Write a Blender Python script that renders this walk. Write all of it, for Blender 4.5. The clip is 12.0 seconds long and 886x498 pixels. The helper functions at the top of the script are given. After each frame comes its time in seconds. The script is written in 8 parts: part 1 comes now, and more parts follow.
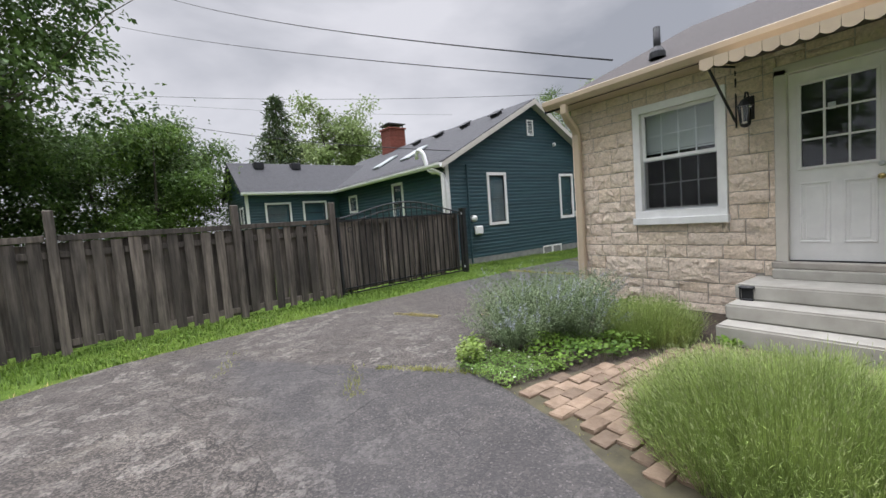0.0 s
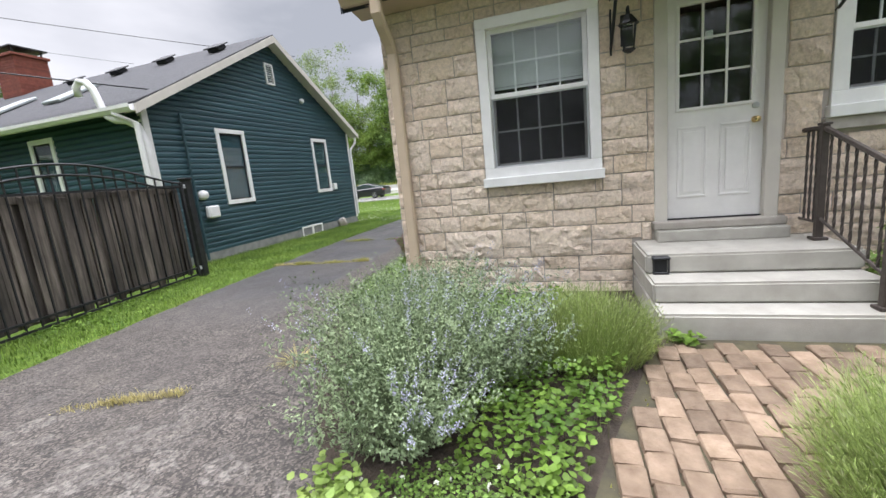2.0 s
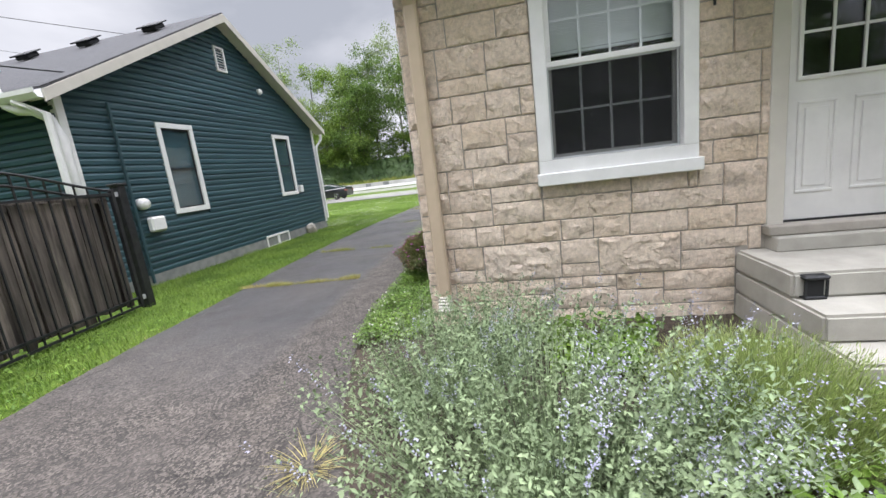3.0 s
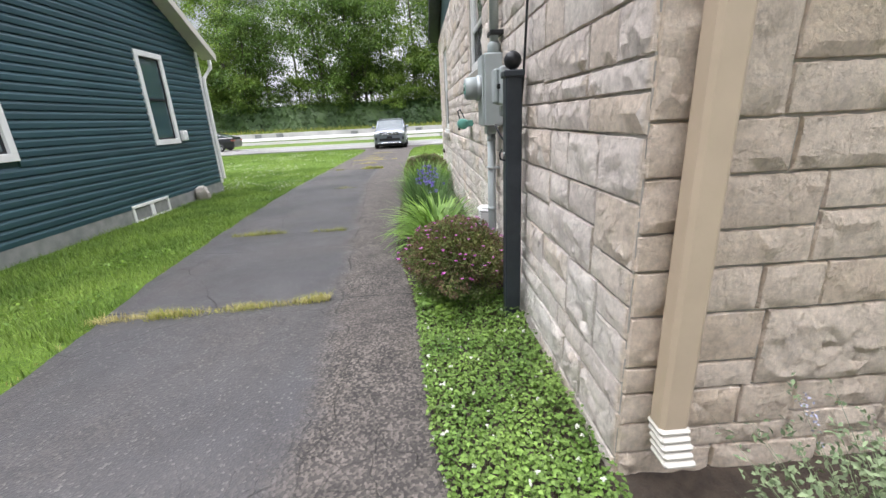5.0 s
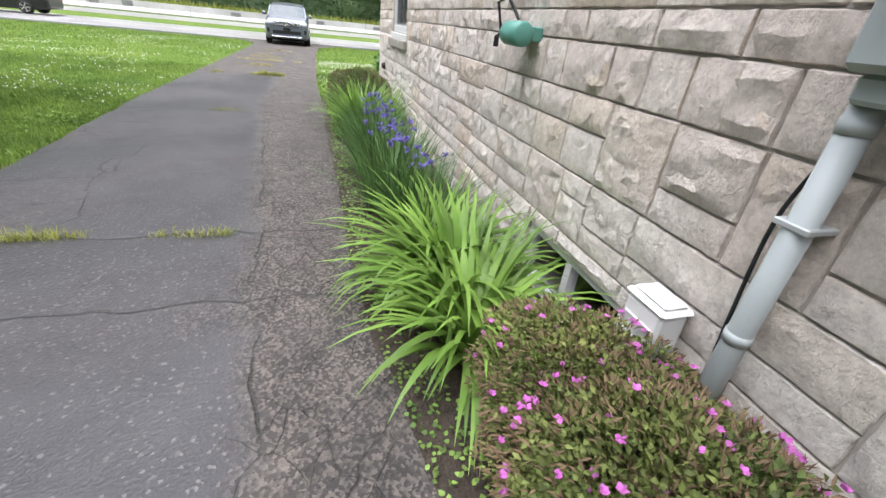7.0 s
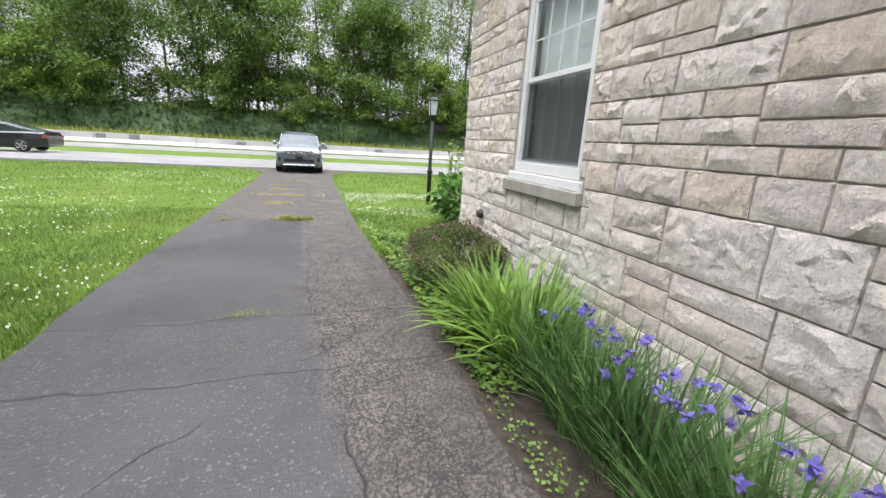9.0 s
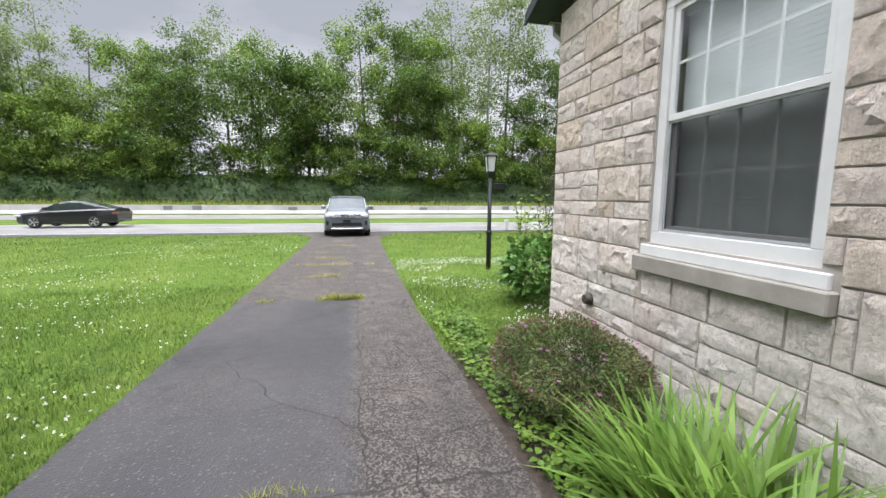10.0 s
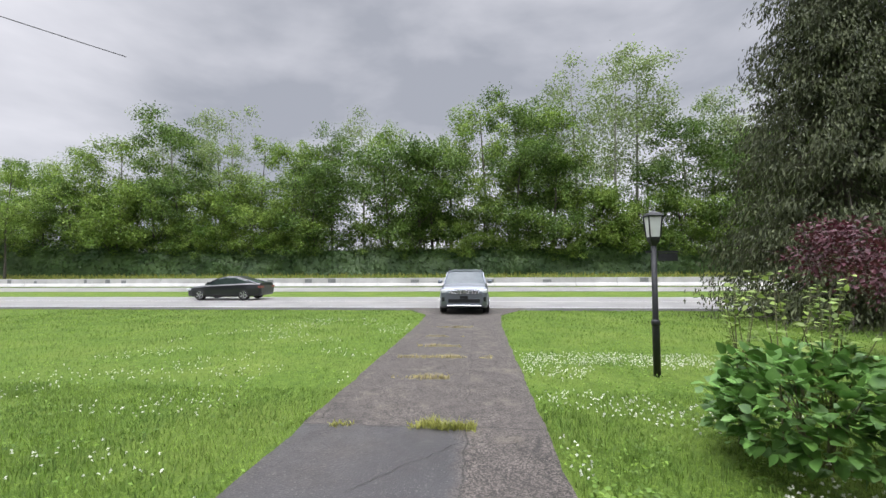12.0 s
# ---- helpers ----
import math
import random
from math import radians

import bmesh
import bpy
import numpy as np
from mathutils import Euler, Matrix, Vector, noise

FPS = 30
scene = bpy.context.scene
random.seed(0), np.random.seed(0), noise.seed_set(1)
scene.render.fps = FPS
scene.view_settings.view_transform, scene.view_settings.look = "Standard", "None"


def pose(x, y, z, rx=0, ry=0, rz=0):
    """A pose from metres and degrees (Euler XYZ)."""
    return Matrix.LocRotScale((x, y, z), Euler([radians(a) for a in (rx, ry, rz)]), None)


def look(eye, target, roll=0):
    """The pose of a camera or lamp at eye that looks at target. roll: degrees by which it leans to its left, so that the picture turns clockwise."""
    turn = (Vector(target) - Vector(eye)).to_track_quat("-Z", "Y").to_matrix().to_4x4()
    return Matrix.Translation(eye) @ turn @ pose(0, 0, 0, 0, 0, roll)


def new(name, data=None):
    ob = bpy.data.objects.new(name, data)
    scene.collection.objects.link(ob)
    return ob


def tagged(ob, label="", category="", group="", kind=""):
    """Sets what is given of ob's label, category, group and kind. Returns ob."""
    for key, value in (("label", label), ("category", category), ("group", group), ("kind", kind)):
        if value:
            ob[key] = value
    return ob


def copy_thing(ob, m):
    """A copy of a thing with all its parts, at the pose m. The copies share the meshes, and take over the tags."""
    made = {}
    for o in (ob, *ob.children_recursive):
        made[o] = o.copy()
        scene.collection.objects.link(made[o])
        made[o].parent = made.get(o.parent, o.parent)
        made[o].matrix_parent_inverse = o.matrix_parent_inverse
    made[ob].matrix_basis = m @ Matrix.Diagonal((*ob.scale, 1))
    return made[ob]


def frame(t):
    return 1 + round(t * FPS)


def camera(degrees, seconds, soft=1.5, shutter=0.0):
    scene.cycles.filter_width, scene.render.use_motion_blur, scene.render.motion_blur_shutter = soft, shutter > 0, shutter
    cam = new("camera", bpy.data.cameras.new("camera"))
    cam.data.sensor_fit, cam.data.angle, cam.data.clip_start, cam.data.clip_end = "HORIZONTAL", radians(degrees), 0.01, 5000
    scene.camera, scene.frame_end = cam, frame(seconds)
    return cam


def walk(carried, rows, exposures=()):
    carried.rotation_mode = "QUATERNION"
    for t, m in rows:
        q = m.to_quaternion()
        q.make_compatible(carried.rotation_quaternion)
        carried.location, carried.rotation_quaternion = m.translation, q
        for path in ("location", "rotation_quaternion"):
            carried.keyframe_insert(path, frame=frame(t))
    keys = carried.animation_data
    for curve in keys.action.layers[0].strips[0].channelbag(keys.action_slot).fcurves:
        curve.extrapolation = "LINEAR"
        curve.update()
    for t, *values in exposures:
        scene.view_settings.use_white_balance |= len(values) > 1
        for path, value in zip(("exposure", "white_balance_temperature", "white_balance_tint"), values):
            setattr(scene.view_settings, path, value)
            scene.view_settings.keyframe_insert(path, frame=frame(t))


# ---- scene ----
EXPO = 0.05
cam = camera(94.8, 12.0)
PATH = [
    (0, (-5.679, -4.02, 1.397), (-4.496, -2.413, 1.253), -4.3),
    (0.5, (-5.325, -3.483, 1.341), (-3.659, -2.44, 0.971), -3.0),
    (1, (-5.044, -2.912, 1.318), (-3.243, -2.135, 0.927), -3.6),
    (1.5, (-4.659, -2.366, 1.312), (-2.792, -1.731, 0.98), -5.6),
    (2, (-4.269, -1.78, 1.295), (-2.39, -1.195, 0.936), -5.7),
    (2.5, (-3.859, -1.297, 1.289), (-1.962, -0.795, 0.901), -6.6),
    (3, (-3.348, -0.849, 1.345), (-1.427, -0.449, 0.958), -7.0),
    (3.2, (-3.176, -0.623, 1.321), (-1.24, -0.287, 0.947), -6.9),
    (4.8, (-1.496, 0.6, 1.391), (0.421, 0.564, 0.822), -3.6),
    (5, (-1.23, 0.691, 1.354), (0.672, 0.602, 0.741), -2.9),
    (5.5, (-0.629, 0.935, 1.352), (1.223, 0.724, 0.628), -0.5),
    (6, (0.111, 1.038, 1.32), (1.891, 0.676, 0.484), 2.2),
    (6.5, (1.064, 1.014, 1.268), (2.737, 0.504, 0.298), 4.9),
    (7, (1.649, 1.194, 1.275), (3.312, 0.636, 0.314), 6.2),
    (7.5, (2.188, 1.3, 1.301), (3.903, 0.753, 0.429), 5.8),
    (7.7, (2.413, 1.378, 1.335), (4.149, 0.813, 0.519), 6.0),
    (9.3, (5.499, 2.001, 1.318), (7.364, 1.418, 0.892), 2.3),
    (9.5, (5.729, 1.998, 1.337), (7.616, 1.454, 0.959), 1.5),
    (10, (6.317, 2.006, 1.42), (8.257, 1.588, 1.17), 0.4),
    (10.5, (6.856, 2.029, 1.467), (8.832, 1.753, 1.317), -0.3),
    (11, (7.355, 1.932, 1.489), (9.351, 1.815, 1.434), -0.4),
    (11.5, (7.904, 1.919, 1.494), (9.903, 1.943, 1.519), -0.3),
    (12, (8.328, 1.883, 1.521), (10.32, 2.044, 1.616), -0.3),
]
walk(cam, [(t, look(eye, target, roll)) for t, eye, target, roll in PATH], [(0.0, EXPO - 0.08), (0.5, EXPO - 0.02), (1.5, EXPO + 0.27), (2.0, EXPO + 0.30), (5.0, EXPO + 0.35), (7.0, EXPO + 0.44), (9.5, EXPO + 0.35), (11.0, EXPO + 0.10), (12.0, EXPO + 0.04)])

# ---- world: overcast sky, brighter overhead, with a soft high sun ----
world = bpy.data.worlds.new("overcast")
scene.world = world
world.use_nodes = True
wn, wl = world.node_tree.nodes, world.node_tree.links
wn.clear()
w_out, w_bg = wn.new("ShaderNodeOutputWorld"), wn.new("ShaderNodeBackground")
w_sky = wn.new("ShaderNodeTexSky")
w_sky.sky_type, w_sky.sun_disc = "NISHITA", False
w_sky.sun_elevation, w_sky.sun_rotation = radians(58), radians(200)
w_co = wn.new("ShaderNodeTexCoord")
w_sep = wn.new("ShaderNodeSeparateXYZ")
wl.new(w_co.outputs["Generated"], w_sep.inputs[0])
w_map = wn.new("ShaderNodeMapping")
w_map.inputs["Scale"].default_value = (1.0, 1.0, 2.3)
wl.new(w_co.outputs["Generated"], w_map.inputs[0])
w_n = wn.new("ShaderNodeTexNoise")
w_n.inputs["Scale"].default_value, w_n.inputs["Detail"].default_value, w_n.inputs["Roughness"].default_value = 1.7, 6, 0.5
w_n.inputs["Distortion"].default_value = 0.15
wl.new(w_map.outputs[0], w_n.inputs["Vector"])
w_cr = wn.new("ShaderNodeValToRGB")
w_cr.color_ramp.elements[0].position, w_cr.color_ramp.elements[0].color = 0.37, (0.400, 0.418, 0.478, 1)
w_cr.color_ramp.elements[1].position, w_cr.color_ramp.elements[1].color = 0.64, (0.80, 0.80, 0.865, 1)
wl.new(w_n.outputs["Fac"], w_cr.inputs[0])
# luminance of an overcast sky grows towards the zenith
w_lum = wn.new("ShaderNodeMapRange")
w_lum.inputs["From Min"].default_value, w_lum.inputs["From Max"].default_value = 0.60, 1.0
w_lum.inputs["To Min"].default_value, w_lum.inputs["To Max"].default_value = 1.0, 11.0
wl.new(w_sep.outputs["Z"], w_lum.inputs["Value"])
w_mul = wn.new("ShaderNodeMix")
w_mul.data_type, w_mul.blend_type = "RGBA", "MULTIPLY"
w_mul.inputs[0].default_value = 1.0
wl.new(w_cr.outputs[0], w_mul.inputs[6])
wl.new(w_lum.outputs[0], w_mul.inputs[7])
w_sc = wn.new("ShaderNodeMix")
w_sc.data_type, w_sc.blend_type = "RGBA", "MULTIPLY"
w_sc.inputs[0].default_value = 1.0
wl.new(w_sky.outputs[0], w_sc.inputs[6])
w_sc.inputs[7].default_value = (0.08, 0.08, 0.08, 1)
w_mix = wn.new("ShaderNodeMix")
w_mix.data_type = "RGBA"
w_mix.inputs[0].default_value = 0.93
wl.new(w_sc.outputs[2], w_mix.inputs[6])
wl.new(w_mul.outputs[2], w_mix.inputs[7])
wl.new(w_mix.outputs[2], w_bg.inputs["Color"])
w_bg.inputs["Strength"].default_value = 1.0
wl.new(w_bg.outputs[0], w_out.inputs[0])
sun = new("sun", bpy.data.lights.new("sun", "SUN"))
sun.data.energy, sun.data.angle, sun.data.color = 1.0, radians(40), (1.0, 0.98, 0.955)
sun.matrix_world = look((0, 0, 30), (1.6, -3.2, 21.5))


# ---- materials ----
def node(nt, kind, **sets):
    n = nt.nodes.new(kind)
    for k, v in sets.items():
        n.inputs[k.replace("_", " ")].default_value = v
    return n


def ramp(nt, src, a, b, lo=0.3, hi=0.7):
    r = nt.nodes.new("ShaderNodeValToRGB")
    r.color_ramp.elements[0].position, r.color_ramp.elements[0].color = lo, (*a, 1)
    r.color_ramp.elements[1].position, r.color_ramp.elements[1].color = hi, (*b, 1)
    nt.links.new(src, r.inputs[0])
    return r.outputs[0]


def mixc(nt, fac, a, b, blend="MIX"):
    m = nt.nodes.new("ShaderNodeMix")
    m.data_type, m.blend_type = "RGBA", blend
    for sock, v in ((0, fac), (6, a), (7, b)):
        if hasattr(v, "is_output"):
            nt.links.new(v, m.inputs[sock])
        else:
            m.inputs[sock].default_value = v if sock == 0 else (*v, 1)
    return m.outputs[2]


def base_mat(name):
    m = bpy.data.materials.new(name)
    m.use_nodes = True
    nt = m.node_tree
    return m, nt, nt.nodes["Principled BSDF"], nt.nodes.new("ShaderNodeNewGeometry").outputs["Position"]


def noise_of(nt, pos, scale, detail=4, rough=0.55, stretch=None):
    if stretch:
        mp = nt.nodes.new("ShaderNodeMapping")
        mp.inputs["Scale"].default_value = stretch
        nt.links.new(pos, mp.inputs[0])
        pos = mp.outputs[0]
    n = node(nt, "ShaderNodeTexNoise", Scale=scale, Detail=detail, Roughness=rough)
    nt.links.new(pos, n.inputs["Vector"])
    return n.outputs["Fac"]


def bump(nt, bsdf, height, strength=0.3, dist=0.01, under=None):
    b = node(nt, "ShaderNodeBump", Strength=strength, Distance=dist)
    nt.links.new(height, b.inputs["Height"])
    if under is not None:
        nt.links.new(under, b.inputs["Normal"])
    nt.links.new(b.outputs[0], bsdf.inputs["Normal"])
    return b.outputs[0]


def vary(nt, col, amount, island=False):
    """Brightness that differs from piece to piece."""
    if island:
        src = nt.nodes.new("ShaderNodeNewGeometry").outputs["Random Per Island"]
    else:
        src = nt.nodes.new("ShaderNodeObjectInfo").outputs["Random"]
    mr = node(nt, "ShaderNodeMapRange", To_Min=1 - amount, To_Max=1 + amount)
    nt.links.new(src, mr.inputs["Value"])
    hv = nt.nodes.new("ShaderNodeHueSaturation")
    nt.links.new(col, hv.inputs["Color"])
    nt.links.new(mr.outputs[0], hv.inputs["Value"])
    return hv.outputs[0]


def mat(name, c1, c2, scale=6, rough=0.7, bumps=0.25, bscale=70, metal=0.0, rand=0.0, island=False, stain=0.35, stretch=None, dist=0.004):
    m, nt, bs, pos = base_mat(name)
    big = noise_of(nt, pos, scale * 0.22, 3)
    col = ramp(nt, noise_of(nt, pos, scale, 6, 0.6, stretch), c1, c2)
    dark = tuple(c * 0.72 for c in c1)
    f = node(nt, "ShaderNodeMapRange", From_Min=0.45, From_Max=0.75, To_Min=0.0, To_Max=stain)
    nt.links.new(big, f.inputs["Value"])
    col = mixc(nt, f.outputs[0], col, dark)
    if rand:
        col = vary(nt, col, rand, island)
    nt.links.new(col, bs.inputs["Base Color"])
    bs.inputs["Metallic"].default_value = metal
    rr = node(nt, "ShaderNodeMapRange", From_Min=0.3, From_Max=0.7, To_Min=max(rough - 0.1, 0.02), To_Max=min(rough + 0.1, 1))
    nt.links.new(noise_of(nt, pos, scale * 2.3, 3), rr.inputs["Value"])
    nt.links.new(rr.outputs[0], bs.inputs["Roughness"])
    if bumps:
        bump(nt, bs, noise_of(nt, pos, bscale, 4, 0.6, stretch), bumps, dist)
    return m


def leaf_mat(name, c1, c2, rand=0.35, rough=0.5, trans=0.25, scale=3.0):
    """Leaves: colour differs leaf by leaf; some light passes through."""
    m, nt, bs, pos = base_mat(name)
    col = ramp(nt, noise_of(nt, pos, scale, 3), c1, c2)
    col = vary(nt, col, rand, True)
    nt.links.new(col, bs.inputs["Base Color"])
    bs.inputs["Roughness"].default_value = rough
    bs.inputs["Specular IOR Level"].default_value = 0.35
    tr = nt.nodes.new("ShaderNodeBsdfTranslucent")
    nt.links.new(col, tr.inputs["Color"])
    ms = nt.nodes.new("ShaderNodeMixShader")
    ms.inputs[0].default_value = trans
    out = nt.nodes["Material Output"]
    nt.links.new(bs.outputs[0], ms.inputs[1])
    nt.links.new(tr.outputs[0], ms.inputs[2])
    nt.links.new(ms.outputs[0], out.inputs["Surface"])
    return m


def math_of(nt, op, a, b=0.0, c=0.0):
    n = nt.nodes.new("ShaderNodeMath")
    n.operation = op
    for sock, v in enumerate((a, b, c)):
        if hasattr(v, "is_output"):
            nt.links.new(v, n.inputs[sock])
        else:
            n.inputs[sock].default_value = v
    return n.outputs[0]


def span(nt, src, a, b, lo=0.0, hi=1.0):
    n = node(nt, "ShaderNodeMapRange", From_Min=a, From_Max=b, To_Min=lo, To_Max=hi)
    nt.links.new(src, n.inputs["Value"])
    return n.outputs[0]


def stone_mat():
    """Rock-faced limestone: buff to grey from stone to stone, weathered dark and washed pale in patches."""
    m, nt, bs, pos = base_mat("limestone")
    sep = nt.nodes.new("ShaderNodeSeparateXYZ")
    nt.links.new(pos, sep.inputs[0])
    isl = nt.nodes.new("ShaderNodeNewGeometry").outputs["Random Per Island"]
    oi = math_of(nt, "FRACT", math_of(nt, "ADD", nt.nodes.new("ShaderNodeObjectInfo").outputs["Random"], isl))
    tone = ramp(nt, oi, (0.725, 0.635, 0.575), (0.90, 0.815, 0.745), 0.0, 1.0)
    other = math_of(nt, "FRACT", math_of(nt, "MULTIPLY", oi, 17.31))
    col = mixc(nt, span(nt, other, 0.62, 1.0, 0.0, 0.6), tone, (0.74, 0.60, 0.45))
    # the rear wall is of a warmer bed of stone
    col = mixc(nt, span(nt, sep.outputs["X"], 0.03, 0.0, 0.0, 0.55), col, (0.80, 0.645, 0.475))
    # lime-washed pale stones low on the drive side
    wash = math_of(nt, "MULTIPLY", span(nt, sep.outputs["Z"], 1.15, 0.55), span(nt, noise_of(nt, pos, 1.1, 4), 0.42, 0.56, 0.0, 0.6))
    wash = math_of(nt, "MULTIPLY", wash, span(nt, sep.outputs["X"], 0.0, 0.3))
    col = mixc(nt, wash, col, (0.80, 0.77, 0.71))
    col = mixc(nt, 1.0, col, ramp(nt, noise_of(nt, pos, 34, 9, 0.75), (0.72, 0.715, 0.71), (1.12, 1.12, 1.12), 0.32, 0.68), "MULTIPLY")
    grime = span(nt, noise_of(nt, pos, 3.2, 8, 0.72), 0.55, 0.72, 0.0, 0.5)
    col = mixc(nt, grime, col, (0.31, 0.275, 0.26))
    streak = span(nt, noise_of(nt, pos, 16, 7, 0.75, (0.6, 0.6, 1.8)), 0.60, 0.74, 0.0, 0.45)
    col = mixc(nt, streak, col, (0.24, 0.22, 0.205))
    nt.links.new(col, bs.inputs["Base Color"])
    bs.inputs["Roughness"].default_value = 0.93
    bs.inputs["Specular IOR Level"].default_value = 0.2
    # broken ledges and ridges, with grain on top
    wob = node(nt, "ShaderNodeTexNoise", Scale=5.0, Detail=4.0)
    nt.links.new(pos, wob.inputs["Vector"])
    add = nt.nodes.new("ShaderNodeVectorMath")
    add.operation = "MULTIPLY_ADD"
    nt.links.new(wob.outputs["Color"], add.inputs[0])
    add.inputs[1].default_value = (0.30, 0.30, 0.22)
    nt.links.new(pos, add.inputs[2])
    chip = node(nt, "ShaderNodeTexVoronoi", Scale=7.5)
    chip.feature = "SMOOTH_F1"
    nt.links.new(add.outputs[0], chip.inputs["Vector"])
    b1 = bump(nt, bs, chip.outputs["Distance"], 0.7, 0.05)
    rid = node(nt, "ShaderNodeTexNoise", Scale=8.0, Detail=10.0, Roughness=0.66)
    rid.noise_type = "RIDGED_MULTIFRACTAL"
    nt.links.new(add.outputs[0], rid.inputs["Vector"])
    b2 = bump(nt, bs, rid.outputs["Fac"], 1.0, 0.035, b1)
    bump(nt, bs, noise_of(nt, pos, 75, 6, 0.75), 1.0, 0.016, b2)
    return m


def asphalt_mat():
    """Old asphalt: bare aggregate, crackled pale flakes in the yard, sealed dark panels on the drive."""
    m, nt, bs, pos = base_mat("old_asphalt")
    sep = nt.nodes.new("ShaderNodeSeparateXYZ")
    nt.links.new(pos, sep.inputs[0])
    X, Y = sep.outputs["X"], sep.outputs["Y"]
    big = noise_of(nt, pos, 1.3, 5)
    mid = noise_of(nt, pos, 5.0, 6, 0.65)
    # stones of the aggregate, two sizes
    v = node(nt, "ShaderNodeTexVoronoi", Scale=82.0)
    nt.links.new(pos, v.inputs["Vector"])
    spk = nt.nodes.new("ShaderNodeSeparateColor")
    nt.links.new(v.outputs["Color"], spk.inputs[0])
    old = ramp(nt, spk.outputs[0], (0.026, 0.023, 0.021), (0.165, 0.144, 0.125), 0.34, 1.0)
    old = mixc(nt, ramp(nt, big, (0.1, 0.1, 0.1), (0.6, 0.6, 0.6), 0.35, 0.7), old, (0.066, 0.058, 0.053))
    old = mixc(nt, 1.0, old, ramp(nt, mid, (0.70, 0.69, 0.68), (1.25, 1.23, 1.2), 0.32, 0.68), "MULTIPLY")
    new_c = ramp(nt, noise_of(nt, pos, 75, 7, 0.8), (0.014, 0.0135, 0.015), (0.080, 0.076, 0.077), 0.33, 0.74)
    new_c = mixc(nt, 0.45, new_c, ramp(nt, noise_of(nt, pos, 1.6, 5, 0.65), (0.026, 0.0255, 0.029), (0.080, 0.076, 0.076)))
    new_c = mixc(nt, span(nt, spk.outputs[1], 0.92, 0.98, 0.0, 0.8), new_c, (0.145, 0.136, 0.128))
    # warped plane for all cracks
    wv = node(nt, "ShaderNodeTexNoise", Scale=3.0, Detail=5.0)
    nt.links.new(pos, wv.inputs["Vector"])
    addv = nt.nodes.new("ShaderNodeVectorMath")
    addv.operation = "MULTIPLY_ADD"
    nt.links.new(wv.outputs["Color"], addv.inputs[0])
    addv.inputs[1].default_value = (0.20, 0.20, 0.0)
    nt.links.new(pos, addv.inputs[2])
    ws = nt.nodes.new("ShaderNodeSeparateXYZ")
    nt.links.new(addv.outputs[0], ws.inputs[0])
    WX, WY = ws.outputs["X"], ws.outputs["Y"]
    # sealed panels lie between the grass and the worn strip, past the yard
    lane = math_of(nt, "MULTIPLY_ADD", math_of(nt, "MINIMUM", WX, 9.0), -0.085, WY)
    sealed = math_of(nt, "MULTIPLY", span(nt, math_of(nt, "MULTIPLY_ADD", mid, 0.25, lane), 1.42, 1.60), span(nt, WX, -1.2, 0.6))
    sealed = math_of(nt, "MULTIPLY", sealed, span(nt, WX, 12.85, 12.75))
    sealed = math_of(nt, "MULTIPLY", sealed, span(nt, noise_of(nt, pos, 0.8, 5, 0.65), 0.34, 0.55, 0.55, 1.0))
    # newer dark patch beside the brick path
    pl = math_of(nt, "MULTIPLY_ADD", WX, PATCH[0], math_of(nt, "MULTIPLY", WY, PATCH[1]))
    patch = math_of(nt, "MULTIPLY", span(nt, pl, PATCH[2], PATCH[2] + 0.08), span(nt, WX, PATCH[3], PATCH[3] + 0.5))
    # crackled flakes, pale where the binder has gone
    fine = node(nt, "ShaderNodeTexVoronoi", Scale=6.5)
    fine.feature = "DISTANCE_TO_EDGE"
    nt.links.new(addv.outputs[0], fine.inputs["Vector"])
    cell = node(nt, "ShaderNodeTexVoronoi", Scale=6.5)
    nt.links.new(addv.outputs[0], cell.inputs["Vector"])
    cs = nt.nodes.new("ShaderNodeSeparateColor")
    nt.links.new(cell.outputs["Color"], cs.inputs[0])
    yard = span(nt, WX, -1.8, -3.0)
    worn = math_of(nt, "MULTIPLY", span(nt, noise_of(nt, pos, 0.75, 4, 0.6), 0.40, 0.52), yard)
    pale = math_of(nt, "MULTIPLY", worn, span(nt, cs.outputs[0], 0.40, 0.85, 0.0, 0.55))
    pale = math_of(nt, "MULTIPLY", pale, span(nt, noise_of(nt, pos, 22, 6, 0.75), 0.44, 0.60))
    old = mixc(nt, pale, old, (0.30, 0.275, 0.245))
    tan = math_of(nt, "MULTIPLY", span(nt, noise_of(nt, pos, 1.9, 5, 0.65), 0.55, 0.70, 0.0, 0.5), span(nt, X, 11.5, 13.0, 0.35, 1.0))
    old = mixc(nt, tan, old, (0.175, 0.15, 0.115))
    dark = math_of(nt, "MAXIMUM", sealed, math_of(nt, "MULTIPLY", patch, 0.65))
    col = mixc(nt, dark, old, new_c)
    # cracks: net, long wandering ones, those across the drive, and the seam of the panels
    net = math_of(nt, "MULTIPLY", span(nt, fine.outputs[0], 0.006, 0.026, 1.0, 0.0), span(nt, noise_of(nt, pos, 0.9, 5, 0.65), 0.42, 0.52))
    net = math_of(nt, "MULTIPLY", net, span(nt, dark, 0.0, 1.0, 0.7, 0.03))
    broken = span(nt, noise_of(nt, pos, 1.7, 4, 0.6), 0.44, 0.54)
    wide = node(nt, "ShaderNodeTexVoronoi", Scale=0.55)
    wide.feature = "DISTANCE_TO_EDGE"
    nt.links.new(addv.outputs[0], wide.inputs["Vector"])
    lines = math_of(nt, "MAXIMUM", net, math_of(nt, "MULTIPLY", span(nt, wide.outputs[0], 0.001, 0.0042, 1.0, 0.0), broken))
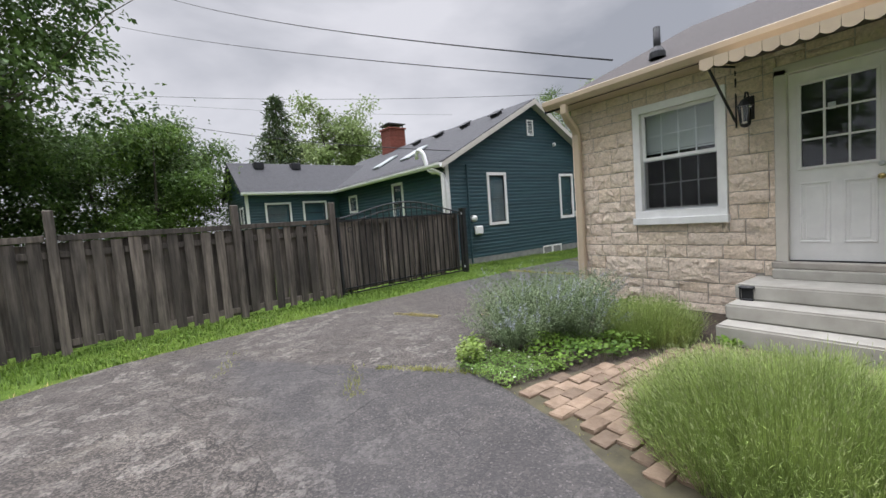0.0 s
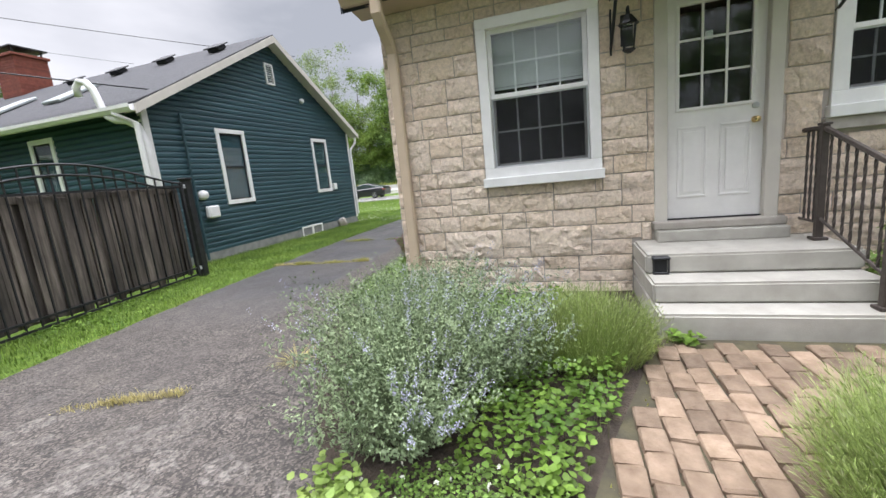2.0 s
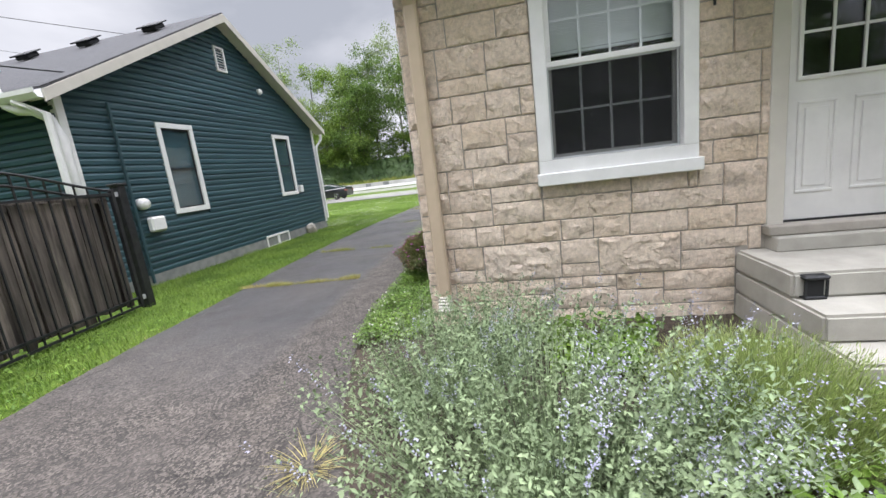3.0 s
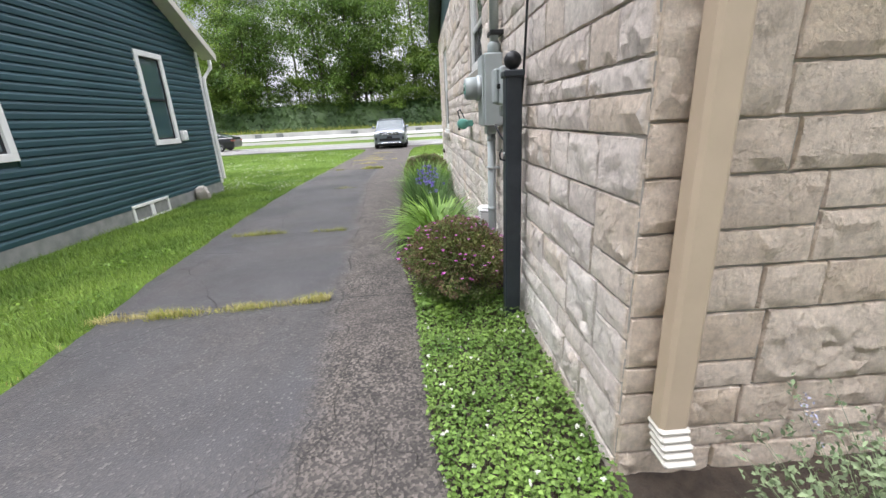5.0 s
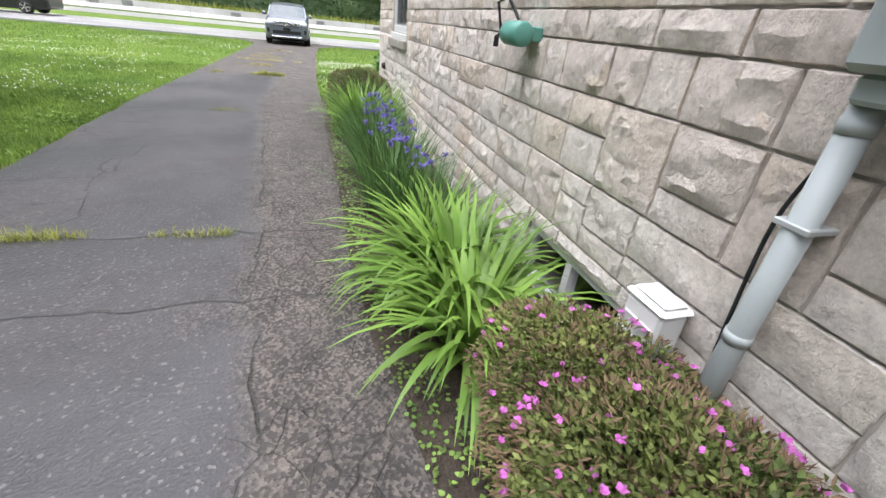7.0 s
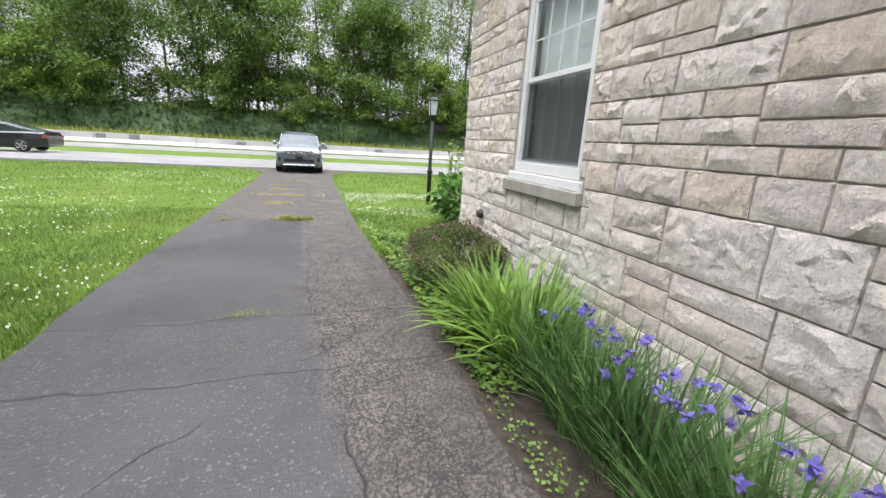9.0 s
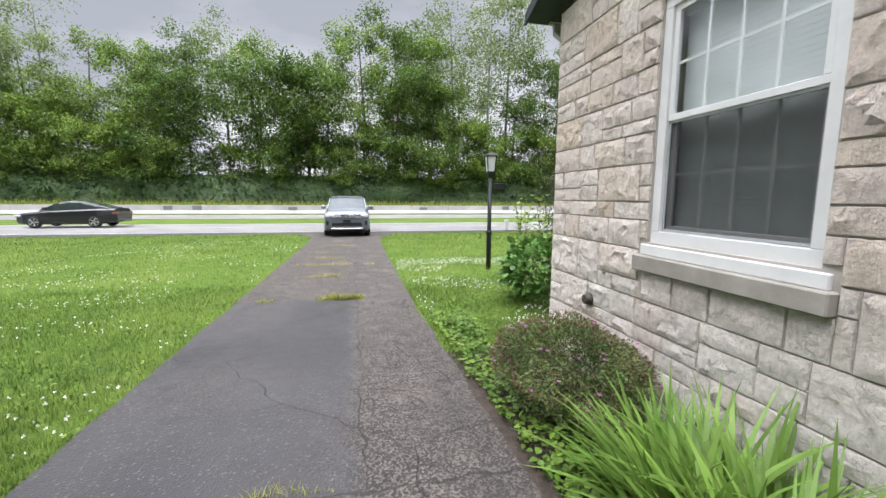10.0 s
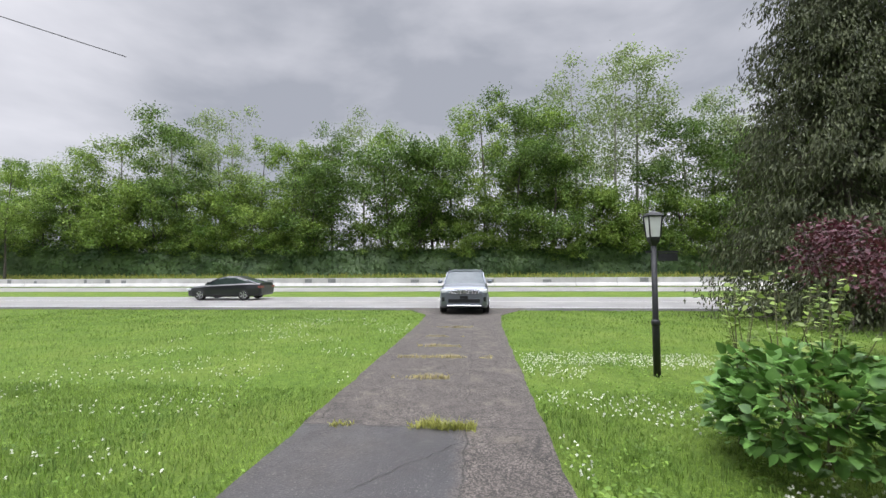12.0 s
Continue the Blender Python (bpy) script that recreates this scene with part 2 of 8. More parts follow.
    for at in (2.02, 3.62, 4.42, 7.52, 8.40, 12.8):
        lines = math_of(nt, "MAXIMUM", lines, span(nt, math_of(nt, "ABSOLUTE", math_of(nt, "SUBTRACT", WX, at)), 0.004, 0.014, 1.0, 0.0))
    seam = math_of(nt, "MULTIPLY", span(nt, math_of(nt, "ABSOLUTE", math_of(nt, "SUBTRACT", lane, 1.33)), 0.003, 0.012, 1.0, 0.0), math_of(nt, "MULTIPLY", span(nt, WX, 0.5, 1.5), broken))
    lines = math_of(nt, "MAXIMUM", lines, seam)
    col = mixc(nt, math_of(nt, "MULTIPLY", lines, 0.72), col, (0.020, 0.019, 0.017))
    nt.links.new(col, bs.inputs["Base Color"])
    gloss = span(nt, noise_of(nt, pos, 0.9, 4), 0.35, 0.65, 0.34, 0.52)
    rmix = math_of(nt, "ADD", math_of(nt, "MULTIPLY", sealed, math_of(nt, "SUBTRACT", gloss, 0.78)), 0.78)
    nt.links.new(rmix, bs.inputs["Roughness"])
    bs.inputs["Specular IOR Level"].default_value = 0.4
    b1 = bump(nt, bs, v.outputs["Distance"], 0.35, 0.006)
    b2 = bump(nt, bs, math_of(nt, "MULTIPLY", lines, -1.0), 0.6, 0.014, b1)
    bump(nt, bs, math_of(nt, "ADD", big, math_of(nt, "MULTIPLY", mid, 0.4)), 0.35, 0.03, b2)
    return m


PATCH = (-0.82, -0.57, 3.27, -5.3)


def lawn_mat():
    """Mown grass seen from above: blades, tufts and broad patches of yellower and darker green."""
    m, nt, bs, pos = base_mat("lawn_ground")
    col = ramp(nt, noise_of(nt, pos, 55, 6, 0.75, (1.0, 0.6, 1.0)), (0.030, 0.066, 0.012), (0.165, 0.25, 0.046), 0.32, 0.70)
    tuft = ramp(nt, noise_of(nt, pos, 6.5, 6, 0.7), (0.60, 0.68, 0.55), (1.25, 1.18, 1.05), 0.35, 0.66)
    col = mixc(nt, 1.0, col, tuft, "MULTIPLY")
    patch = span(nt, noise_of(nt, pos, 0.55, 5, 0.6), 0.45, 0.66, 0.0, 0.45)
    col = mixc(nt, patch, col, (0.16, 0.205, 0.045))
    nt.links.new(col, bs.inputs["Base Color"])
    bs.inputs["Roughness"].default_value = 0.95
    bs.inputs["Specular IOR Level"].default_value = 0.15
    b1 = bump(nt, bs, noise_of(nt, pos, 7, 5, 0.7), 0.6, 0.05)
    bump(nt, bs, noise_of(nt, pos, 70, 4, 0.7), 0.8, 0.02, b1)
    return m


def screen_mat():
    """Insect screen: fine dark mesh that lets part of the light through."""
    m, nt, bs, pos = base_mat("insect_screen")
    bs.inputs["Base Color"].default_value = (0.008, 0.009, 0.010, 1)
    bs.inputs["Roughness"].default_value = 0.7
    clear = nt.nodes.new("ShaderNodeBsdfTransparent")
    ms = nt.nodes.new("ShaderNodeMixShader")
    ms.inputs[0].default_value = 0.36
    nt.links.new(clear.outputs[0], ms.inputs[1])
    nt.links.new(bs.outputs[0], ms.inputs[2])
    nt.links.new(ms.outputs[0], nt.nodes["Material Output"].inputs["Surface"])
    return m


def glass_mat():
    m, nt, bs, pos = base_mat("window_glass")
    bs.inputs["Base Color"].default_value = (0.9, 0.95, 0.95, 1)
    bs.inputs["Roughness"].default_value = 0.02
    bs.inputs["Transmission Weight"].default_value = 1.0
    bs.inputs["IOR"].default_value = 1.5
    return m


def siding_mat():
    m, nt, bs, pos = base_mat("green_siding")
    col = ramp(nt, noise_of(nt, pos, 3.0, 5, 0.6, (0.3, 0.3, 2.0)), (0.016, 0.050, 0.064), (0.030, 0.078, 0.094))
    col = vary(nt, col, 0.12)
    nt.links.new(col, bs.inputs["Base Color"])
    bs.inputs["Roughness"].default_value = 0.55
    bump(nt, bs, noise_of(nt, pos, 60, 4, 0.6, (0.15, 0.15, 1)), 0.2, 0.003)
    return m


def wood_mat(name, c1, c2):
    m, nt, bs, pos = base_mat(name)
    col = ramp(nt, noise_of(nt, pos, 22, 6, 0.65, (1, 1, 0.06)), c1, c2)
    wet = ramp(nt, noise_of(nt, pos, 3.0, 4, 0.6, (1, 1, 0.35)), (0.5, 0.5, 0.5), (1.15, 1.12, 1.1), 0.35, 0.65)
    col = mixc(nt, 1.0, col, wet, "MULTIPLY")
    col = vary(nt, col, 0.42)
    nt.links.new(col, bs.inputs["Base Color"])
    bs.inputs["Roughness"].default_value = 0.85
    bump(nt, bs, noise_of(nt, pos, 45, 5, 0.6, (1, 1, 0.05)), 0.5, 0.004)
    return m


def paint_mat(name, c, rough=0.45, metal=0.0, dirt=0.12):
    """Plain paint with a little dirt."""
    return mat(name, tuple(x * (1 - dirt) for x in c), c, 5, rough, 0.08, 180, metal, stain=dirt)


M = {
    "stone": stone_mat(),
    "mortar": mat("mortar", (0.38, 0.345, 0.305), (0.52, 0.48, 0.43), 9, 0.95, 0.5, 90),
    "asphalt": asphalt_mat(),
    "road": mat("road_concrete", (0.36, 0.35, 0.34), (0.47, 0.46, 0.44), 0.7, 0.85, 0.2, 40),
    "shoulder": mat("road_shoulder", (0.10, 0.10, 0.10), (0.17, 0.165, 0.16), 1.2, 0.85, 0.3, 60),
    "soil": mat("soil", (0.030, 0.022, 0.016), (0.075, 0.055, 0.04), 14, 0.95, 0.8, 60, dist=0.02),
    "lawn": lawn_mat(),
    "brick": mat("clay_brick", (0.140, 0.095, 0.062), (0.265, 0.195, 0.138), 9, 0.9, 0.8, 60, rand=0.36, stain=0.6, dist=0.006),
    "moss": mat("mossy_sand", (0.040, 0.034, 0.024), (0.095, 0.085, 0.042), 6, 0.95, 0.6, 60),
    "concrete": mat("painted_concrete", (0.32, 0.305, 0.27), (0.44, 0.425, 0.38), 4, 0.85, 0.3, 90, stain=0.3),
    "cinder": mat("concrete_block", (0.16, 0.17, 0.165), (0.27, 0.27, 0.26), 6, 0.95, 0.4, 80),
    "white": paint_mat("white_vinyl", (0.80, 0.80, 0.79), 0.4),
    "door": paint_mat("white_door_paint", (0.78, 0.77, 0.75), 0.45),
    "trim": paint_mat("cream_trim", (0.60, 0.57, 0.51), 0.55),
    "tan": paint_mat("tan_gutter", (0.55, 0.44, 0.32), 0.5),
    "limesill": mat("limestone_sill", (0.30, 0.275, 0.24), (0.43, 0.40, 0.36), 6, 0.9, 0.4, 60, stain=0.6),
    "shingle": mat("dark_shingle", (0.030, 0.030, 0.034), (0.075, 0.075, 0.08), 25, 0.9, 0.6, 140, rand=0.25),
    "bshingle": mat("brown_shingle", (0.045, 0.039, 0.038), (0.09, 0.078, 0.074), 25, 0.9, 0.6, 140, rand=0.25),
    "siding": siding_mat(),
    "glass": glass_mat(),
    # near-black: shade of unlit rooms is in the colour; also smoky lantern glass
    "dark": mat("room_shade_smoky_glass", (0.010, 0.011, 0.012), (0.020, 0.020, 0.021), 2, 0.9, 0),
    "blind": paint_mat("blind_slat", (0.62, 0.64, 0.63), 0.6),
    "screen": screen_mat(),
    "iron": mat("black_iron", (0.012, 0.013, 0.015), (0.03, 0.031, 0.034), 12, 0.5, 0.2, 120, 0.3),
    "postblk": mat("dark_blue_paint", (0.018, 0.024, 0.032), (0.032, 0.04, 0.05), 8, 0.5, 0.2, 90),
    "bronze": mat("brown_rail_paint", (0.045, 0.036, 0.032), (0.075, 0.06, 0.052), 20, 0.55, 0.3, 120),
    "steel": mat("galvanised_steel", (0.42, 0.44, 0.45), (0.56, 0.58, 0.59), 10, 0.5, 0.1, 100, 0.35),
    "greybox": paint_mat("grey_enamel", (0.42, 0.46, 0.46), 0.45),
    "brass": paint_mat("brass", (0.62, 0.47, 0.22), 0.3, 1.0),
    "teal": paint_mat("teal_plastic", (0.12, 0.34, 0.28), 0.45),
    "wood": wood_mat("weathered_fence_wood", (0.038, 0.031, 0.026), (0.185, 0.16, 0.138)),
    "redbrick": mat("red_chimney_brick", (0.16, 0.045, 0.032), (0.27, 0.085, 0.06), 12, 0.9, 0.4, 70, rand=0.2),
    "bark": mat("bark", (0.06, 0.05, 0.042), (0.15, 0.13, 0.11), 9, 0.95, 0.8, 30, stretch=(1, 1, 0.2), dist=0.02),
    "palebark": mat("pale_bark", (0.20, 0.19, 0.165), (0.36, 0.35, 0.32), 4, 0.95, 0.5, 20, dist=0.02),
    "barrier": mat("concrete_barrier", (0.42, 0.41, 0.39), (0.58, 0.57, 0.55), 0.8, 0.9, 0.2, 20, stain=0.5),
    "rubber": mat("tyre_rubber", (0.012, 0.012, 0.012), (0.022, 0.022, 0.022), 10, 0.85, 0.2, 90),
}

# ---- helpers of the build ----
R = random.Random(7)


def gz(x):
    """Height of the ground: level in the yard, falling gently to the road, rising beyond it."""
    if x < 0:
        return -0.03
    if x < 26:
        return -0.03 - 0.0105 * x
    if x < 48:
        return -0.303 - 0.008 * (x - 26)
    return min(-0.479 + 0.09 * (x - 48), 2.5)


def link_mesh(name, bm, material, smooth=False):
    me = bpy.data.meshes.new(name)
    bm.to_mesh(me)
    bm.free()
    if material is not None:
        me.materials.append(material)
    if smooth:
        me.polygons.foreach_set("use_smooth", [True] * len(me.polygons))
    return new(name, me)


def part(name, bm, material, parent=None, label="", smooth=False):
    ob = link_mesh(name, bm, material, smooth)
    if parent is not None:
        ob.parent = parent
        ob.matrix_parent_inverse = Matrix.Identity(4)
        off = WORLD_OF[parent.name] if parent.name in WORLD_OF else Matrix.Identity(4)
        ob.matrix_basis = off.inverted()
    if label:
        ob["label"] = label
    return ob


WORLD_OF = {}


def thing(name, at, label, category, group="", kind=""):
    """An Empty at the base of a thing; its parts are given in world places."""
    ob = new(name)
    ob.empty_display_size = 0.1
    ob.matrix_basis = Matrix.Translation(at)
    WORLD_OF[ob.name] = ob.matrix_basis.copy()
    return tagged(ob, label, category, group, kind)


def box(bm, x0, x1, y0, y1, z0, z1, bevel=0.0, m=None):
    """A box between two corners, its edges rounded off by bevel."""
    c = Matrix.Translation(((x0 + x1) / 2, (y0 + y1) / 2, (z0 + z1) / 2)) @ Matrix.Diagonal((abs(x1 - x0), abs(y1 - y0), abs(z1 - z0), 1))
    g = bmesh.ops.create_cube(bm, size=1.0, matrix=(m @ c if m is not None else c))
    if bevel:
        es = list({e for v in g["verts"] for e in v.link_edges})
        bmesh.ops.bevel(bm, geom=es, offset=bevel, segments=1, affect="EDGES")
    return bm


def boxes(*rows, bevel=0.0):
    bm = bmesh.new()
    for r in rows:
        box(bm, *r, bevel=bevel)
    return bm


def tube(bm, pts, r, n=8, r2=None):
    """A round bar along points, tapering from r to r2."""
    pts = [Vector(p) for p in pts]
    rings = []
    for i, p in enumerate(pts):
        d = (pts[min(i + 1, len(pts) - 1)] - pts[max(i - 1, 0)]).normalized()
        a = d.orthogonal().normalized()
        b = d.cross(a)
        rr = r if r2 is None else r + (r2 - r) * i / max(len(pts) - 1, 1)
        rings.append([bm.verts.new(p + (a * math.cos(2 * math.pi * k / n) + b * math.sin(2 * math.pi * k / n)) * rr) for k in range(n)])
    for i in range(len(rings) - 1):
        q0, q1 = rings[i], rings[i + 1]
        s = min(range(n), key=lambda j: (q1[j].co - q0[0].co).length_squared)
        for k in range(n):
            bm.faces.new((q0[k], q0[(k + 1) % n], q1[(k + 1 + s) % n], q1[(k + s) % n]))
    bm.faces.new(rings[0][::-1])
    bm.faces.new(rings[-1])
    return bm


def lathe(bm, prof, n=16, m=None):
    """A turned body from (radius, height) pairs."""
    m = m or Matrix.Identity(4)
    rings = [[bm.verts.new(m @ Vector((r * math.cos(2 * math.pi * k / n), r * math.sin(2 * math.pi * k / n), z))) for k in range(n)] for r, z in prof]
    for a, b in zip(rings, rings[1:]):
        for k in range(n):
            bm.faces.new((a[k], a[(k + 1) % n], b[(k + 1) % n], b[k]))
    bm.faces.new(rings[0][::-1])
    bm.faces.new(rings[-1])
    return bm


def prism(bm, poly, z0, z1, plane="xy"):
    """A slab with a polygon outline; plane says which two axes the outline uses."""
    def p3(u, v, w):
        return {"xy": (u, v, w), "yz": (w, u, v), "xz": (u, w, v)}[plane]
    a = [bm.verts.new(p3(u, v, z0)) for u, v in poly]
    b = [bm.verts.new(p3(u, v, z1)) for u, v in poly]
    bm.faces.new(a[::-1])
    bm.faces.new(b)
    for i in range(len(poly)):
        j = (i + 1) % len(poly)
        bm.faces.new((a[i], a[j], b[j], b[i]))
    bmesh.ops.recalc_face_normals(bm, faces=bm.faces)
    return bm


def inside(poly, x, y):
    hit = False
    for (x0, y0), (x1, y1) in zip(poly, poly[1:] + poly[:1]):
        if (y0 > y) != (y1 > y) and x < (x1 - x0) * (y - y0) / (y1 - y0) + x0:
            hit = not hit
    return hit


def mesh_of(name, verts, faces, material, smooth=False):
    me = bpy.data.meshes.new(name)
    me.from_pydata(verts, [], faces)
    me.materials.append(material)
    if smooth:
        me.polygons.foreach_set("use_smooth", [True] * len(me.polygons))
    return me

# ---- ground, drive, road ----
def sheet(xs, ys, lift=0.0, rough=0.0):
    verts = [(x, y, gz(x) + lift + (R.uniform(-rough, rough) if rough else 0)) for x in xs for y in ys]
    n = len(ys)
    faces = [(i * n + j, (i + 1) * n + j, (i + 1) * n + j + 1, i * n + j + 1) for i in range(len(xs) - 1) for j in range(n - 1)]
    return verts, faces


gx = [-400, -60, -20, -12, -6, -3, -1, 0] + list(range(1, 27)) + [30, 36, 42, 48, 52, 56, 60, 70, 82, 120, 800]
gy = [-800, -60, -30, -15, -9, -6, -4, -2, 0, 2, 4, 6, 9, 15, 30, 60, 800]
ground = tagged(new("ground", mesh_of("ground", *sheet(gx, gy), M["lawn"])), "green mown lawn and verge over level earth", "ground", kind="structure")

LEFT = [(-14, 0.9), (-6.9, 1.6), (-6.1, 2.05), (-4.9, 2.32), (-3.08, 2.67), (-1, 2.95), (1.4, 3.2), (2.6, 3.4), (5.6, 3.65), (9.0, 3.78), (21, 3.72), (24, 3.8), (27, 5.2)]
RIGHT = [(27, -0.4), (24, 0.95), (21, 1.12), (12.2, 1.18), (9.4, 1.12), (4.2, 1.04), (3.1, 1.0), (2.1, 0.84), (1.0, 0.74), (0.3, 0.70), (-0.6, 0.55), (-1.63, 0.19), (-2.6, -0.45), (-3.2, -0.9), (-3.42, -1.65), (-3.6, -2.45), (-3.85, -3.0), (-4.3, -4.5), (-4.6, -8), (-14, -8)]


def edge_at(line, x, lo=True):
    for (x0, y0), (x1, y1) in zip(line, line[1:]):
        if min(x0, x1) <= x <= max(x0, x1):
            return y0 + (y1 - y0) * (x - x0) / (x1 - x0 or 1)
    return line[0][1]


def wavy(line, amp=0.035, step=0.12):
    out = []
    for (x0, y0), (x1, y1) in zip(line, line[1:]):
        n = max(1, int(math.hypot(x1 - x0, y1 - y0) / step))
        for k in range(n):
            x, y = x0 + (x1 - x0) * k / n, y0 + (y1 - y0) * k / n
            w = noise.noise((x * 1.9, y * 1.9, 0)) * amp + noise.noise((x * 7, y * 7, 5)) * amp * 0.5
            out.append((x, y + w))
    return out + [line[-1]]


def flat_piece(name, outline, lift, material, label, category, skirt=0.03, cut=1.0):
    """A thin layer with an uneven outline that follows the ground."""
    bm = bmesh.new()
    vs = [bm.verts.new((x, y, 0)) for x, y in outline]
    f = bm.faces.new(vs)
    if f.normal.z < 0 or f.calc_center_median() is None:
        f.normal_flip()
    xs = sorted({round(x0 + 0.5, 2) for x0 in range(int(min(p[0] for p in outline)), int(max(p[0] for p in outline)) + 1)})
    bmesh.ops.triangulate(bm, faces=bm.faces[:])
    for x in xs:
        bmesh.ops.bisect_plane(bm, geom=bm.verts[:] + bm.edges[:] + bm.faces[:], plane_co=(x, 0, 0), plane_no=(1, 0, 0))
    bmesh.ops.recalc_face_normals(bm, faces=bm.faces[:])
    if sum(f.normal.z for f in bm.faces) < 0:
        bmesh.ops.reverse_faces(bm, faces=bm.faces[:])
    for v in bm.verts:
        v.co.z = gz(v.co.x) + lift
    rim = [e for e in bm.edges if e.is_boundary]
    g = bmesh.ops.extrude_edge_only(bm, edges=rim)
    for v in g["geom"]:
        if isinstance(v, bmesh.types.BMVert):
            v.co.z -= skirt
    return tagged(link_mesh(name, bm, material), label, category, kind="structure")


flat_piece("driveway", wavy(LEFT) + wavy(RIGHT), 0.014, M["asphalt"], "cracked grey asphalt driveway with darker sealed strip", "driveway")
ROAD0, ROAD1 = 27.0, 35.0


def strip(name, x0, x1, lift, material, label, category, y0=-400, y1=400):
    bm = bmesh.new()
    xs = [x0, (x0 + x1) / 2, x1]
    rows = [[bm.verts.new((x, y, gz(x) + lift)) for x in xs] for y in (y0, -40, 0, 40, y1)]
    for a, b in zip(rows, rows[1:]):
        for k in range(2):
            bm.faces.new((a[k], a[k + 1], b[k + 1], b[k]))
    bmesh.ops.solidify(bm, geom=bm.faces[:], thickness=0.05)
    bmesh.ops.recalc_face_normals(bm, faces=bm.faces[:])
    return tagged(link_mesh(name, bm, material), label, category, kind="structure")


strip("road", ROAD0, ROAD1, 0.02, M["road"], "pale grey concrete two-lane road", "road")
strip("road_shoulder", ROAD0 - 1.0, ROAD0, 0.012, M["shoulder"], "dark asphalt road shoulder beside the lawn", "road")
strip("far_road", 42.5, 49.0, 0.02, M["road"], "far carriageway of pale concrete", "road")
for x in (ROAD0 + 0.35, ROAD1 - 0.4, ROAD0 + 4.0):
    strip("road_line", x, x + 0.14, 0.026, M["white"], "white painted line on the road", "road marking")


# ---- the stone house ----
HX1, HY1, WTOP = 10.2, -9.6, 2.97
RIDGE_X, RIDGE_Z = 5.1, 5.45
# openings in the rear wall (y0, y1, z0, z1) and the drive-side wall (x0, x1, z0, z1)
REAR = {"window_1": (-2.10, -1.03, 1.22, 2.70), "door_1": (-3.52, -2.63, 0.62, 2.72), "window_2": (-4.66, -3.91, 1.55, 2.90)}
SIDE = {"window_3": (7.70, 8.80, 1.12, 2.72), "window_4": (3.08, 4.12, 1.86, 2.75), "basement_window": (2.74, 3.64, -0.06, 0.30)}


def minus(rect, hole):
    a0, a1, b0, b1 = rect
    h0, h1, k0, k1 = hole
    if h0 >= a1 or h1 <= a0 or k0 >= b1 or k1 <= b0:
        return [rect]
    out = []
    m0, m1 = max(a0, h0), min(a1, h1)
    if h0 > a0:
        out.append((a0, h0, b0, b1))
    if h1 < a1:
        out.append((h1, a1, b0, b1))
    if k0 > b0:
        out.append((m0, m1, b0, k0))
    if k1 < b1:
        out.append((m0, m1, k1, b1))
    return out


def ashlar(u0, u1, z0, z1, holes, seed, top=None):
    """Random ashlar: bands cut into single, stacked and split stones."""
    rr, out, z = random.Random(seed), [], z0
    while z < z1 - 0.05:
        h = rr.choice((0.13, 0.17, 0.21, 0.27, 0.31, 0.36))
        if z + h > z1 - 0.08:
            h = z1 - z
        u = u0
        while u < u1 - 0.02:
            w = rr.uniform(0.24, 0.66) if h > 0.24 else rr.uniform(0.20, 0.56)
            if u1 - u - w < 0.2:
                w = u1 - u
            k = rr.random()
            if h > 0.24 and k < 0.66:
                s = h * rr.choice((0.36, 0.42, 0.5, 0.58, 0.64))
                for b0, b1 in ((0, s), (s, h)):
                    if rr.random() < 0.42 and w > 0.42:
                        c = w * rr.uniform(0.35, 0.65)
                        out += [(u, u + c, z + b0, z + b1), (u + c, u + w, z + b0, z + b1)]
                    else:
                        out.append((u, u + w, z + b0, z + b1))
            else:
                out.append((u, u + w, z, z + h))
            u += w
        z += h
    for hole in holes:
        out = [p for r in out for p in minus(r, hole)]
    return [r for r in out if r[1] - r[0] > 0.05 and r[3] - r[2] > 0.04]


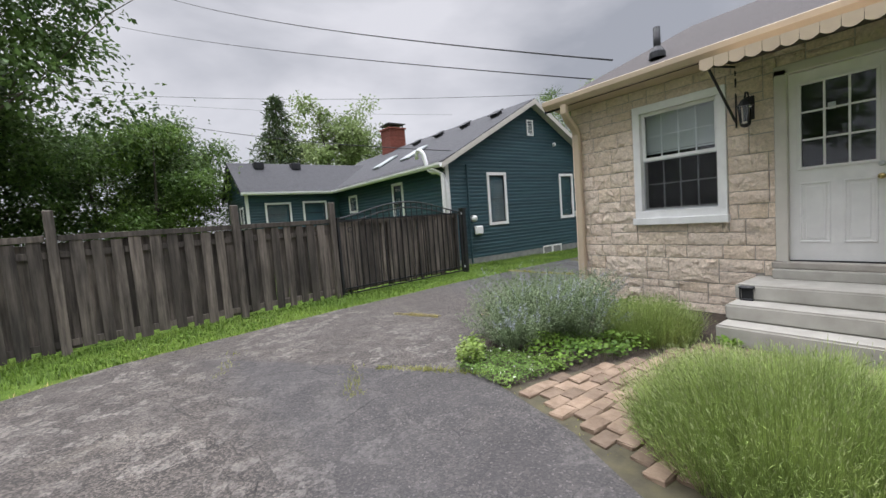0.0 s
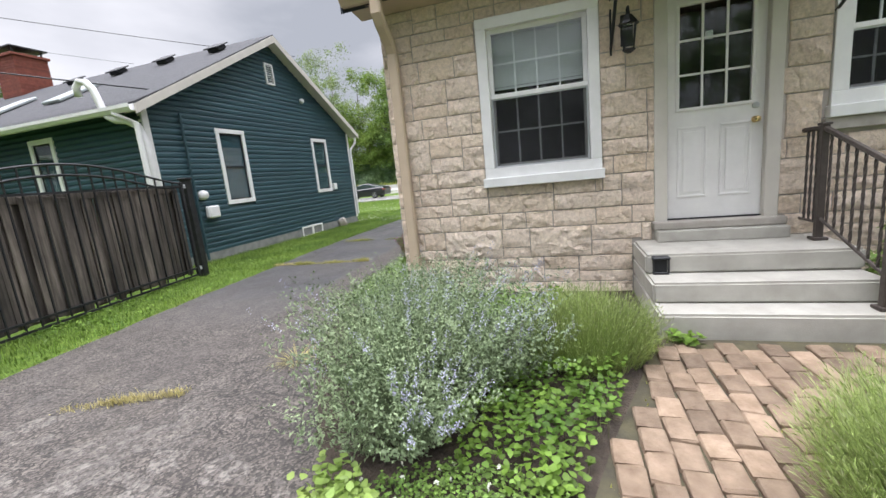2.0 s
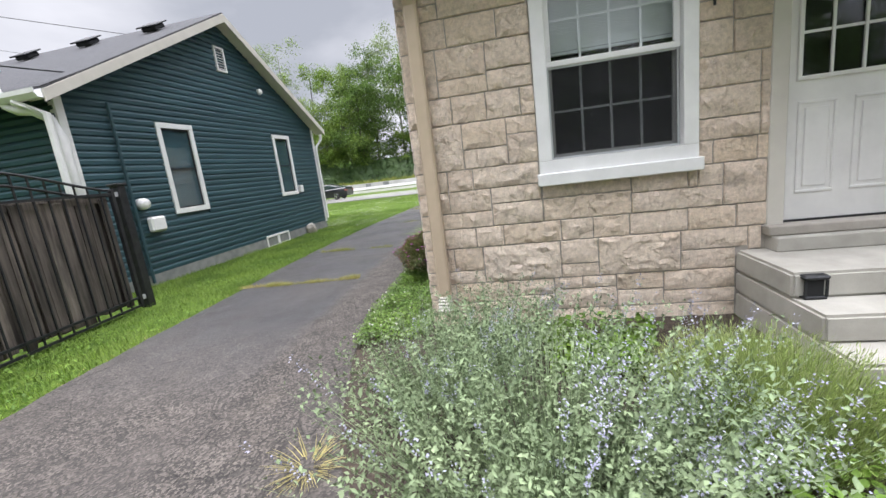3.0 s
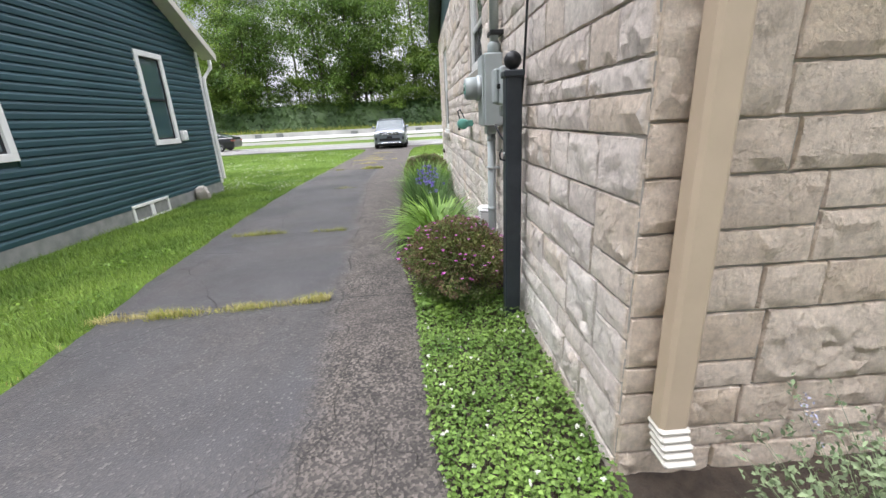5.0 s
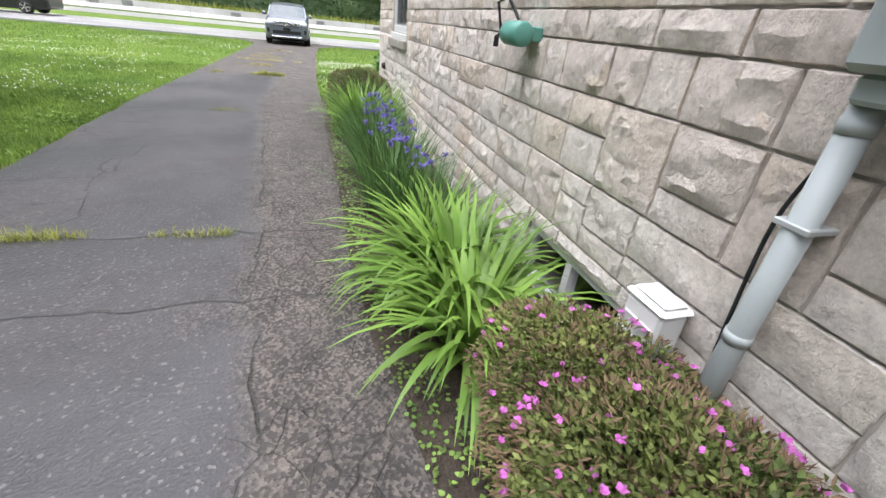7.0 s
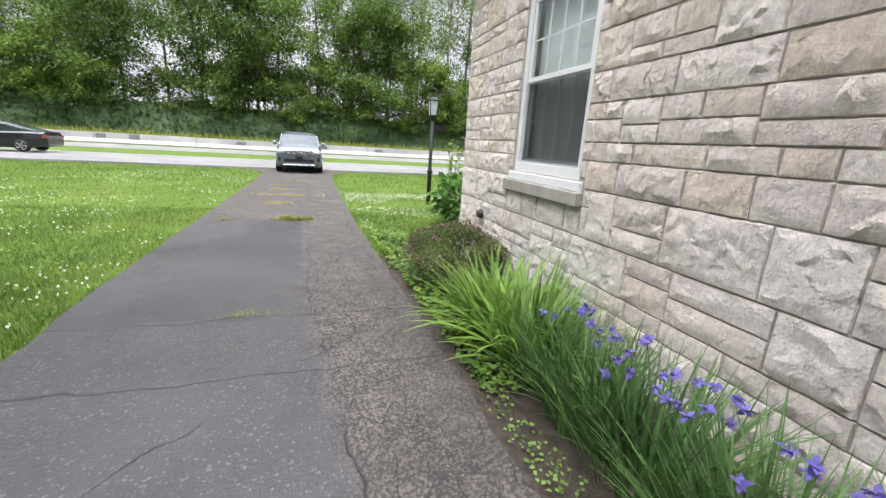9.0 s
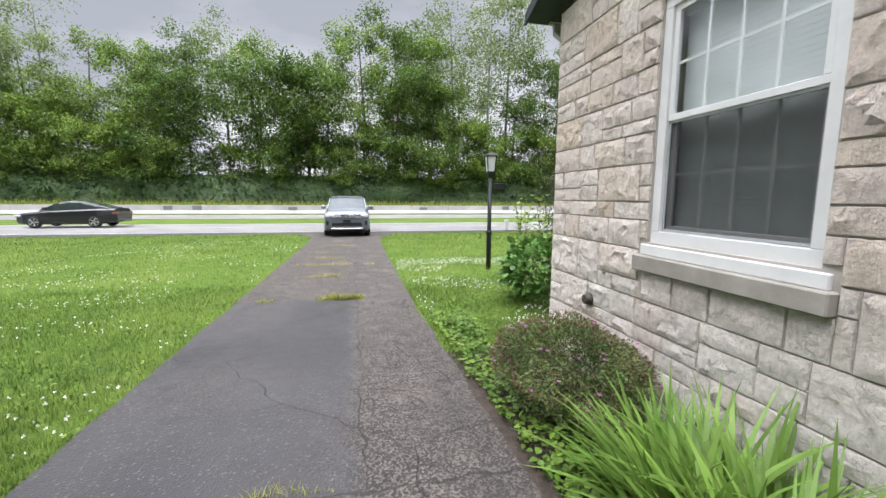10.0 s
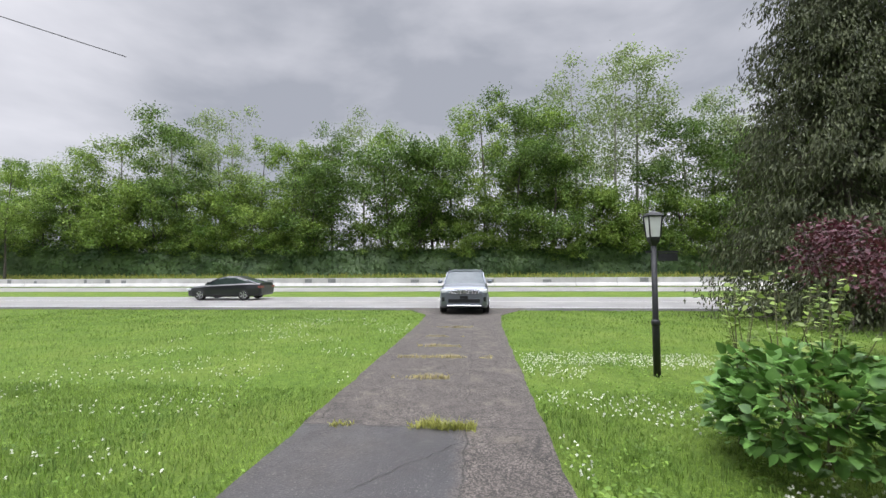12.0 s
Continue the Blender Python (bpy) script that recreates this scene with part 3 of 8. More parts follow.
def stone_mesh(w, h, seed):
    """One rock-faced stone, w by h, centred, its face towards -y."""
    rr = random.Random(seed)
    nu, nv = max(4, min(26, int(w / 0.030))), max(4, min(13, int(h / 0.028)))
    g = 0.0045
    verts, faces = [], []
    eu, ev = min(0.004 / w, 0.2), min(0.004 / h, 0.2)
    us = [0.0, eu] + [eu + (1 - 2 * eu) * k / (nu - 2) for k in range(1, nu - 2)] + [1 - eu, 1.0]
    vs = [0.0, ev] + [ev + (1 - 2 * ev) * k / (nv - 2) for k in range(1, nv - 2)] + [1 - ev, 1.0]
    off = Vector((rr.uniform(0, 50), rr.uniform(0, 50), 0))
    bulge = rr.uniform(0.016, 0.038)
    for j in range(nv + 1):
        for i in range(nu + 1):
            x = (us[i] - 0.5) * (w - 2 * g)
            z = (vs[j] - 0.5) * (h - 2 * g)
            if i in (0, nu) or j in (0, nv):
                d = rr.uniform(-0.002, 0.002)
                x += rr.uniform(-0.003, 0.003)
                z += rr.uniform(-0.003, 0.003)
            else:
                q = Vector((x * 5.0, z * 8.0, 0)) + off
                h1 = 0.5 + 0.5 * noise.noise(q)
                # plates broken away to different depths
                near = noise.voronoi(q * 1.5 + noise.noise_vector(q * 1.7) * 0.5)[1][0]
                plate = 0.5 + 0.5 * noise.noise(near * 7.3)
                rim = min(1.0, 0.12 + 0.88 * min(w / 2 - abs(x), h / 2 - abs(z)) / 0.026)
                d = 0.004 + rim * (bulge * (0.60 * plate + 0.40 * h1) + 0.010 * noise.noise(q * 2.6) + 0.007 * noise.noise(q * 6.0))
                d = max(0.004, d)
                x += rr.uniform(-0.006, 0.006) * (1 < i < nu - 1)
                z += rr.uniform(-0.005, 0.005) * (1 < j < nv - 1)
            verts.append((x, -d, z))
    for j in range(nv):
        for i in range(nu):
            a = j * (nu + 1) + i
            q = (a, a + 1, a + nu + 2, a + nu + 1)
            faces += [(q[0], q[1], q[2]), (q[0], q[2], q[3])] if rr.random() < 0.5 else [(q[0], q[1], q[3]), (q[1], q[2], q[3])]
    rim = list(range(nu)) + [nu + j * (nu + 1) for j in range(nv)] + [(nv + 1) * (nu + 1) - 1 - i for i in range(nu)] + [(nv - j) * (nu + 1) for j in range(nv)]
    n0 = len(verts)
    verts += [(verts[i][0], 0.024, verts[i][2]) for i in rim]
    for k in range(len(rim)):
        l = (k + 1) % len(rim)
        faces.append((rim[l], rim[k], n0 + k, n0 + l))
    return verts, faces


def wall_body(name, rects, axis, face, depth, label):
    bm = bmesh.new()
    for a0, a1, b0, b1 in rects:
        if axis == "x":
            box(bm, face, face + depth, a0, a1, b0, b1)
        else:
            box(bm, a0, a1, face - depth, face, b0, b1)
    return tagged(link_mesh(name, bm, M["mortar"]), label, "wall", kind="structure")


def rects_round(u0, u1, z0, z1, holes):
    out = [(u0, u1, z0, z1)]
    for h in holes:
        out = [p for r in out for p in minus(r, h)]
    return out


BASE = -0.35
BREAST = (-0.42, -6.2, -4.84, 2.17)
wall_rear = wall_body("wall_rear", rects_round(HY1, 0.0, BASE, WTOP, REAR.values()), "x", 0.004, 0.252, "rear wall of rough buff limestone ashlar")
wall_side = wall_body("wall_drive", rects_round(0.26, HX1, BASE, WTOP, SIDE.values()), "y", -0.004, 0.252, "drive-side wall of rough grey limestone ashlar")
g_bm = prism(bmesh.new(), [(0.0, WTOP), (HX1, WTOP), (HX1, WTOP + 0.2), (RIDGE_X, RIDGE_Z - 0.12)], -0.25, -0.02, "xz")
tagged(link_mesh("wall_gable", g_bm, M["siding"]), "dark gable end above the drive-side wall", "wall", kind="structure")
for nm, b in (("wall_front", (HX1 - 0.25, HX1, HY1, -0.26, BASE, WTOP + 0.24)), ("wall_far", (0.26, HX1 - 0.25, HY1, HY1 + 0.25, BASE, WTOP))):
    tagged(link_mesh(nm, boxes(b), M["mortar"]), "plain limestone wall closing the house", "wall", kind="structure")
# floor and ceiling near-black, so the rooms' shade sits in their colour
tagged(link_mesh("floor", boxes((0.26, HX1 - 0.25, HY1 + 0.25, -0.26, 0.5, 0.6)), M["dark"]), "near-black floor, room shade put into its colour", "floor", kind="structure")
# unseen partitions added to keep the rooms behind the glass dark
tagged(link_mesh("wall_inner", boxes((1.5, 1.6, HY1 + 0.25, -0.26, 0.6, WTOP - 0.12), (1.6, HX1 - 0.25, -1.6, -1.5, 0.6, WTOP - 0.12)), M["dark"]), "added near-black inner walls, painted as room shade", "wall", kind="structure")
tagged(link_mesh("ceiling", boxes((0.26, HX1 - 0.25, HY1 + 0.25, -0.26, WTOP - 0.12, WTOP - 0.02)), M["dark"]), "plain near-black ceiling, room shade put into its colour", "ceiling", kind="structure")


wall_breast = tagged(link_mesh("wall_breast", boxes((BREAST[0] + 0.007, 0.0, BREAST[1], BREAST[2] - 0.007, BASE, BREAST[3] - 0.06)), M["mortar"]), "projecting stone breast on the rear wall", "wall", kind="structure")
tagged(link_mesh("breast_cap", boxes((BREAST[0] - 0.03, 0.0, BREAST[1], BREAST[2] + 0.03, BREAST[3] - 0.06, BREAST[3]), bevel=0.008), M["limesill"]), "weathered stone cap of the projecting breast", "sill", kind="structure")
house_roof = thing("house_roof", (0, 0, WTOP), "low-pitched brown shingle roof with tan gutters", "roof", kind="structure")
part("roof_deck", prism(bmesh.new(), [(-0.32, WTOP + 0.08), (RIDGE_X, RIDGE_Z), (HX1 + 0.32, WTOP + 0.36), (HX1 + 0.32, WTOP + 0.27), (RIDGE_X, RIDGE_Z - 0.09), (-0.32, WTOP - 0.01)], HY1 - 0.2, 0.22, "xz"), M["bshingle"], house_roof, "brown shingles")
for k in range(24):
    bm = bmesh.new()
    a = 0.245 * k
    box(bm, a, a + 0.26, HY1 - 0.2, 0.225, 0.003, 0.013, m=Matrix.Translation((-0.32, 0, WTOP + 0.08)) @ Matrix.Rotation(-math.atan2(RIDGE_Z - WTOP - 0.08, RIDGE_X + 0.32), 4, "Y") @ Matrix.Rotation(0.02, 4, "Y"))
    part("shingle_course", bm, M["bshingle"], house_roof)

def rear_p(u0, u1, d0, d1, z0, z1):
    return (d0, d1, u0, u1, z0, z1)


def side_p(u0, u1, d0, d1, z0, z1):
    return (u0, u1, -d1, -d0, z0, z1)


def ring(place, r, w, d0, d1, bevel=0.004):
    """A frame of four bars round a rectangle (outer size r, bar width w)."""
    u0, u1, z0, z1 = r
    return boxes(place(u0, u1, d0, d1, z1 - w, z1), place(u0, u1, d0, d1, z0, z0 + w), place(u0, u0 + w, d0, d1, z0 + w, z1 - w), place(u1 - w, u1, d0, d1, z0 + w, z1 - w), bevel=bevel)


def pane(place, r, d, parent):
    ob = part("pane", boxes(place(r[0], r[1], d, d + 0.005, r[2], r[3])), M["glass"], parent, "clear window glass")
    ob.visible_shadow = False
    return ob


def grille(place, r, cols, rows, d, parent, w=0.016):
    u0, u1, z0, z1 = r
    for k in range(1, cols):
        u = u0 + (u1 - u0) * k / cols
        part("muntin", boxes(place(u - w / 2, u + w / 2, d, d + 0.012, z0, z1)), M["white"], parent)
    for k in range(1, rows):
        z = z0 + (z1 - z0) * k / rows
        part("muntin", boxes(place(u0, u1, d + 0.002, d + 0.010, z - w / 2, z + w / 2)), M["white"], parent)


def hung_window(name, place, r, label, cols, rail, casing=0.10, proud=0.03, sill=0.11, blind=0.0, rows=2, screen=True):
    """A double-hung window: casing, sill, two sashes with bars, glass and blind."""
    u0, u1, z0, z1 = r
    mid = place((u0 + u1) / 2, (u0 + u1) / 2, 0, 0, z0, z0)
    win = thing(name, (mid[0], mid[2], mid[4]), label, "window", kind="structure")
    co = casing * 0.62
    part("window_frame", ring(place, (u0 - 0.03, u1 + 0.03, z0 - 0.02, z1 + 0.03), casing, -proud, 0.10), M["white"], win)
    part("window_sill", boxes(place(u0 - 0.05, u1 + 0.05, -proud - 0.04, 0.08, z0 - sill, z0 - 0.015), bevel=0.006), M["white"], win)
    i = (u0 + casing - 0.03, u1 - casing + 0.03, z0 + casing - 0.02, z1 - casing + 0.03)
    for nm, lo, hi, d in (("upper_sash", rail - 0.02, i[3], 0.035), ("lower_sash", i[2], rail + 0.02, 0.065)):
        s = (i[0], i[1], lo, hi)
        sash = part(nm, ring(place, s, 0.042, d, d + 0.03, 0.003), M["white"], win)
        WORLD_OF[sash.name] = win.matrix_basis @ sash.matrix_basis
        g = (s[0] + 0.042, s[1] - 0.042, s[2] + 0.042, s[3] - 0.042)
        pane(place, g, d + 0.012, sash)
        grille(place, g, cols, rows, d + 0.018, sash)
    if screen:
        part("screen_frame", ring(place, (i[0] + 0.005, i[1] - 0.005, i[2] + 0.005, rail - 0.02), 0.014, 0.045, 0.056, 0.0), M["steel"], win)
        part("insect_screen", boxes(place(i[0] + 0.018, i[1] - 0.018, 0.050, 0.052, i[2] + 0.018, rail - 0.033)), M["screen"], win, "fine dark insect screen")
    if blind:
        bt = thing("window_blind", place(u0, u0, 0.14, 0.14, z1, z1)[::2], "white slatted blind hanging behind the window", "blind")
        part("head_rail", boxes(place(i[0], i[1], 0.12, 0.17, i[3] - 0.05, i[3])), M["blind"], bt)
        n = int((i[3] - i[2]) * blind / 0.032)
        for k in range(n):
            z = i[3] - 0.06 - 0.032 * k
            bm = bmesh.new()
            box(bm, *place(i[0] + 0.005, i[1] - 0.005, 0.141, 0.144, z - 0.0155, z + 0.0155))
            part("slat", bm, M["blind"], bt)
        part("bottom_rail", boxes(place(i[0], i[1], 0.13, 0.16, i[3] - 0.07 - 0.032 * n, i[3] - 0.05 - 0.032 * n)), M["blind"], bt)
    return win


hung_window("window_1", rear_p, REAR["window_1"], "white double-hung window with white grilles and half-lowered blind", 4, 2.005, blind=0.38)
hung_window("window_2", rear_p, REAR["window_2"], "narrow white double-hung window with grilles beside the door", 3, 2.13, casing=0.115, blind=0.22)
hung_window("window_3", side_p, SIDE["window_3"], "white double-hung window with lowered blind above stained stone sill", 4, 1.95, proud=-0.02, sill=0.09, blind=1.0)
hung_window("window_4", side_p, SIDE["window_4"], "small high white window in the stone wall", 2, 2.3, proud=-0.02, sill=0.06)
for nm, (a, b, z) in {"stone_sill": (7.62, 8.88, 1.03), "stone_sill.001": (3.0, 4.2, 1.8)}.items():
    tagged(link_mesh("stone_sill", boxes((a, b, -0.06, 0.06, z - 0.11, z), bevel=0.008), M["limesill"]), "weathered limestone sill below a window", "sill", kind="structure")
tagged(link_mesh("lintel_sill", boxes((-0.045, 0.05, -4.74, -3.84, 1.34, 1.44), bevel=0.006), M["limesill"]), "painted stone sill below the narrow window", "sill", kind="structure")

# basement window with white frame in the foot of the wall
bw = thing("basement_window", (3.2, -0.05, -0.05), "small white basement window at the foot of the wall", "window", kind="structure")
part("window_frame", ring(side_p, (2.74, 3.64, -0.06, 0.30), 0.05, 0.02, 0.08), M["white"], bw)
part("mullion", boxes((3.17, 3.22, -0.08, -0.02, -0.01, 0.25)), M["white"], bw)
pane(side_p, (2.79, 3.59, -0.01, 0.25), 0.05, bw)

# ---- rear door ----
door = thing("door_1", (0.07, -3.06, 0.66), "closed white half-glazed door with nine panes", "door", kind="structure")
part("door_frame", boxes((-0.02, 0.12, -3.56, -3.45, 0.62, 2.72), (-0.02, 0.12, -2.69, -2.58, 0.62, 2.72), (-0.02, 0.12, -3.56, -2.58, 2.66, 2.76), bevel=0.006), M["trim"], door, "cream wooden door frame")
slab_rects = rects_round(-3.448, -2.692, 0.67, 2.655, [(-3.35, -2.79, 1.66, 2.52)])
leaf = part("door_leaf", boxes(*[(0.045, 0.085, a, b, c, d) for a, b, c, d in slab_rects]), M["door"], door)
WORLD_OF[leaf.name] = door.matrix_basis @ leaf.matrix_basis
part("glazing_bead", ring(rear_p, (-3.375, -2.765, 1.635, 2.545), 0.03, 0.030, 0.06), M["door"], leaf)
pane(rear_p, (-3.35, -2.79, 1.66, 2.52), 0.06, leaf)
grille(rear_p, (-3.35, -2.79, 1.66, 2.52), 3, 3, 0.046, leaf, 0.018)
for a, b in ((-3.36, -3.12), (-3.02, -2.78)):
    bm = ring(rear_p, (a, b, 0.86, 1.50), 0.022, 0.037, 0.047, 0.004)
    box(bm, 0.039, 0.047, a + 0.045, b - 0.045, 0.905, 1.455, bevel=0.006)
    part("door_panel", bm, M["door"], leaf)
knob_m = Matrix.Translation((0.045, -3.385, 1.50)) @ Matrix.Rotation(radians(-90), 4, "Y")
part("door_knob", lathe(bmesh.new(), [(0.028, 0), (0.028, 0.006), (0.011, 0.01), (0.011, 0.03), (0.022, 0.036), (0.027, 0.05), (0.02, 0.064), (0.006, 0.068)], 16, knob_m), M["brass"], leaf, "brass door knob", True)
part("deadbolt", lathe(bmesh.new(), [(0.026, 0), (0.026, 0.012), (0.018, 0.018), (0.006, 0.02)], 16, Matrix.Translation((0.045, -3.385, 1.62)) @ Matrix.Rotation(radians(-90), 4, "Y")), M["steel"], leaf, "metal deadbolt", True)
part("paper_note", boxes((0.070, 0.072, -3.06, -3.0, 2.22, 2.29)), M["white"], leaf, "small white note behind the glass")
part("weather_strip", boxes((0.03, 0.088, -3.45, -2.69, 0.655, 0.67)), M["iron"], door, "dark rubber weather strip")
part("door_sill", boxes((-0.10, 0.12, -3.60, -2.56, 0.585, 0.655), bevel=0.008), M["limesill"], door, "worn wooden door sill")
part("threshold", boxes((-0.16, 0.12, -3.60, -2.58, 0.48, 0.583), bevel=0.008), M["concrete"], door, "painted concrete threshold")

# ---- steps ----
steps = thing("front_steps", (-0.6, -3.1, 0), "three grey painted concrete steps below the white door", "steps")
for x, z0, z1 in ((-1.20, -0.06, 0.16), (-0.95, 0.16, 0.32), (-0.67, 0.32, 0.48)):
    bm = boxes((x, -0.0, -3.86 + (0.02 if z0 > 0.1 else 0), -2.39, z0, z1))
    bmesh.ops.bevel(bm, geom=bm.edges[:], offset=0.018, segments=2, affect="EDGES")
    bmesh.ops.subdivide_edges(bm, edges=bm.edges[:], cuts=2, use_grid_fill=True)
    for v in bm.verts:
        v.co += Vector((noise.noise(v.co * 6), noise.noise(v.co * 6 + Vector((9, 0, 0))), noise.noise(v.co * 6 + Vector((0, 9, 0))))) * 0.004
    part("step", bm, M["concrete"], steps)

# ---- hand rail of the steps ----
rail = thing("stair_railing", (-0.6, -3.72, 0.16), "brown wrought-iron stair railing with twisted balusters", "railing")
RY = -3.72
T0, T1 = Vector((-0.30, RY, 1.36)), Vector((-1.08, RY, 1.05))
part("post", boxes((-0.325, -0.275, RY - 0.025, RY + 0.025, 0.48, 1.38), bevel=0.004), M["bronze"], rail)
part("post", boxes((-1.105, -1.055, RY - 0.025, RY + 0.025, 0.16, 1.08), bevel=0.004), M["bronze"], rail)
for x, z in ((-0.30, 1.38), (-1.08, 1.08)):
    part("post_cap", boxes((x - 0.035, x + 0.035, RY - 0.035, RY + 0.035, z, z + 0.02), bevel=0.004), M["bronze"], rail)
for x, z in ((-0.30, 0.48), (-1.08, 0.16)):
    part("base_plate", boxes((x - 0.05, x + 0.05, RY - 0.05, RY + 0.05, z, z + 0.025), bevel=0.004), M["bronze"], rail)
for nm, dz, r in (("hand_rail", 0.0, 0.022), ("bottom_rail", -0.70, 0.014)):
    bm = bmesh.new()
    tube(bm, [T0 + Vector((0, 0, dz)), T1 + Vector((0, 0, dz + 0.02))], r, 6)
    part(nm, bm, M["bronze"], rail)
bm = bmesh.new()
tube(bm, [(0.0, RY, 1.36), (-0.30, RY, 1.36)], 0.02, 6)
part("wall_rail", bm, M["bronze"], rail)
bm = bmesh.new()
tube(bm, [(0.0, RY, 0.62), (-0.30, RY, 0.62)], 0.012, 6)
part("wall_rail_lower", bm, M["bronze"], rail)


def baluster(x, z0, z1):
    bm = bmesh.new()
    prev = None
    n = 14
    for k in range(n + 1):
        z = z0 + (z1 - z0) * k / n
        a = k * 0.9
        cs = [bm.verts.new((x + 0.011 * math.cos(a + j * math.pi / 2), RY + 0.011 * math.sin(a + j * math.pi / 2), z)) for j in range(4)]
        if prev:
            for j in range(4):
                bm.faces.new((prev[j], prev[(j + 1) % 4], cs[(j + 1) % 4], cs[j]))
        prev = cs
    part("baluster", bm, M["bronze"], rail)


for k in range(1, 8):
    f = k / 8
    x = T0.x + (T1.x - T0.x) * f
    zt = T0.z + (T1.z - T0.z) * f
    baluster(x, zt - 0.69, zt - 0.01)
for x in (-0.08, -0.15, -0.22):
    baluster(x, 0.62, 1.35)

# ---- little lantern on the steps ----
lan = thing("step_lantern", (-0.64, -2.50, 0.32), "small black square lantern standing on the concrete step", "lantern")
part("base", boxes((-0.70, -0.58, -2.56, -2.44, 0.32, 0.34), bevel=0.005), M["iron"], lan)
part("cap", boxes((-0.71, -0.57, -2.57, -2.43, 0.44, 0.47), bevel=0.012), M["iron"], lan)
for dx in (-0.055, 0.055):
    for dy in (-0.055, 0.055):
        part("corner_bar", boxes((-0.64 + dx - 0.006, -0.64 + dx + 0.006, -2.5 + dy - 0.006, -2.5 + dy + 0.006, 0.34, 0.44)), M["iron"], lan)
part("glass_body", boxes((-0.685, -0.595, -2.545, -2.455, 0.34, 0.44)), M["dark"], lan, "smoky dark glass")

# ---- wall lantern ----
wl_ = thing("wall_lantern", (-0.02, -2.36, 2.3), "black coach lantern on the wall beside the door", "lantern")
part("back_plate", boxes((-0.03, -0.005, -2.41, -2.31, 2.26, 2.52), bevel=0.006), M["iron"], wl_)
bm = bmesh.new()
tube(bm, [(-0.02, -2.36, 2.5), (-0.07, -2.36, 2.56), (-0.13, -2.36, 2.55), (-0.15, -2.36, 2.49)], 0.010, 8)
part("arm", bm, M["iron"], wl_)
part("roof_cap", lathe(bmesh.new(), [(0.085, 0), (0.075, 0.02), (0.035, 0.07), (0.012, 0.085), (0.012, 0.11)], 8, Matrix.Translation((-0.15, -2.36, 2.40))), M["iron"], wl_)
part("bottom_plate", lathe(bmesh.new(), [(0.02, -0.03), (0.05, -0.01), (0.055, 0.0)], 8, Matrix.Translation((-0.15, -2.36, 2.20))), M["iron"], wl_)
for k in range(4):
    a = math.pi / 4 + k * math.pi / 2
    bm = bmesh.new()
    tube(bm, [(-0.15 + 0.05 * math.cos(a), -2.36 + 0.05 * math.sin(a), 2.20), (-0.15 + 0.075 * math.cos(a), -2.36 + 0.075 * math.sin(a), 2.41)], 0.006, 6)
    part("corner_bar", bm, M["iron"], wl_)
g = part("lantern_glass", lathe(bmesh.new(), [(0.045, 2.205), (0.066, 2.398)], 4, Matrix.Translation((-0.15, -2.36, 0)) @ Matrix.Rotation(radians(45), 4, "Z")), M["glass"], wl_, "clear lantern glass")
g.visible_shadow = False

# ---- door awning with scalloped edge ----
aw = thing("door_awning", (0, -3.06, 2.7), "cream metal door awning with scalloped front edge", "awning")
AY0, AY1, AX, AZ0, AZ1 = -3.92, -2.20, -0.90, 2.80, 2.94
n = 13
for k in range(n):
    a, b = AY0 + (AY1 - AY0) * k / n, AY0 + (AY1 - AY0) * (k + 1) / n
    bm = bmesh.new()
    r = 0.018 * (k % 2)
    v = [bm.verts.new((x, y, z + r + t)) for x, z in ((0.0, AZ1), (AX, AZ0)) for t in (0.0, 0.004) for y in (a, b)]
    for q in ((0, 1, 5, 4), (2, 6, 7, 3), (0, 2, 3, 1), (4, 5, 7, 6), (0, 4, 6, 2), (1, 3, 7, 5)):
        bm.faces.new([v[i] for i in q])
    bmesh.ops.recalc_face_normals(bm, faces=bm.faces[:])
    edge = [(a + 0.002, AZ0 + 0.02)] + [(a + 0.002 + (b - a - 0.004) * i / 6, AZ0 - 0.07 - 0.03 * math.sin(math.pi * i / 6)) for i in range(7)] + [(b - 0.002, AZ0 + 0.02)]
    prism(bm, edge, AX - 0.012, AX - 0.004, "yz")
    part("awning_pan", bm, M["tan"], aw)
# dark sheet added under the pans; its colour stands in for deep shade
shade_bm = bmesh.new()
v = [shade_bm.verts.new((x, y, z - t)) for x, z in ((-0.005, AZ1), (AX + 0.03, AZ0 + 0.003)) for t in (0.006, 0.012) for y in (AY0 + 0.01, AY1 - 0.01)]
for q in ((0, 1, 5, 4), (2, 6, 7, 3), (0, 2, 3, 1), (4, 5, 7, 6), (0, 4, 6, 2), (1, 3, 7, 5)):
    shade_bm.faces.new([v[i] for i in q])
bmesh.ops.recalc_face_normals(shade_bm, faces=shade_bm.faces[:])
part("lining", shade_bm, M["bronze"], aw, "dark brown panel added to deepen the shade below")
for y in (AY0 + 0.03, AY1 - 0.03):
    bm = bmesh.new()
    tube(bm, [(0, y, 2.26), (-0.08, y, 2.30), (AX + 0.12, y, AZ0 - 0.03)], 0.014, 8)
    part("brace", bm, M["iron"], aw)
    bm = bmesh.new()
    tube(bm, [(0, y, AZ1 - 0.05), (AX + 0.02, y, AZ0 - 0.04)], 0.012, 8)
    part("side_bar", bm, M["iron"], aw)
    bm = bmesh.new()
    tube(bm, [(-0.008, y, 2.2), (-0.008, y, AZ1 - 0.04)], 0.010, 8)
    part("wall_bar", bm, M["iron"], aw)

# ---- eaves, gutter and downspouts ----
bm = prism(bmesh.new(), [(-0.30, 3.00), (0.02, 2.96), (0.02, 2.985), (-0.30, 3.03)], HY1, 0.2, "xz")
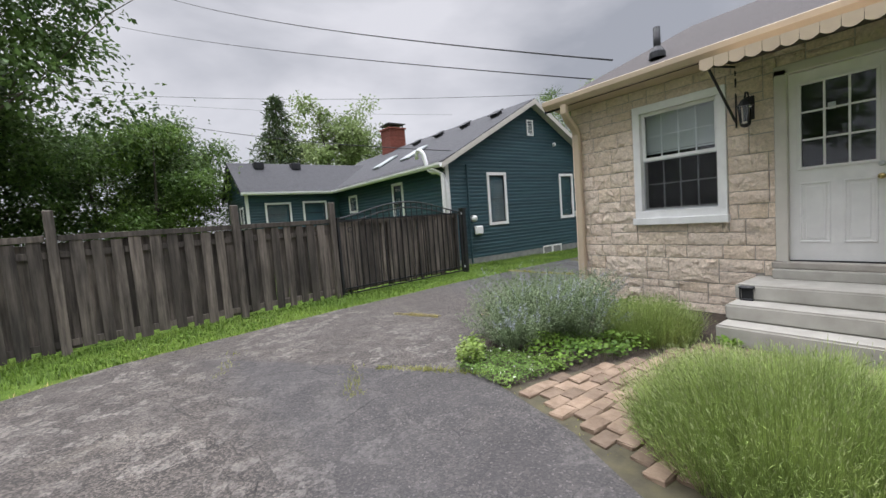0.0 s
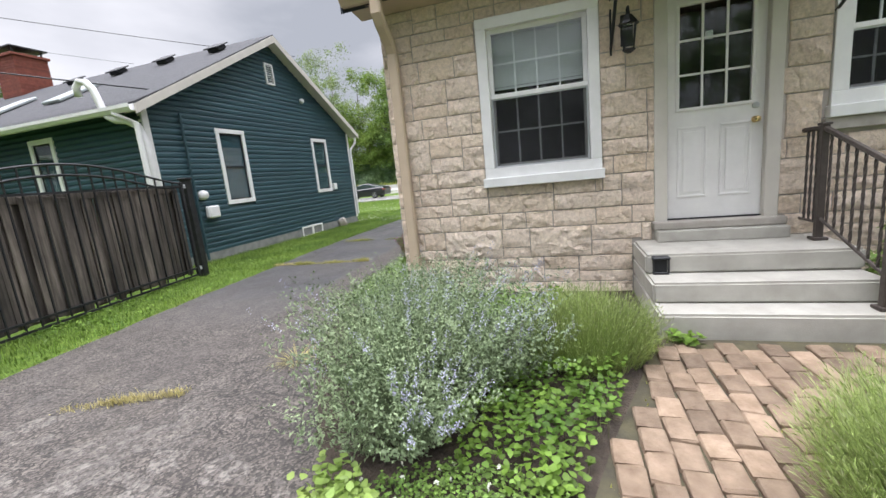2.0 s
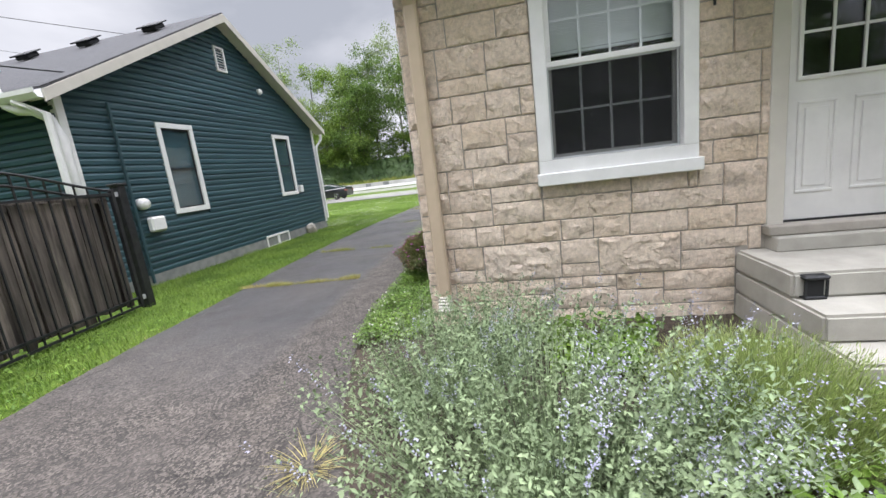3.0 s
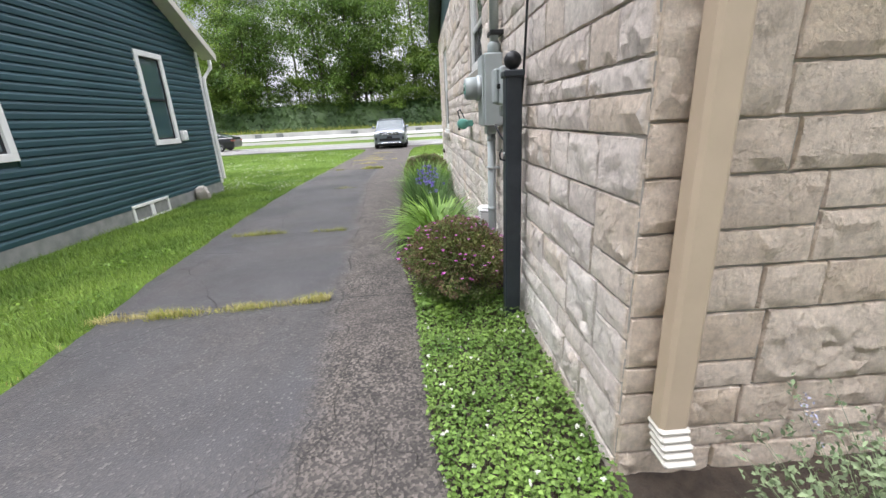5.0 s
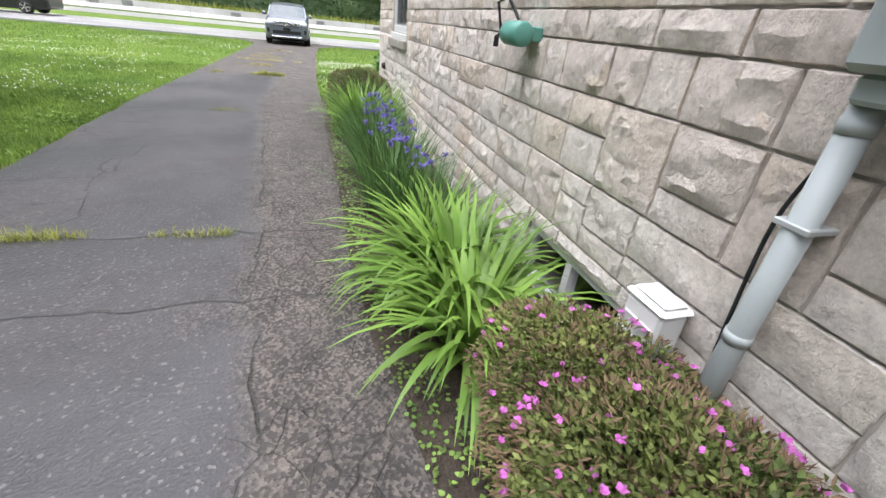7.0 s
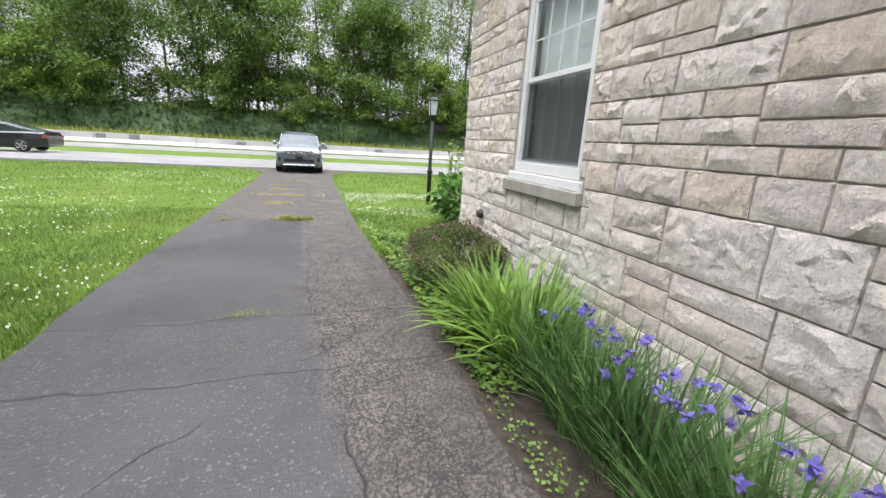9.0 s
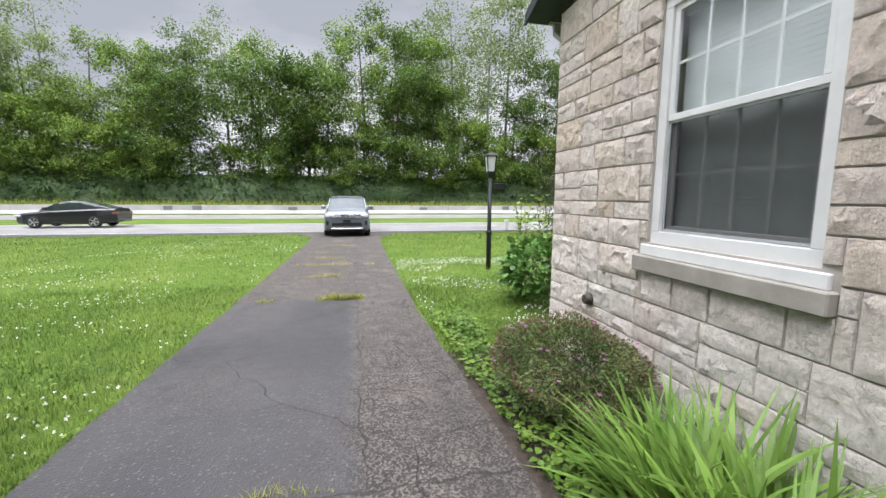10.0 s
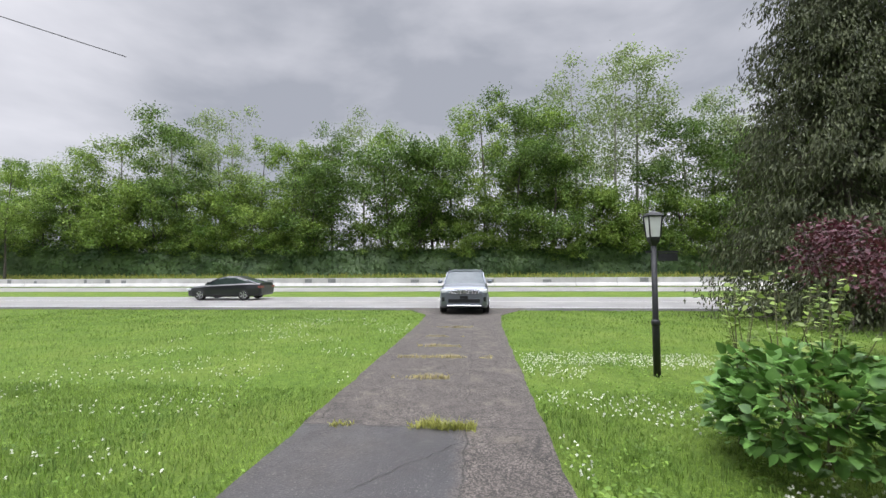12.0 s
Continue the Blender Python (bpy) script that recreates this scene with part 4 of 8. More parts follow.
part("soffit", bm, M["tan"], house_roof, "tan painted soffit")


def gutter(x, y0, y1, z, parent, material, out=-1, along="y"):
    prof = [(0.0, 0.11), (0.0, 0.0), (0.07, 0.0), (0.11, 0.06), (0.11, 0.11), (0.118, 0.118), (0.125, 0.11), (0.122, 0.05), (0.076, -0.008), (-0.006, -0.008), (-0.006, 0.11)]
    return part("gutter", prism(bmesh.new(), [(x + out * u, z + v) for u, v in prof], y0, y1, "xz"), material, parent, "half-weathered metal gutter")


gutter(-0.30, HY1, 0.22, 2.98, house_roof, M["tan"])
gutter(HX1 + 0.30, HY1, 0.22, 3.25, house_roof, M["trim"], 1)
for side, s in (("rake_board", 1), ("rake_board", -1)):
    xa, xb = (-0.33, RIDGE_X) if s == 1 else (HX1 + 0.33, RIDGE_X)
    ze = 2.93 if s == 1 else 3.20
    part("rake_board", prism(bmesh.new(), [(xa, ze), (xb, RIDGE_Z - 0.16), (xb, RIDGE_Z - 0.012), (xa, ze + 0.11)], 0.228, 0.250, "xz"), M["postblk"], house_roof, "dark blue rake board")
part("rake_soffit", prism(bmesh.new(), [(-0.30, 2.97), (RIDGE_X, RIDGE_Z - 0.13), (HX1 + 0.3, 3.24), (HX1 + 0.3, 3.215), (RIDGE_X, RIDGE_Z - 0.155), (-0.3, 2.945)], 0.0, 0.22, "xz"), M["postblk"], house_roof, "dark blue soffit")


def downspout(name, pts, label, material, w=0.075, d=0.055):
    ds = thing(name, (pts[-1][0], pts[-1][1], 0), label, "downspout")
    bm = bmesh.new()
    secs = []
    for i, p in enumerate(pts):
        p = Vector(p)
        dd = (Vector(pts[min(i + 1, len(pts) - 1)]) - Vector(pts[max(i - 1, 0)])).normalized()
        u = Vector((0, 1, 0))
        v = dd.cross(u).normalized()
        secs.append([bm.verts.new(p + u * (w / 2 * a) + v * (d / 2 * b)) for a, b in ((-1, -0.7), (-0.7, -1), (0.7, -1), (1, -0.7), (1, 0.7), (0.7, 1), (-0.7, 1), (-1, 0.7))])
    for a, b in zip(secs, secs[1:]):
        for k in range(8):
            bm.faces.new((a[k], a[(k + 1) % 8], b[(k + 1) % 8], b[k]))
    bm.faces.new(secs[0][::-1])
    bm.faces.new(secs[-1])
    part("pipe", bm, material, ds)
    return ds


dsp = downspout("downspout", [(-0.36, -0.14, 2.98), (-0.36, -0.14, 2.86), (-0.30, -0.14, 2.78), (-0.13, -0.14, 2.64), (-0.08, -0.14, 2.55), (-0.08, -0.14, 1.2), (-0.08, -0.14, 0.28)], "tan metal downspout at the corner of the stone house", M["tan"], 0.105, 0.08)
for k in range(5):
    z = 0.28 - 0.024 * k
    part("elbow_fold", boxes((-0.13 - 0.012 * k, -0.035 - 0.010 * k, -0.197 + 0.004 * (k % 2), -0.083, z - 0.024, z), bevel=0.009), M["trim"], dsp, "pale crumpled elbow")
downspout("downspout", [(10.55, -0.12, 3.25), (10.53, -0.12, 3.14), (10.30, -0.12, 2.98), (10.25, -0.12, 2.85), (10.25, -0.12, -0.1)], "cream downspout at the front corner of the house", M["trim"])
vp = thing("roof_vent_pipe", (0.9, -1.0, 3.6), "dark metal vent pipe standing on the roof", "vent pipe")
part("pipe", lathe(bmesh.new(), [(0.05, 3.55), (0.05, 4.0), (0.042, 4.0), (0.042, 3.9)], 12, Matrix.Translation((0.78, -1.0, 0))), M["iron"], vp, smooth=True)
part("flashing", lathe(bmesh.new(), [(0.12, 3.55), (0.11, 3.64), (0.055, 3.72)], 12, Matrix.Translation((0.78, -1.0, 0))), M["iron"], vp)

# ---- meter, boxes and pipe on the drive-side wall ----
mb = thing("electric_meter", (2.13, 0.02, 1.25), "grey electric meter box with round meter on the wall", "meter")
part("box_body", boxes((2.07, 2.31, 0.01, 0.16, 1.27, 1.80), bevel=0.012), M["greybox"], mb)
part("box_lid", boxes((2.08, 2.30, 0.16, 0.175, 1.28, 1.79), bevel=0.006), M["greybox"], mb)
mm_ = Matrix.Translation((2.19, 0.172, 1.56)) @ Matrix.Rotation(radians(-90), 4, "X")
part("meter_ring", lathe(bmesh.new(), [(0.095, 0), (0.095, 0.03), (0.088, 0.035)], 24, mm_), M["steel"], mb, "galvanised ring", True)
part("meter_body", lathe(bmesh.new(), [(0.085, 0.03), (0.082, 0.11), (0.07, 0.125)], 24, mm_), M["greybox"], mb, "round grey meter", True)
part("meter_face", boxes((2.13, 2.25, 0.297, 0.300, 1.52, 1.60)), M["teal"], mb, "green meter dial")
part("dial_mark", boxes((2.145, 2.235, 0.3005, 0.302, 1.575, 1.59)), M["white"], mb)
part("dial_display", boxes((2.15, 2.23, 0.3005, 0.302, 1.545, 1.565)), M["iron"], mb)
part("hub", boxes((2.16, 2.29, 0.05, 0.13, 1.21, 1.27), bevel=0.01), M["greybox"], mb)
pp = thing("conduit", (2.27, 0.07, 0), "grey steel conduit running down the stone wall", "conduit")
bm = bmesh.new()
tube(bm, [(2.27, 0.075, -0.05), (2.27, 0.075, 1.22)], 0.034, 14)
part("pipe", bm, M["greybox"], pp, smooth=True)
for z in (0.56, 1.15):
    part("coupling", lathe(bmesh.new(), [(0.037, z), (0.037, z + 0.035)], 14, Matrix.Translation((2.27, 0.075, 0))), M["greybox"], pp, smooth=True)
part("strap", boxes((2.225, 2.315, 0.0, 0.113, 0.92, 0.937), bevel=0.003), M["steel"], pp)
up = thing("service_conduit", (2.14, 0.07, 1.8), "grey steel riser conduit above the meter box", "conduit")
bm = bmesh.new()
tube(bm, [(2.14, 0.07, 1.80), (2.14, 0.07, 3.6)], 0.034, 14)
part("pipe", bm, M["greybox"], up, smooth=True)
part("strap", boxes((2.06, 2.22, 0.0, 0.11, 1.92, 1.95), bevel=0.004), M["iron"], up)
part("collar", lathe(bmesh.new(), [(0.05, 1.80), (0.05, 1.86), (0.036, 1.88)], 14, Matrix.Translation((2.14, 0.07, 0))), M["greybox"], up, smooth=True)
cb = thing("cable_box", (1.72, 0.02, 1.4), "light grey telephone cable box on the stone wall", "utility box")
part("box_body", boxes((1.62, 1.84, 0.01, 0.12, 1.42, 1.66), bevel=0.012), M["greybox"], cb)
part("box_cover", boxes((1.70, 1.82, 0.12, 0.15, 1.43, 1.65), bevel=0.010), M["greybox"], cb)
part("clasp", boxes((1.65, 1.675, 0.12, 0.14, 1.52, 1.55)), M["iron"], cb)
part("lower_box", boxes((1.72, 1.80, 0.01, 0.10, 1.345, 1.415), bevel=0.008), M["greybox"], cb)


def cable(name, pts, r, label, sag=0.0, n=16, category="cable", material=None):
    a, b = Vector(pts[0]), Vector(pts[-1])
    line = []
    if len(pts) == 2:
        for k in range(n + 1):
            f = k / n
            line.append(a.lerp(b, f) - Vector((0, 0, sag * 4 * f * (1 - f))))
    else:
        segs = [Vector(p) for p in pts]
        for i in range(len(segs) - 1):
            p0, p1, p2, p3 = segs[max(i - 1, 0)], segs[i], segs[i + 1], segs[min(i + 2, len(segs) - 1)]
            for k in range(6):
                t = k / 6
                line.append(0.5 * ((2 * p1) + (p2 - p0) * t + (2 * p0 - 5 * p1 + 4 * p2 - p3) * t * t + (3 * p1 - p0 - 3 * p2 + p3) * t ** 3))
        line.append(segs[-1])
    bm = bmesh.new()
    tube(bm, line, r, 6)
    return tagged(link_mesh(name, bm, material or M["iron"], True), label, category)


cable("wall_cable", [(2.05, 0.08, 1.28), (1.95, 0.06, 1.20), (1.75, 0.05, 1.165), (1.5, 0.05, 1.24), (1.36, 0.05, 1.42), (1.28, 0.04, 2.0), (1.26, 0.03, 2.9)], 0.008, "black cable looped along the stone wall")
cable("wall_cable", [(1.76, 0.05, 1.35), (1.76, 0.04, 1.17)], 0.005, "thin dark cable below the cable box")
cable("wall_cable", [(2.30, 0.06, 1.1), (2.345, 0.05, 0.9), (2.33, 0.05, 0.6), (2.31, 0.06, 0.45)], 0.006, "thin black wire beside the grey conduit")

# ---- dark post before the wall ----
post = thing("garden_post", (1.355, 0.105, -0.04), "dark blue square wooden post with ball finial", "post")
part("shaft", boxes((1.307, 1.403, 0.055, 0.155, -0.06, 1.58), bevel=0.008), M["postblk"], post)
part("collar", boxes((1.295, 1.415, 0.043, 0.167, 1.56, 1.60), bevel=0.008), M["postblk"], post)
part("finial", lathe(bmesh.new(), [(0.03, 1.60)] + [(max(0.052 * math.sin(math.pi * k / 10), 0.006), 1.655 - 0.052 * math.cos(math.pi * k / 10)) for k in range(1, 11)], 18, Matrix.Translation((1.355, 0.105, 0))), M["iron"], post, "black ball finial", True)
bm = bmesh.new()
tube(bm, [(1.33, 0.15, 1.08), (1.33, 0.185, 1.09), (1.33, 0.19, 1.12), (1.345, 0.175, 1.15)], 0.006, 8)
part("hook", bm, M["iron"], post, "rusty hook")
part("screw", lathe(bmesh.new(), [(0.012, 0), (0.012, 0.006)], 8, Matrix.Translation((1.355, 0.1555, 1.12)) @ Matrix.Rotation(radians(-90), 4, "X")), M["steel"], post)

# ---- tap with hose holder, vent and stones at the wall ----
tap = thing("hose_reel", (3.97, 0.1, 1.28), "teal plastic hose holder with tap on the wall", "hose holder")
part("holder", lathe(bmesh.new(), [(0.05, -0.10), (0.062, -0.09), (0.062, 0.09), (0.05, 0.10)], 16, Matrix.Translation((3.97, 0.13, 1.27)) @ Matrix.Rotation(radians(90), 4, "Y")), M["teal"], tap, smooth=True)
part("bracket", boxes((3.89, 4.05, 0.0, 0.09, 1.24, 1.31), bevel=0.006), M["teal"], tap)
bm = bmesh.new()
tube(bm, [(4.19, 0.02, 1.27), (4.19, 0.12, 1.27), (4.19, 0.15, 1.24), (4.19, 0.15, 1.19)], 0.016, 10)
part("tap", bm, M["iron"], tap, "black garden tap")
bm = bmesh.new()
tube(bm, [(4.19, 0.13, 1.28), (4.21, 0.16, 1.42), (4.11, 0.14, 1.44), (4.03, 0.10, 1.34)], 0.009, 8)
part("hose_loop", bm, M["iron"], tap, "black hose loop")
vt = thing("wall_vent", (9.45, 0.02, 0.55), "small dark round vent in the stone wall", "vent")
part("flange", lathe(bmesh.new(), [(0.055, 0), (0.055, 0.02), (0.045, 0.03), (0.04, 0.055), (0.02, 0.05)], 16, Matrix.Translation((9.45, 0.015, 0.55)) @ Matrix.Rotation(radians(-90), 4, "X")), M["bronze"], vt, smooth=True)
wc = thing("well_cover", (2.5, 0.11, gz(2.5)), "white plastic box with ribbed lid against the stone wall", "utility box")
part("box_body", boxes((2.45, 2.62, 0.03, 0.15, -0.08, 0.50), bevel=0.012), M["white"], wc)
part("lid", boxes((2.44, 2.63, 0.02, 0.16, 0.502, 0.525), bevel=0.012), M["white"], wc)
part("lid_ridge", boxes((2.46, 2.61, 0.04, 0.14, 0.526, 0.54), bevel=0.008), M["white"], wc)
for z in (0.36, 0.43):
    part("rib", boxes((2.47, 2.60, 0.148, 0.156, z, z + 0.010), bevel=0.003), M["white"], wc)

# ---- the green neighbour's house ----
GX0, GX1, GY, GYE, GE, GA, GAX = 1.68, 9.15, 5.54, 19.0, 3.02, 5.10, 5.48
gh = thing("green_house", (GX0, GY, 0), "dark green clapboard house with white trim and grey roof", "house")
SID0 = 0.13
gbody = part("wall", prism(bmesh.new(), [(GX0, -0.3), (GX1, -0.3), (GX1, GE), (GAX, GA), (GX0, GE)], GY + 0.03, GYE, "xz"), M["siding"], gh, "dark green wall")
WORLD_OF[gbody.name] = gh.matrix_basis @ gbody.matrix_basis
part("foundation", boxes((GX0 - 0.02, GX1 - 0.02, GY - 0.0, GY + 0.2, -0.4, SID0), (GX0 - 0.02, GX0 + 0.2, GY, GYE, -0.4, SID0)), M["cinder"], gh, "grey concrete block foundation")
WX0, WY = -2.2, 13.6
wing = part("wing_wall", prism(bmesh.new(), [(WY + 0.03, -0.3), (17.8, -0.3), (17.8, GE), ((WY + 17.8) / 2, 4.4), (WY + 0.03, GE)], WX0 + 0.03, GX0 + 2, "yz"), M["siding"], gh, "dark green wing wall")
WORLD_OF[wing.name] = gh.matrix_basis @ wing.matrix_basis


def clapboard(wall, place, b0, b1, t0, t1, z0, z1):
    """One cove-topped board: upright face below, sloping in to the board above."""
    zc, f = z0 + (z1 - z0) * 0.56, 0.56
    c0, c1 = b0 + (t0 - b0) * f, b1 + (t1 - b1) * f
    v = [place(b0, 0.030, z0 + 0.004), place(b1, 0.030, z0 + 0.004), place(c1, 0.032, zc), place(c0, 0.032, zc), place(t1, 0.004, z1 + 0.004), place(t0, 0.004, z1 + 0.004), place(b0, 0.0, z0 + 0.012), place(b1, 0.0, z0 + 0.012)]
    bm = bmesh.new()
    vs = [bm.verts.new(p) for p in v]
    for q in ((0, 1, 2, 3), (3, 2, 4, 5), (0, 6, 7, 1), (6, 5, 4, 7), (0, 3, 5, 6), (1, 7, 4, 2)):
        bm.faces.new([vs[i] for i in q])
    bmesh.ops.recalc_face_normals(bm, faces=bm.faces[:])
    part("clapboard", bm, M["siding"], wall)


def side_wall(wall, place, u0, u1, top, holes, roofline=None):
    step, z = 0.112, SID0
    while z < top - 0.03:
        z1 = min(z + step, top)
        if roofline:
            a0, a1 = roofline(z)
            c0, c1 = roofline(z1)
        else:
            a0, a1, c0, c1 = u0, u1, u0, u1
        cuts = [(h[0], h[1]) for h in holes if h[2] < z1 - 0.02 and h[3] > z + 0.02]
        spans, cur = [], a0
        for h0, h1 in sorted(cuts):
            spans.append((cur, h0, c0 if cur == a0 else cur, h0))
            cur = h1
        spans.append((cur, a1, c0 if cur == a0 else cur, c1))
        for s0, s1, q0, q1 in spans:
            if s1 - s0 > 0.05:
                clapboard(wall, place, s0, s1, q0, max(q1, q0 + 0.01), z, z1)
        z = z1


def g_roofline(z):
    if z <= GE:
        return GX0, GX1
    f = (z - GE) / (GA - GE)
    return GX0 + (GAX - GX0) * f, GX1 + (GAX - GX1) * f


GW = {"a": (3.27, 4.13, 1.10, 2.78), "b": (6.88, 7.70, 1.12, 2.76)}
side_wall(gbody, lambda u, d, z: (u, GY + 0.03 - d, z), GX0, GX1, GA - 0.05, list(GW.values()), g_roofline)
RW = [(7.98, 8.72, 1.3, 2.78), (11.65, 12.45, 1.95, 2.68)]
side_wall(gbody, lambda u, d, z: (GX0 - d, u, z), GY + 0.03, WY, GE, RW)
WWIN = [(-1.51, -0.46, 1.62, 2.60), (0.02, 1.08, 1.62, 2.62)]
side_wall(wing, lambda u, d, z: (u, WY + 0.03 - d, z), WX0 + 0.03, GX0, GE, WWIN)
side_wall(wing, lambda u, d, z: (WX0 + 0.03 - d, u, z), WY + 0.03, 17.8, 4.3, [(14.2, 14.9, 1.6, 2.5), (15.6, 16.2, 1.6, 2.5)], lambda z: (WY + 0.03, 17.8) if z <= GE else (WY + 0.03 + 2.1 * (z - GE) / 1.38, 17.8 - 2.1 * (z - GE) / 1.38))


def plain_window(place, r, parent, rail=0.5, trim=0.095):
    u0, u1, z0, z1 = r
    w = part("window", ring(place, r, trim, -0.05, 0.02, 0.004), M["white"], parent, "white trimmed window")
    WORLD_OF[w.name] = gh.matrix_basis @ w.matrix_basis
    zr = z0 + (z1 - z0) * rail
    part("sash", ring(place, (u0 + trim, u1 - trim, zr - 0.015, z1 - trim), 0.03, -0.02, 0.0, 0.0), M["iron"], w, "dark sash")
    part("sash", ring(place, (u0 + trim, u1 - trim, z0 + trim, zr + 0.015), 0.03, -0.01, 0.008, 0.0), M["iron"], w, "dark sash")
    # near-black sheet painted as the shade of a room; wall is solid behind
    part("backing", boxes(place(u0 + trim, u1 - trim, 0.012, 0.016, z0 + trim, z1 - trim)), M["dark"], w, "near-black sheet standing in for room shade")
    p = part("pane", boxes(place(u0 + trim + 0.02, u1 - trim - 0.02, -0.004, 0.0, z0 + trim + 0.02, z1 - trim - 0.02)), M["glass"], w, "reflecting glass")
    p.visible_shadow = False


def g_side(u0, u1, d0, d1, z0, z1):
    return (u0, u1, GY + 0.028 + d0, GY + 0.028 + d1, z0, z1)


def g_rear(u0, u1, d0, d1, z0, z1):
    return (GX0 - 0.002 + d0, GX0 - 0.002 + d1, u0, u1, z0, z1)


for r in GW.values():
    plain_window(g_side, r, gh)
for r in RW:
    plain_window(g_rear, r, gh)
for r in WWIN:
    plain_window(lambda u0, u1, d0, d1, z0, z1: (u0, u1, WY + 0.028 + d0, WY + 0.028 + d1, z0, z1), r, gh, trim=0.08)
for r in ((14.2, 14.9, 1.6, 2.5), (15.6, 16.2, 1.6, 2.5)):
    plain_window(lambda u0, u1, d0, d1, z0, z1: (WX0 + 0.028 + d0, WX0 + 0.028 + d1, u0, u1, z0, z1), r, gh, trim=0.08)
# corner boards, rakes, roof
part("corner_board", boxes((GX0 - 0.03, GX0 + 0.09, GY - 0.012, GY + 0.10, 0.1, GE), bevel=0.004), M["white"], gh)
part("corner_board", boxes((GX1 - 0.08, GX1 + 0.03, GY - 0.012, GY + 0.10, 0.1, GE), bevel=0.004), M["white"], gh)
part("corner_board", boxes((WX0 - 0.02, WX0 + 0.09, WY - 0.012, WY + 0.10, 0.1, GE), bevel=0.004), M["white"], gh)
groof = part("roof", prism(bmesh.new(), [(GX0 - 0.32, GE + 0.02), (GAX, GA + 0.16), (GX1 + 0.32, GE + 0.02), (GX1 + 0.32, GE - 0.06), (GAX, GA + 0.07), (GX0 - 0.32, GE - 0.06)], GY - 0.26, GYE, "xz"), M["shingle"], gh, "dark grey shingle roof")
WORLD_OF[groof.name] = gh.matrix_basis @ groof.matrix_basis
for xa, s in ((GX0 - 0.33, 1), (GX1 + 0.33, -1)):
    part("rake_board", prism(bmesh.new(), [(xa, GE - 0.17), (GAX, GA - 0.04), (GAX, GA + 0.125), (xa, GE - 0.01)], GY - 0.285, GY - 0.262, "xz"), M["trim"], gh, "cream rake board")
part("rake_soffit", prism(bmesh.new(), [(GX0 - 0.3, GE - 0.11), (GAX, GA + 0.02), (GX1 + 0.3, GE - 0.11), (GX1 + 0.3, GE - 0.13), (GAX, GA), (GX0 - 0.3, GE - 0.13)], GY - 0.262, GY + 0.03, "xz"), M["trim"], gh, "cream soffit")
wroof = part("wing_roof", prism(bmesh.new(), [(WY - 0.28, GE + 0.02), ((WY + 17.8) / 2, 4.52), (18.1, GE + 0.02), (18.1, GE - 0.06), ((WY + 17.8) / 2, 4.44), (WY - 0.28, GE - 0.06)], WX0 - 0.2, GAX, "yz"), M["shingle"], gh, "dark grey shingle roof of the wing")
part("gutter", prism(bmesh.new(), [(GX0 - 0.32 - u, GE - 0.12 + v) for u, v in ((0, 0.12), (0, 0), (0.07, 0), (0.11, 0.06), (0.11, 0.12), (0.1, 0.12), (0.1, 0.06), (0.065, 0.01), (0.01, 0.01), (0.01, 0.12))], GY - 0.25, WY - 0.3, "xz"), M["white"], gh, "white gutter")
part("gutter", prism(bmesh.new(), [(WY - 0.28 - u, GE - 0.12 + v) for u, v in ((0, 0.12), (0, 0), (0.07, 0), (0.11, 0.06), (0.11, 0.12), (0.1, 0.12), (0.1, 0.06), (0.065, 0.01), (0.01, 0.01), (0.01, 0.12))], WX0 - 0.2, GX0 - 0.3, "yz"), M["white"], gh, "white gutter")


def on_slope(x):
    return GE + 0.02 + (x - (GX0 - 0.32)) / (GAX - GX0 + 0.32) * (GA + 0.14 - GE)


# shingle courses on the slope that is seen
slope = math.atan2(GA + 0.14 - GE, GAX - GX0 + 0.32)
L_ = math.hypot(GA + 0.14 - GE, GAX - GX0 + 0.32)
for k in range(int(L_ / 0.26)):
    a = 0.26 * k
    bm = bmesh.new()
    box(bm, a, a + 0.275, GY - 0.262, GYE, 0.004, 0.016, m=Matrix.Translation((GX0 - 0.32, 0, GE + 0.02)) @ Matrix.Rotation(-slope, 4, "Y") @ Matrix.Rotation(0.02, 4, "Y"))
    part("shingle_course", bm, M["shingle"], groof)
for y in (6.4, 8.1, 9.8, 11.5):
    x = 4.75
    bm = bmesh.new()
    mm2 = Matrix.Translation((x, y, on_slope(x) + 0.02)) @ Matrix.Rotation(-slope, 4, "Y")
    box(bm, -0.16, 0.16, -0.17, 0.17, 0.0, 0.09, bevel=0.02, m=mm2)
    box(bm, -0.22, 0.22, -0.22, 0.22, 0.09, 0.12, bevel=0.01, m=mm2)
    part("roof_vent", bm, M["iron"], groof, "black box roof vent")
for y in (9.3, 11.6):
    bm = bmesh.new()
    mm2 = Matrix.Translation((3.1, y, on_slope(3.1) + 0.02)) @ Matrix.Rotation(-slope, 4, "Y")
    box(bm, -0.55, 0.55, -0.3, 0.3, 0.0, 0.07, bevel=0.015, m=mm2)
    part("skylight", bm, M["greybox"], groof, "flat grey skylight")
for x in (-1.2, 0.4):
    bm = bmesh.new()
    box(bm, x - 0.2, x + 0.2, 15.1, 15.5, 4.2, 4.5, bevel=0.02)
    part("roof_vent", bm, M["iron"], wroof, "black box roof vent")
chim = part("chimney", boxes((5.0, 5.9, 14.3, 15.2, 4.6, 6.2), bevel=0.01), M["redbrick"], gh, "red brick chimney")
WORLD_OF[chim.name] = gh.matrix_basis @ chim.matrix_basis
